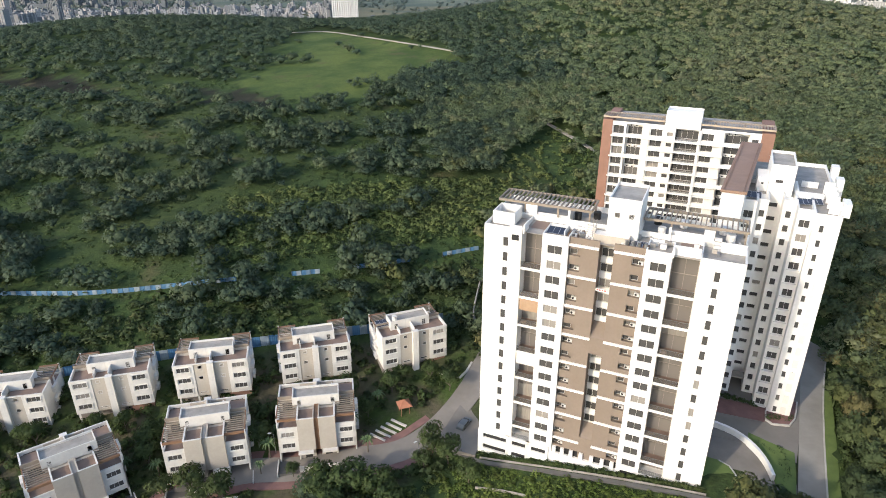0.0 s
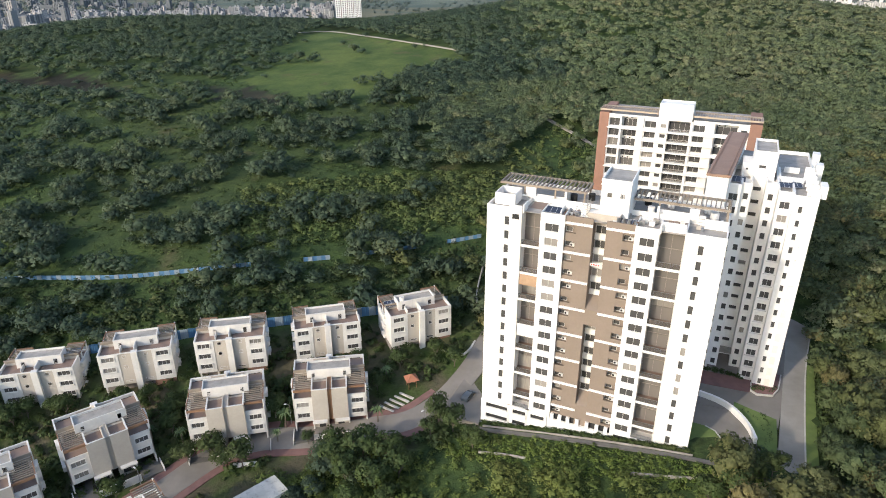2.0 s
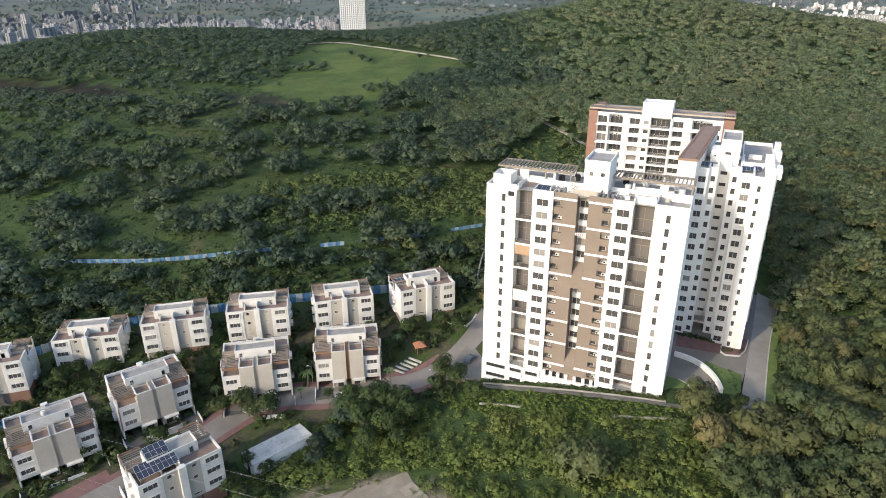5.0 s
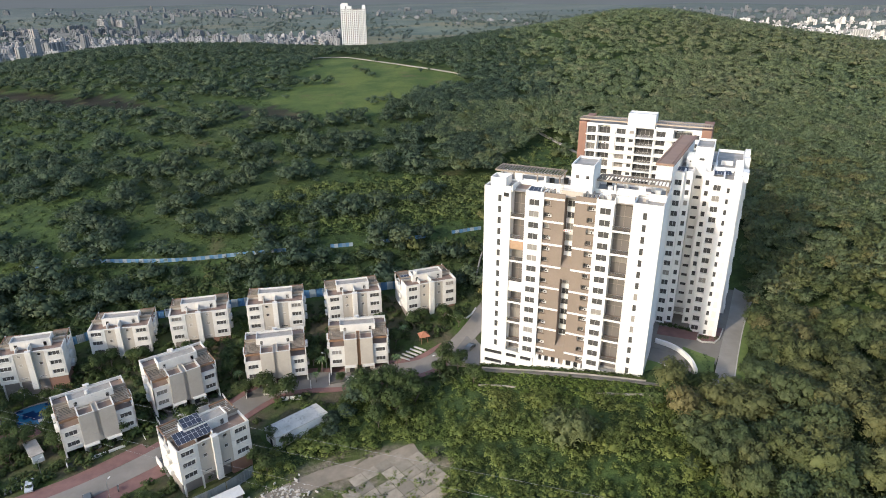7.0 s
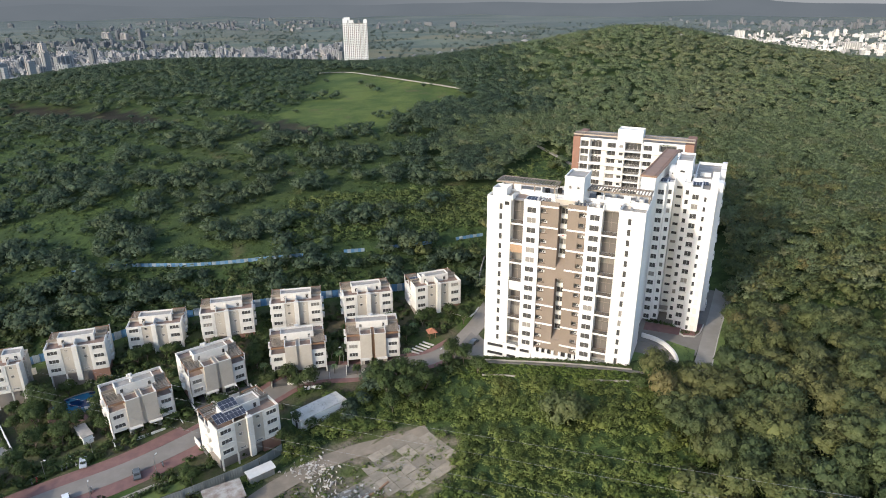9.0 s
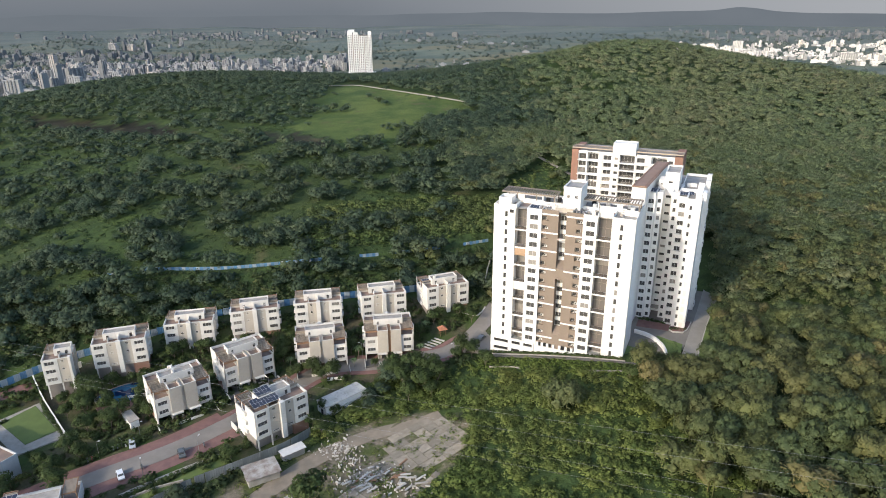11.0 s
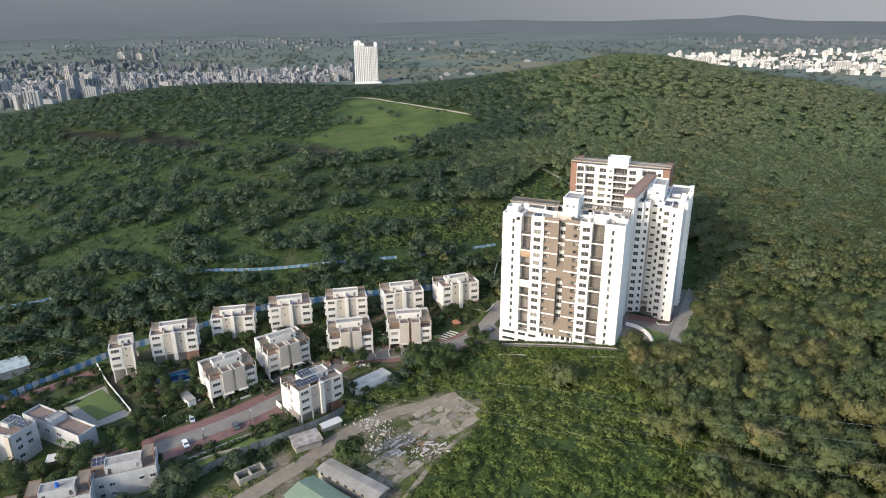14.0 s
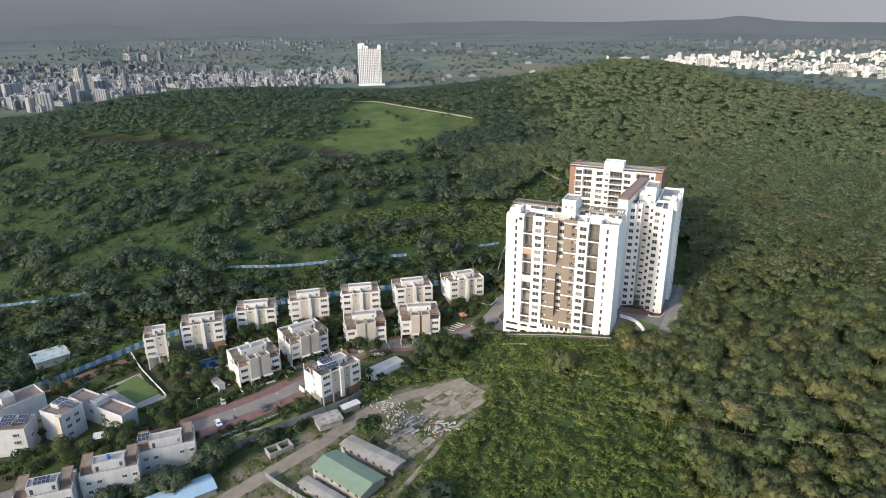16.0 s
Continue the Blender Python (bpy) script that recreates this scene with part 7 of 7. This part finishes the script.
def city(name, seed, zone, count, label, mat, size=1.0, tall=1.0, slabs=0.12):
    """Joined flat-roofed blocks of many heights on the plain, with gaps where trees stand; zone gives a place."""
    r, g = random.Random(seed), Geo()
    for _ in range(count):
        x, y = zone(r)
        if lumps(np.array(x), np.array(y), 150, 41) > 0.42:
            continue
        long = r.random() < slabs
        w, d = r.uniform(7, 14) * size * (r.uniform(1.8, 3.4) if long else 1), r.uniform(7, 12) * size
        h = r.choice((4, 5, 6, 7, 8, 9, 10, 12, 16, 22)) * r.uniform(0.85, 1.15) * tall
        a, z = r.choice((-0.35, -0.35, 0.15, 1.2)) + r.uniform(-0.12, 0.12), land_at(x, y)
        ca, sa = math.cos(a), math.sin(a)
        turn = lambda p, q: (x + ca * p - sa * q, y + sa * p + ca * q)
        block = lambda x0, x1, y0, y1, z0, z1: g.prism([turn(x0, y0), turn(x1, y0), turn(x1, y1), turn(x0, y1)], z0, z1)
        block(-w / 2, w / 2, -d / 2, d / 2, z - 2, z + h)
        for _ in range(1 if w < 16 else 3):
            u, v = r.uniform(-0.3, 0.3) * w, r.uniform(-0.2, 0.2) * d
            block(u - 1.6, u + 1.6, v - 1.6, v + 1.6, z + h, z + h + r.uniform(1.6, 3.0))
        if h > 9:
            for u in np.arange(-w / 2 + 2, w / 2 - 1, 4.6):  # stacked balconies
                block(u - 0.9, u + 0.9, -d / 2 - 0.9, -d / 2, z, z + h - 0.6)
    ob = new(name, g.mesh(name, mat))
    return tagged(ob, label, "city", kind="stuff")


def west(r):
    k = r.random()
    x = -190 - 820 * k
    return x, 1290 - 560 * k + (250 + 330 * k) * r.random() ** 1.4


def east(r):
    a, b = r.random(), r.random() ** 1.5
    x0, y0, x1, y1 = 590 + 330 * a, 1760 - 560 * a, 740 + 760 * a, 2080 + 120 * a
    return x0 + (x1 - x0) * b, y0 + (y1 - y0) * b


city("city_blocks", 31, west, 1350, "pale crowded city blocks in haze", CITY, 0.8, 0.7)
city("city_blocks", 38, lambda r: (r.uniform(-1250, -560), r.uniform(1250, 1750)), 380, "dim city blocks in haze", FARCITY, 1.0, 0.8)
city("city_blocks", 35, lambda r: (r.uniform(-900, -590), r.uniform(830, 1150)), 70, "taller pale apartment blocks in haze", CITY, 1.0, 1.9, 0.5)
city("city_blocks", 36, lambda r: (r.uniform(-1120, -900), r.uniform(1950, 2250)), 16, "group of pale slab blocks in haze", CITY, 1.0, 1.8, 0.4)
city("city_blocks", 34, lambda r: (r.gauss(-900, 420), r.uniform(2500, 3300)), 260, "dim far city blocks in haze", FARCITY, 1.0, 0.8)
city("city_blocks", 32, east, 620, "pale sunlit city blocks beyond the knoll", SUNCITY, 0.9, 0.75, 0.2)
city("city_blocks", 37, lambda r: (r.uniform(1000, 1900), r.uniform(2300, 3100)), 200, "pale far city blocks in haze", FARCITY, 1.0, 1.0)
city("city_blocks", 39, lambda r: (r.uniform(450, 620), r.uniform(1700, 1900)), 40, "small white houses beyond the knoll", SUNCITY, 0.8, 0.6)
plain_rng = random.Random(33)
for _ in range(22):
    x, y = plain_rng.uniform(-150, 520), plain_rng.uniform(1150, 2400)
    w, d, h = plain_rng.uniform(7, 20), plain_rng.uniform(7, 11), plain_rng.uniform(3.5, 7)
    B = thing("building", pose(x, y, land_at(x, y), 0, 0, plain_rng.uniform(-30, 30)), "lone pale flat-roofed building on plain", "building", "buildings on the plain")
    part("wall", Geo().box(-w / 2, w / 2, -d / 2, d / 2, -2, h), CITY, B)
    part("roof_house", Geo().box(-w / 5, w / 5, -d / 5, d / 5, h, h + 2.4), CITY, B)


def plain_trees():
    """Tree rows and clumps over the plain and among the city's blocks."""
    rng = np.random.default_rng(51)
    x, y = rng.uniform(-1500, 1700, 17000), rng.uniform(850, 3000, 17000)
    f = lumps(x, y * 1.6, 210, 44) * 0.6 + lumps(x, y * 2.0, 70, 45) * 0.7
    keep = (f > 0.15) & (np.abs(x) < 0.72 * (y + 140)) & (rng.uniform(0, 1, len(x)) < np.clip(1.5 - y / 2600, 0.35, 1))
    x, y = x[keep], y[keep]
    size = rng.uniform(2.5, 6.5, len(x))
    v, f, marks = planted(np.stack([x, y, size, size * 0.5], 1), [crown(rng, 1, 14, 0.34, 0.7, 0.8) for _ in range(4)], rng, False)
    tagged(new("plain_trees", bulk("plain_trees", v, f, PLAINLEAF, marks)), "haze-tinted grey-green tree clumps over the plain", "trees", kind="stuff")


plain_trees()


def far_tower():
    T = thing("high_rise", pose(-172, 1215, land_at(-172, 1215) - 2, 0, 0, 8), "tall white residential high-rise on plain", "high-rise")
    W = surface("high_rise_paint", (0.74, 0.73, 0.70), (0.66, 0.65, 0.63), 0.8, 0.1, 1.0, 0.0)
    H = 74.0
    part("core", Geo().box(-22, 22, 1.5, 18, -4, H - 1), SHADEWALL, T)
    for i, (x, w, top) in enumerate(((-22.5, 9.0, 7), (-11.8, 9.4, 4), (-0.6, 9.0, -2), (9.8, 5.2, -2), (16.4, 6.4, 4))):
        part("wing", Geo().box(x, x + w, 0, 12, -4, H + top), W, T, "white wing of high-rise")
        for k in range(23):
            z = 3 + k * 3.1
            for u in (0.18, 0.62):
                part("window", Geo().box(x + w * u, x + w * (u + 0.24), -0.15, 0, z, z + 1.7), GLASS, T)
            if i in (1, 3):
                part("balcony", Geo().box(x + w, x + w + 1.2, 0.2, 1.5, z - 0.4, z + 0.5), W, T)
    part("roof_house", Geo().box(-20, -9, 3, 11, H + 4, H + 9), W, T)
    part("roof_house", Geo().box(17, 22, 3, 10, H, H + 6), W, T)
    part("podium", Geo().box(-24, 29, -6, 20, -4, 4.5), W, T)


far_tower()
# distance: glowing sheets with hill and sky haze painted into their colour
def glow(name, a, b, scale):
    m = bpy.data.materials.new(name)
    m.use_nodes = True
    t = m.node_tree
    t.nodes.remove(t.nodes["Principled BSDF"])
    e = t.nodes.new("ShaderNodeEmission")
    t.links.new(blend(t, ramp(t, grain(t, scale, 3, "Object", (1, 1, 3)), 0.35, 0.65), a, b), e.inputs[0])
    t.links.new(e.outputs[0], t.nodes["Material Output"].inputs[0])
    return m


def hills(name, radius, base, swell, seed, mat, label, humps=()):
    """A ring of glowing backdrop, far hills or sky; humps: (degrees from ahead, rise, breadth in degrees)."""
    r, g = random.Random(seed), Geo()
    waves = [(r.uniform(2, 9), r.uniform(0, 6.3), r.uniform(0.4, 1)) for _ in range(4)] + [(r.uniform(20, 60), r.uniform(0, 6.3), r.uniform(0.08, 0.2)) for _ in range(4)]

    def top(a):
        z = base + swell * sum(h * math.sin(k * a + p) for k, p, h in waves)
        return z + sum(up * math.exp(-((90 - math.degrees(a) - at) / wide) ** 2) for at, up, wide in humps)
    n = 400
    for i in range(n):
        a, b = (math.pi * (0.1 + 0.8 * j / n) for j in (i, i + 1))
        p, q = ((radius * math.cos(x), radius * math.sin(x)) for x in (a, b))
        g.face((*q, -60), (*p, -60), (*p, top(a)), (*q, top(b)))
    return single(name, g, mat, Matrix(), label, "backdrop", kind="structure")


hills("backdrop_hills", 4300, 42, 7, 3, glow("glowing_hills", (0.158, 0.182, 0.210), (0.174, 0.198, 0.226), 0.002), "glowing blue-grey sheet of distant hills", ((23.2, 14, 1.1), (24.6, 7, 0.9), (22, 22, 6), (5, 12, 5), (-30, 18, 6)))
haze = glow("glowing_haze", (0.205, 0.222, 0.256), (0.245, 0.258, 0.286), 0.0008)
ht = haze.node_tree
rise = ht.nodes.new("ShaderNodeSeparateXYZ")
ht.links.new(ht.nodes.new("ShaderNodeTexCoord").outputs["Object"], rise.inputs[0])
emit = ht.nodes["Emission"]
# sky glow painted brighter upward and towards the east
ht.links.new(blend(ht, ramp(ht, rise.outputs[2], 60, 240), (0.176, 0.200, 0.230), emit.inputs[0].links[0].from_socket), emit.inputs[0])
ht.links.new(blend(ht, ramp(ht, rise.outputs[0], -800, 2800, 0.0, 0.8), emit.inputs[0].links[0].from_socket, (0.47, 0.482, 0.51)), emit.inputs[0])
hills("backdrop_sky", 4800, 900, 1, 9, haze, "glowing grey haze sheet over the horizon")
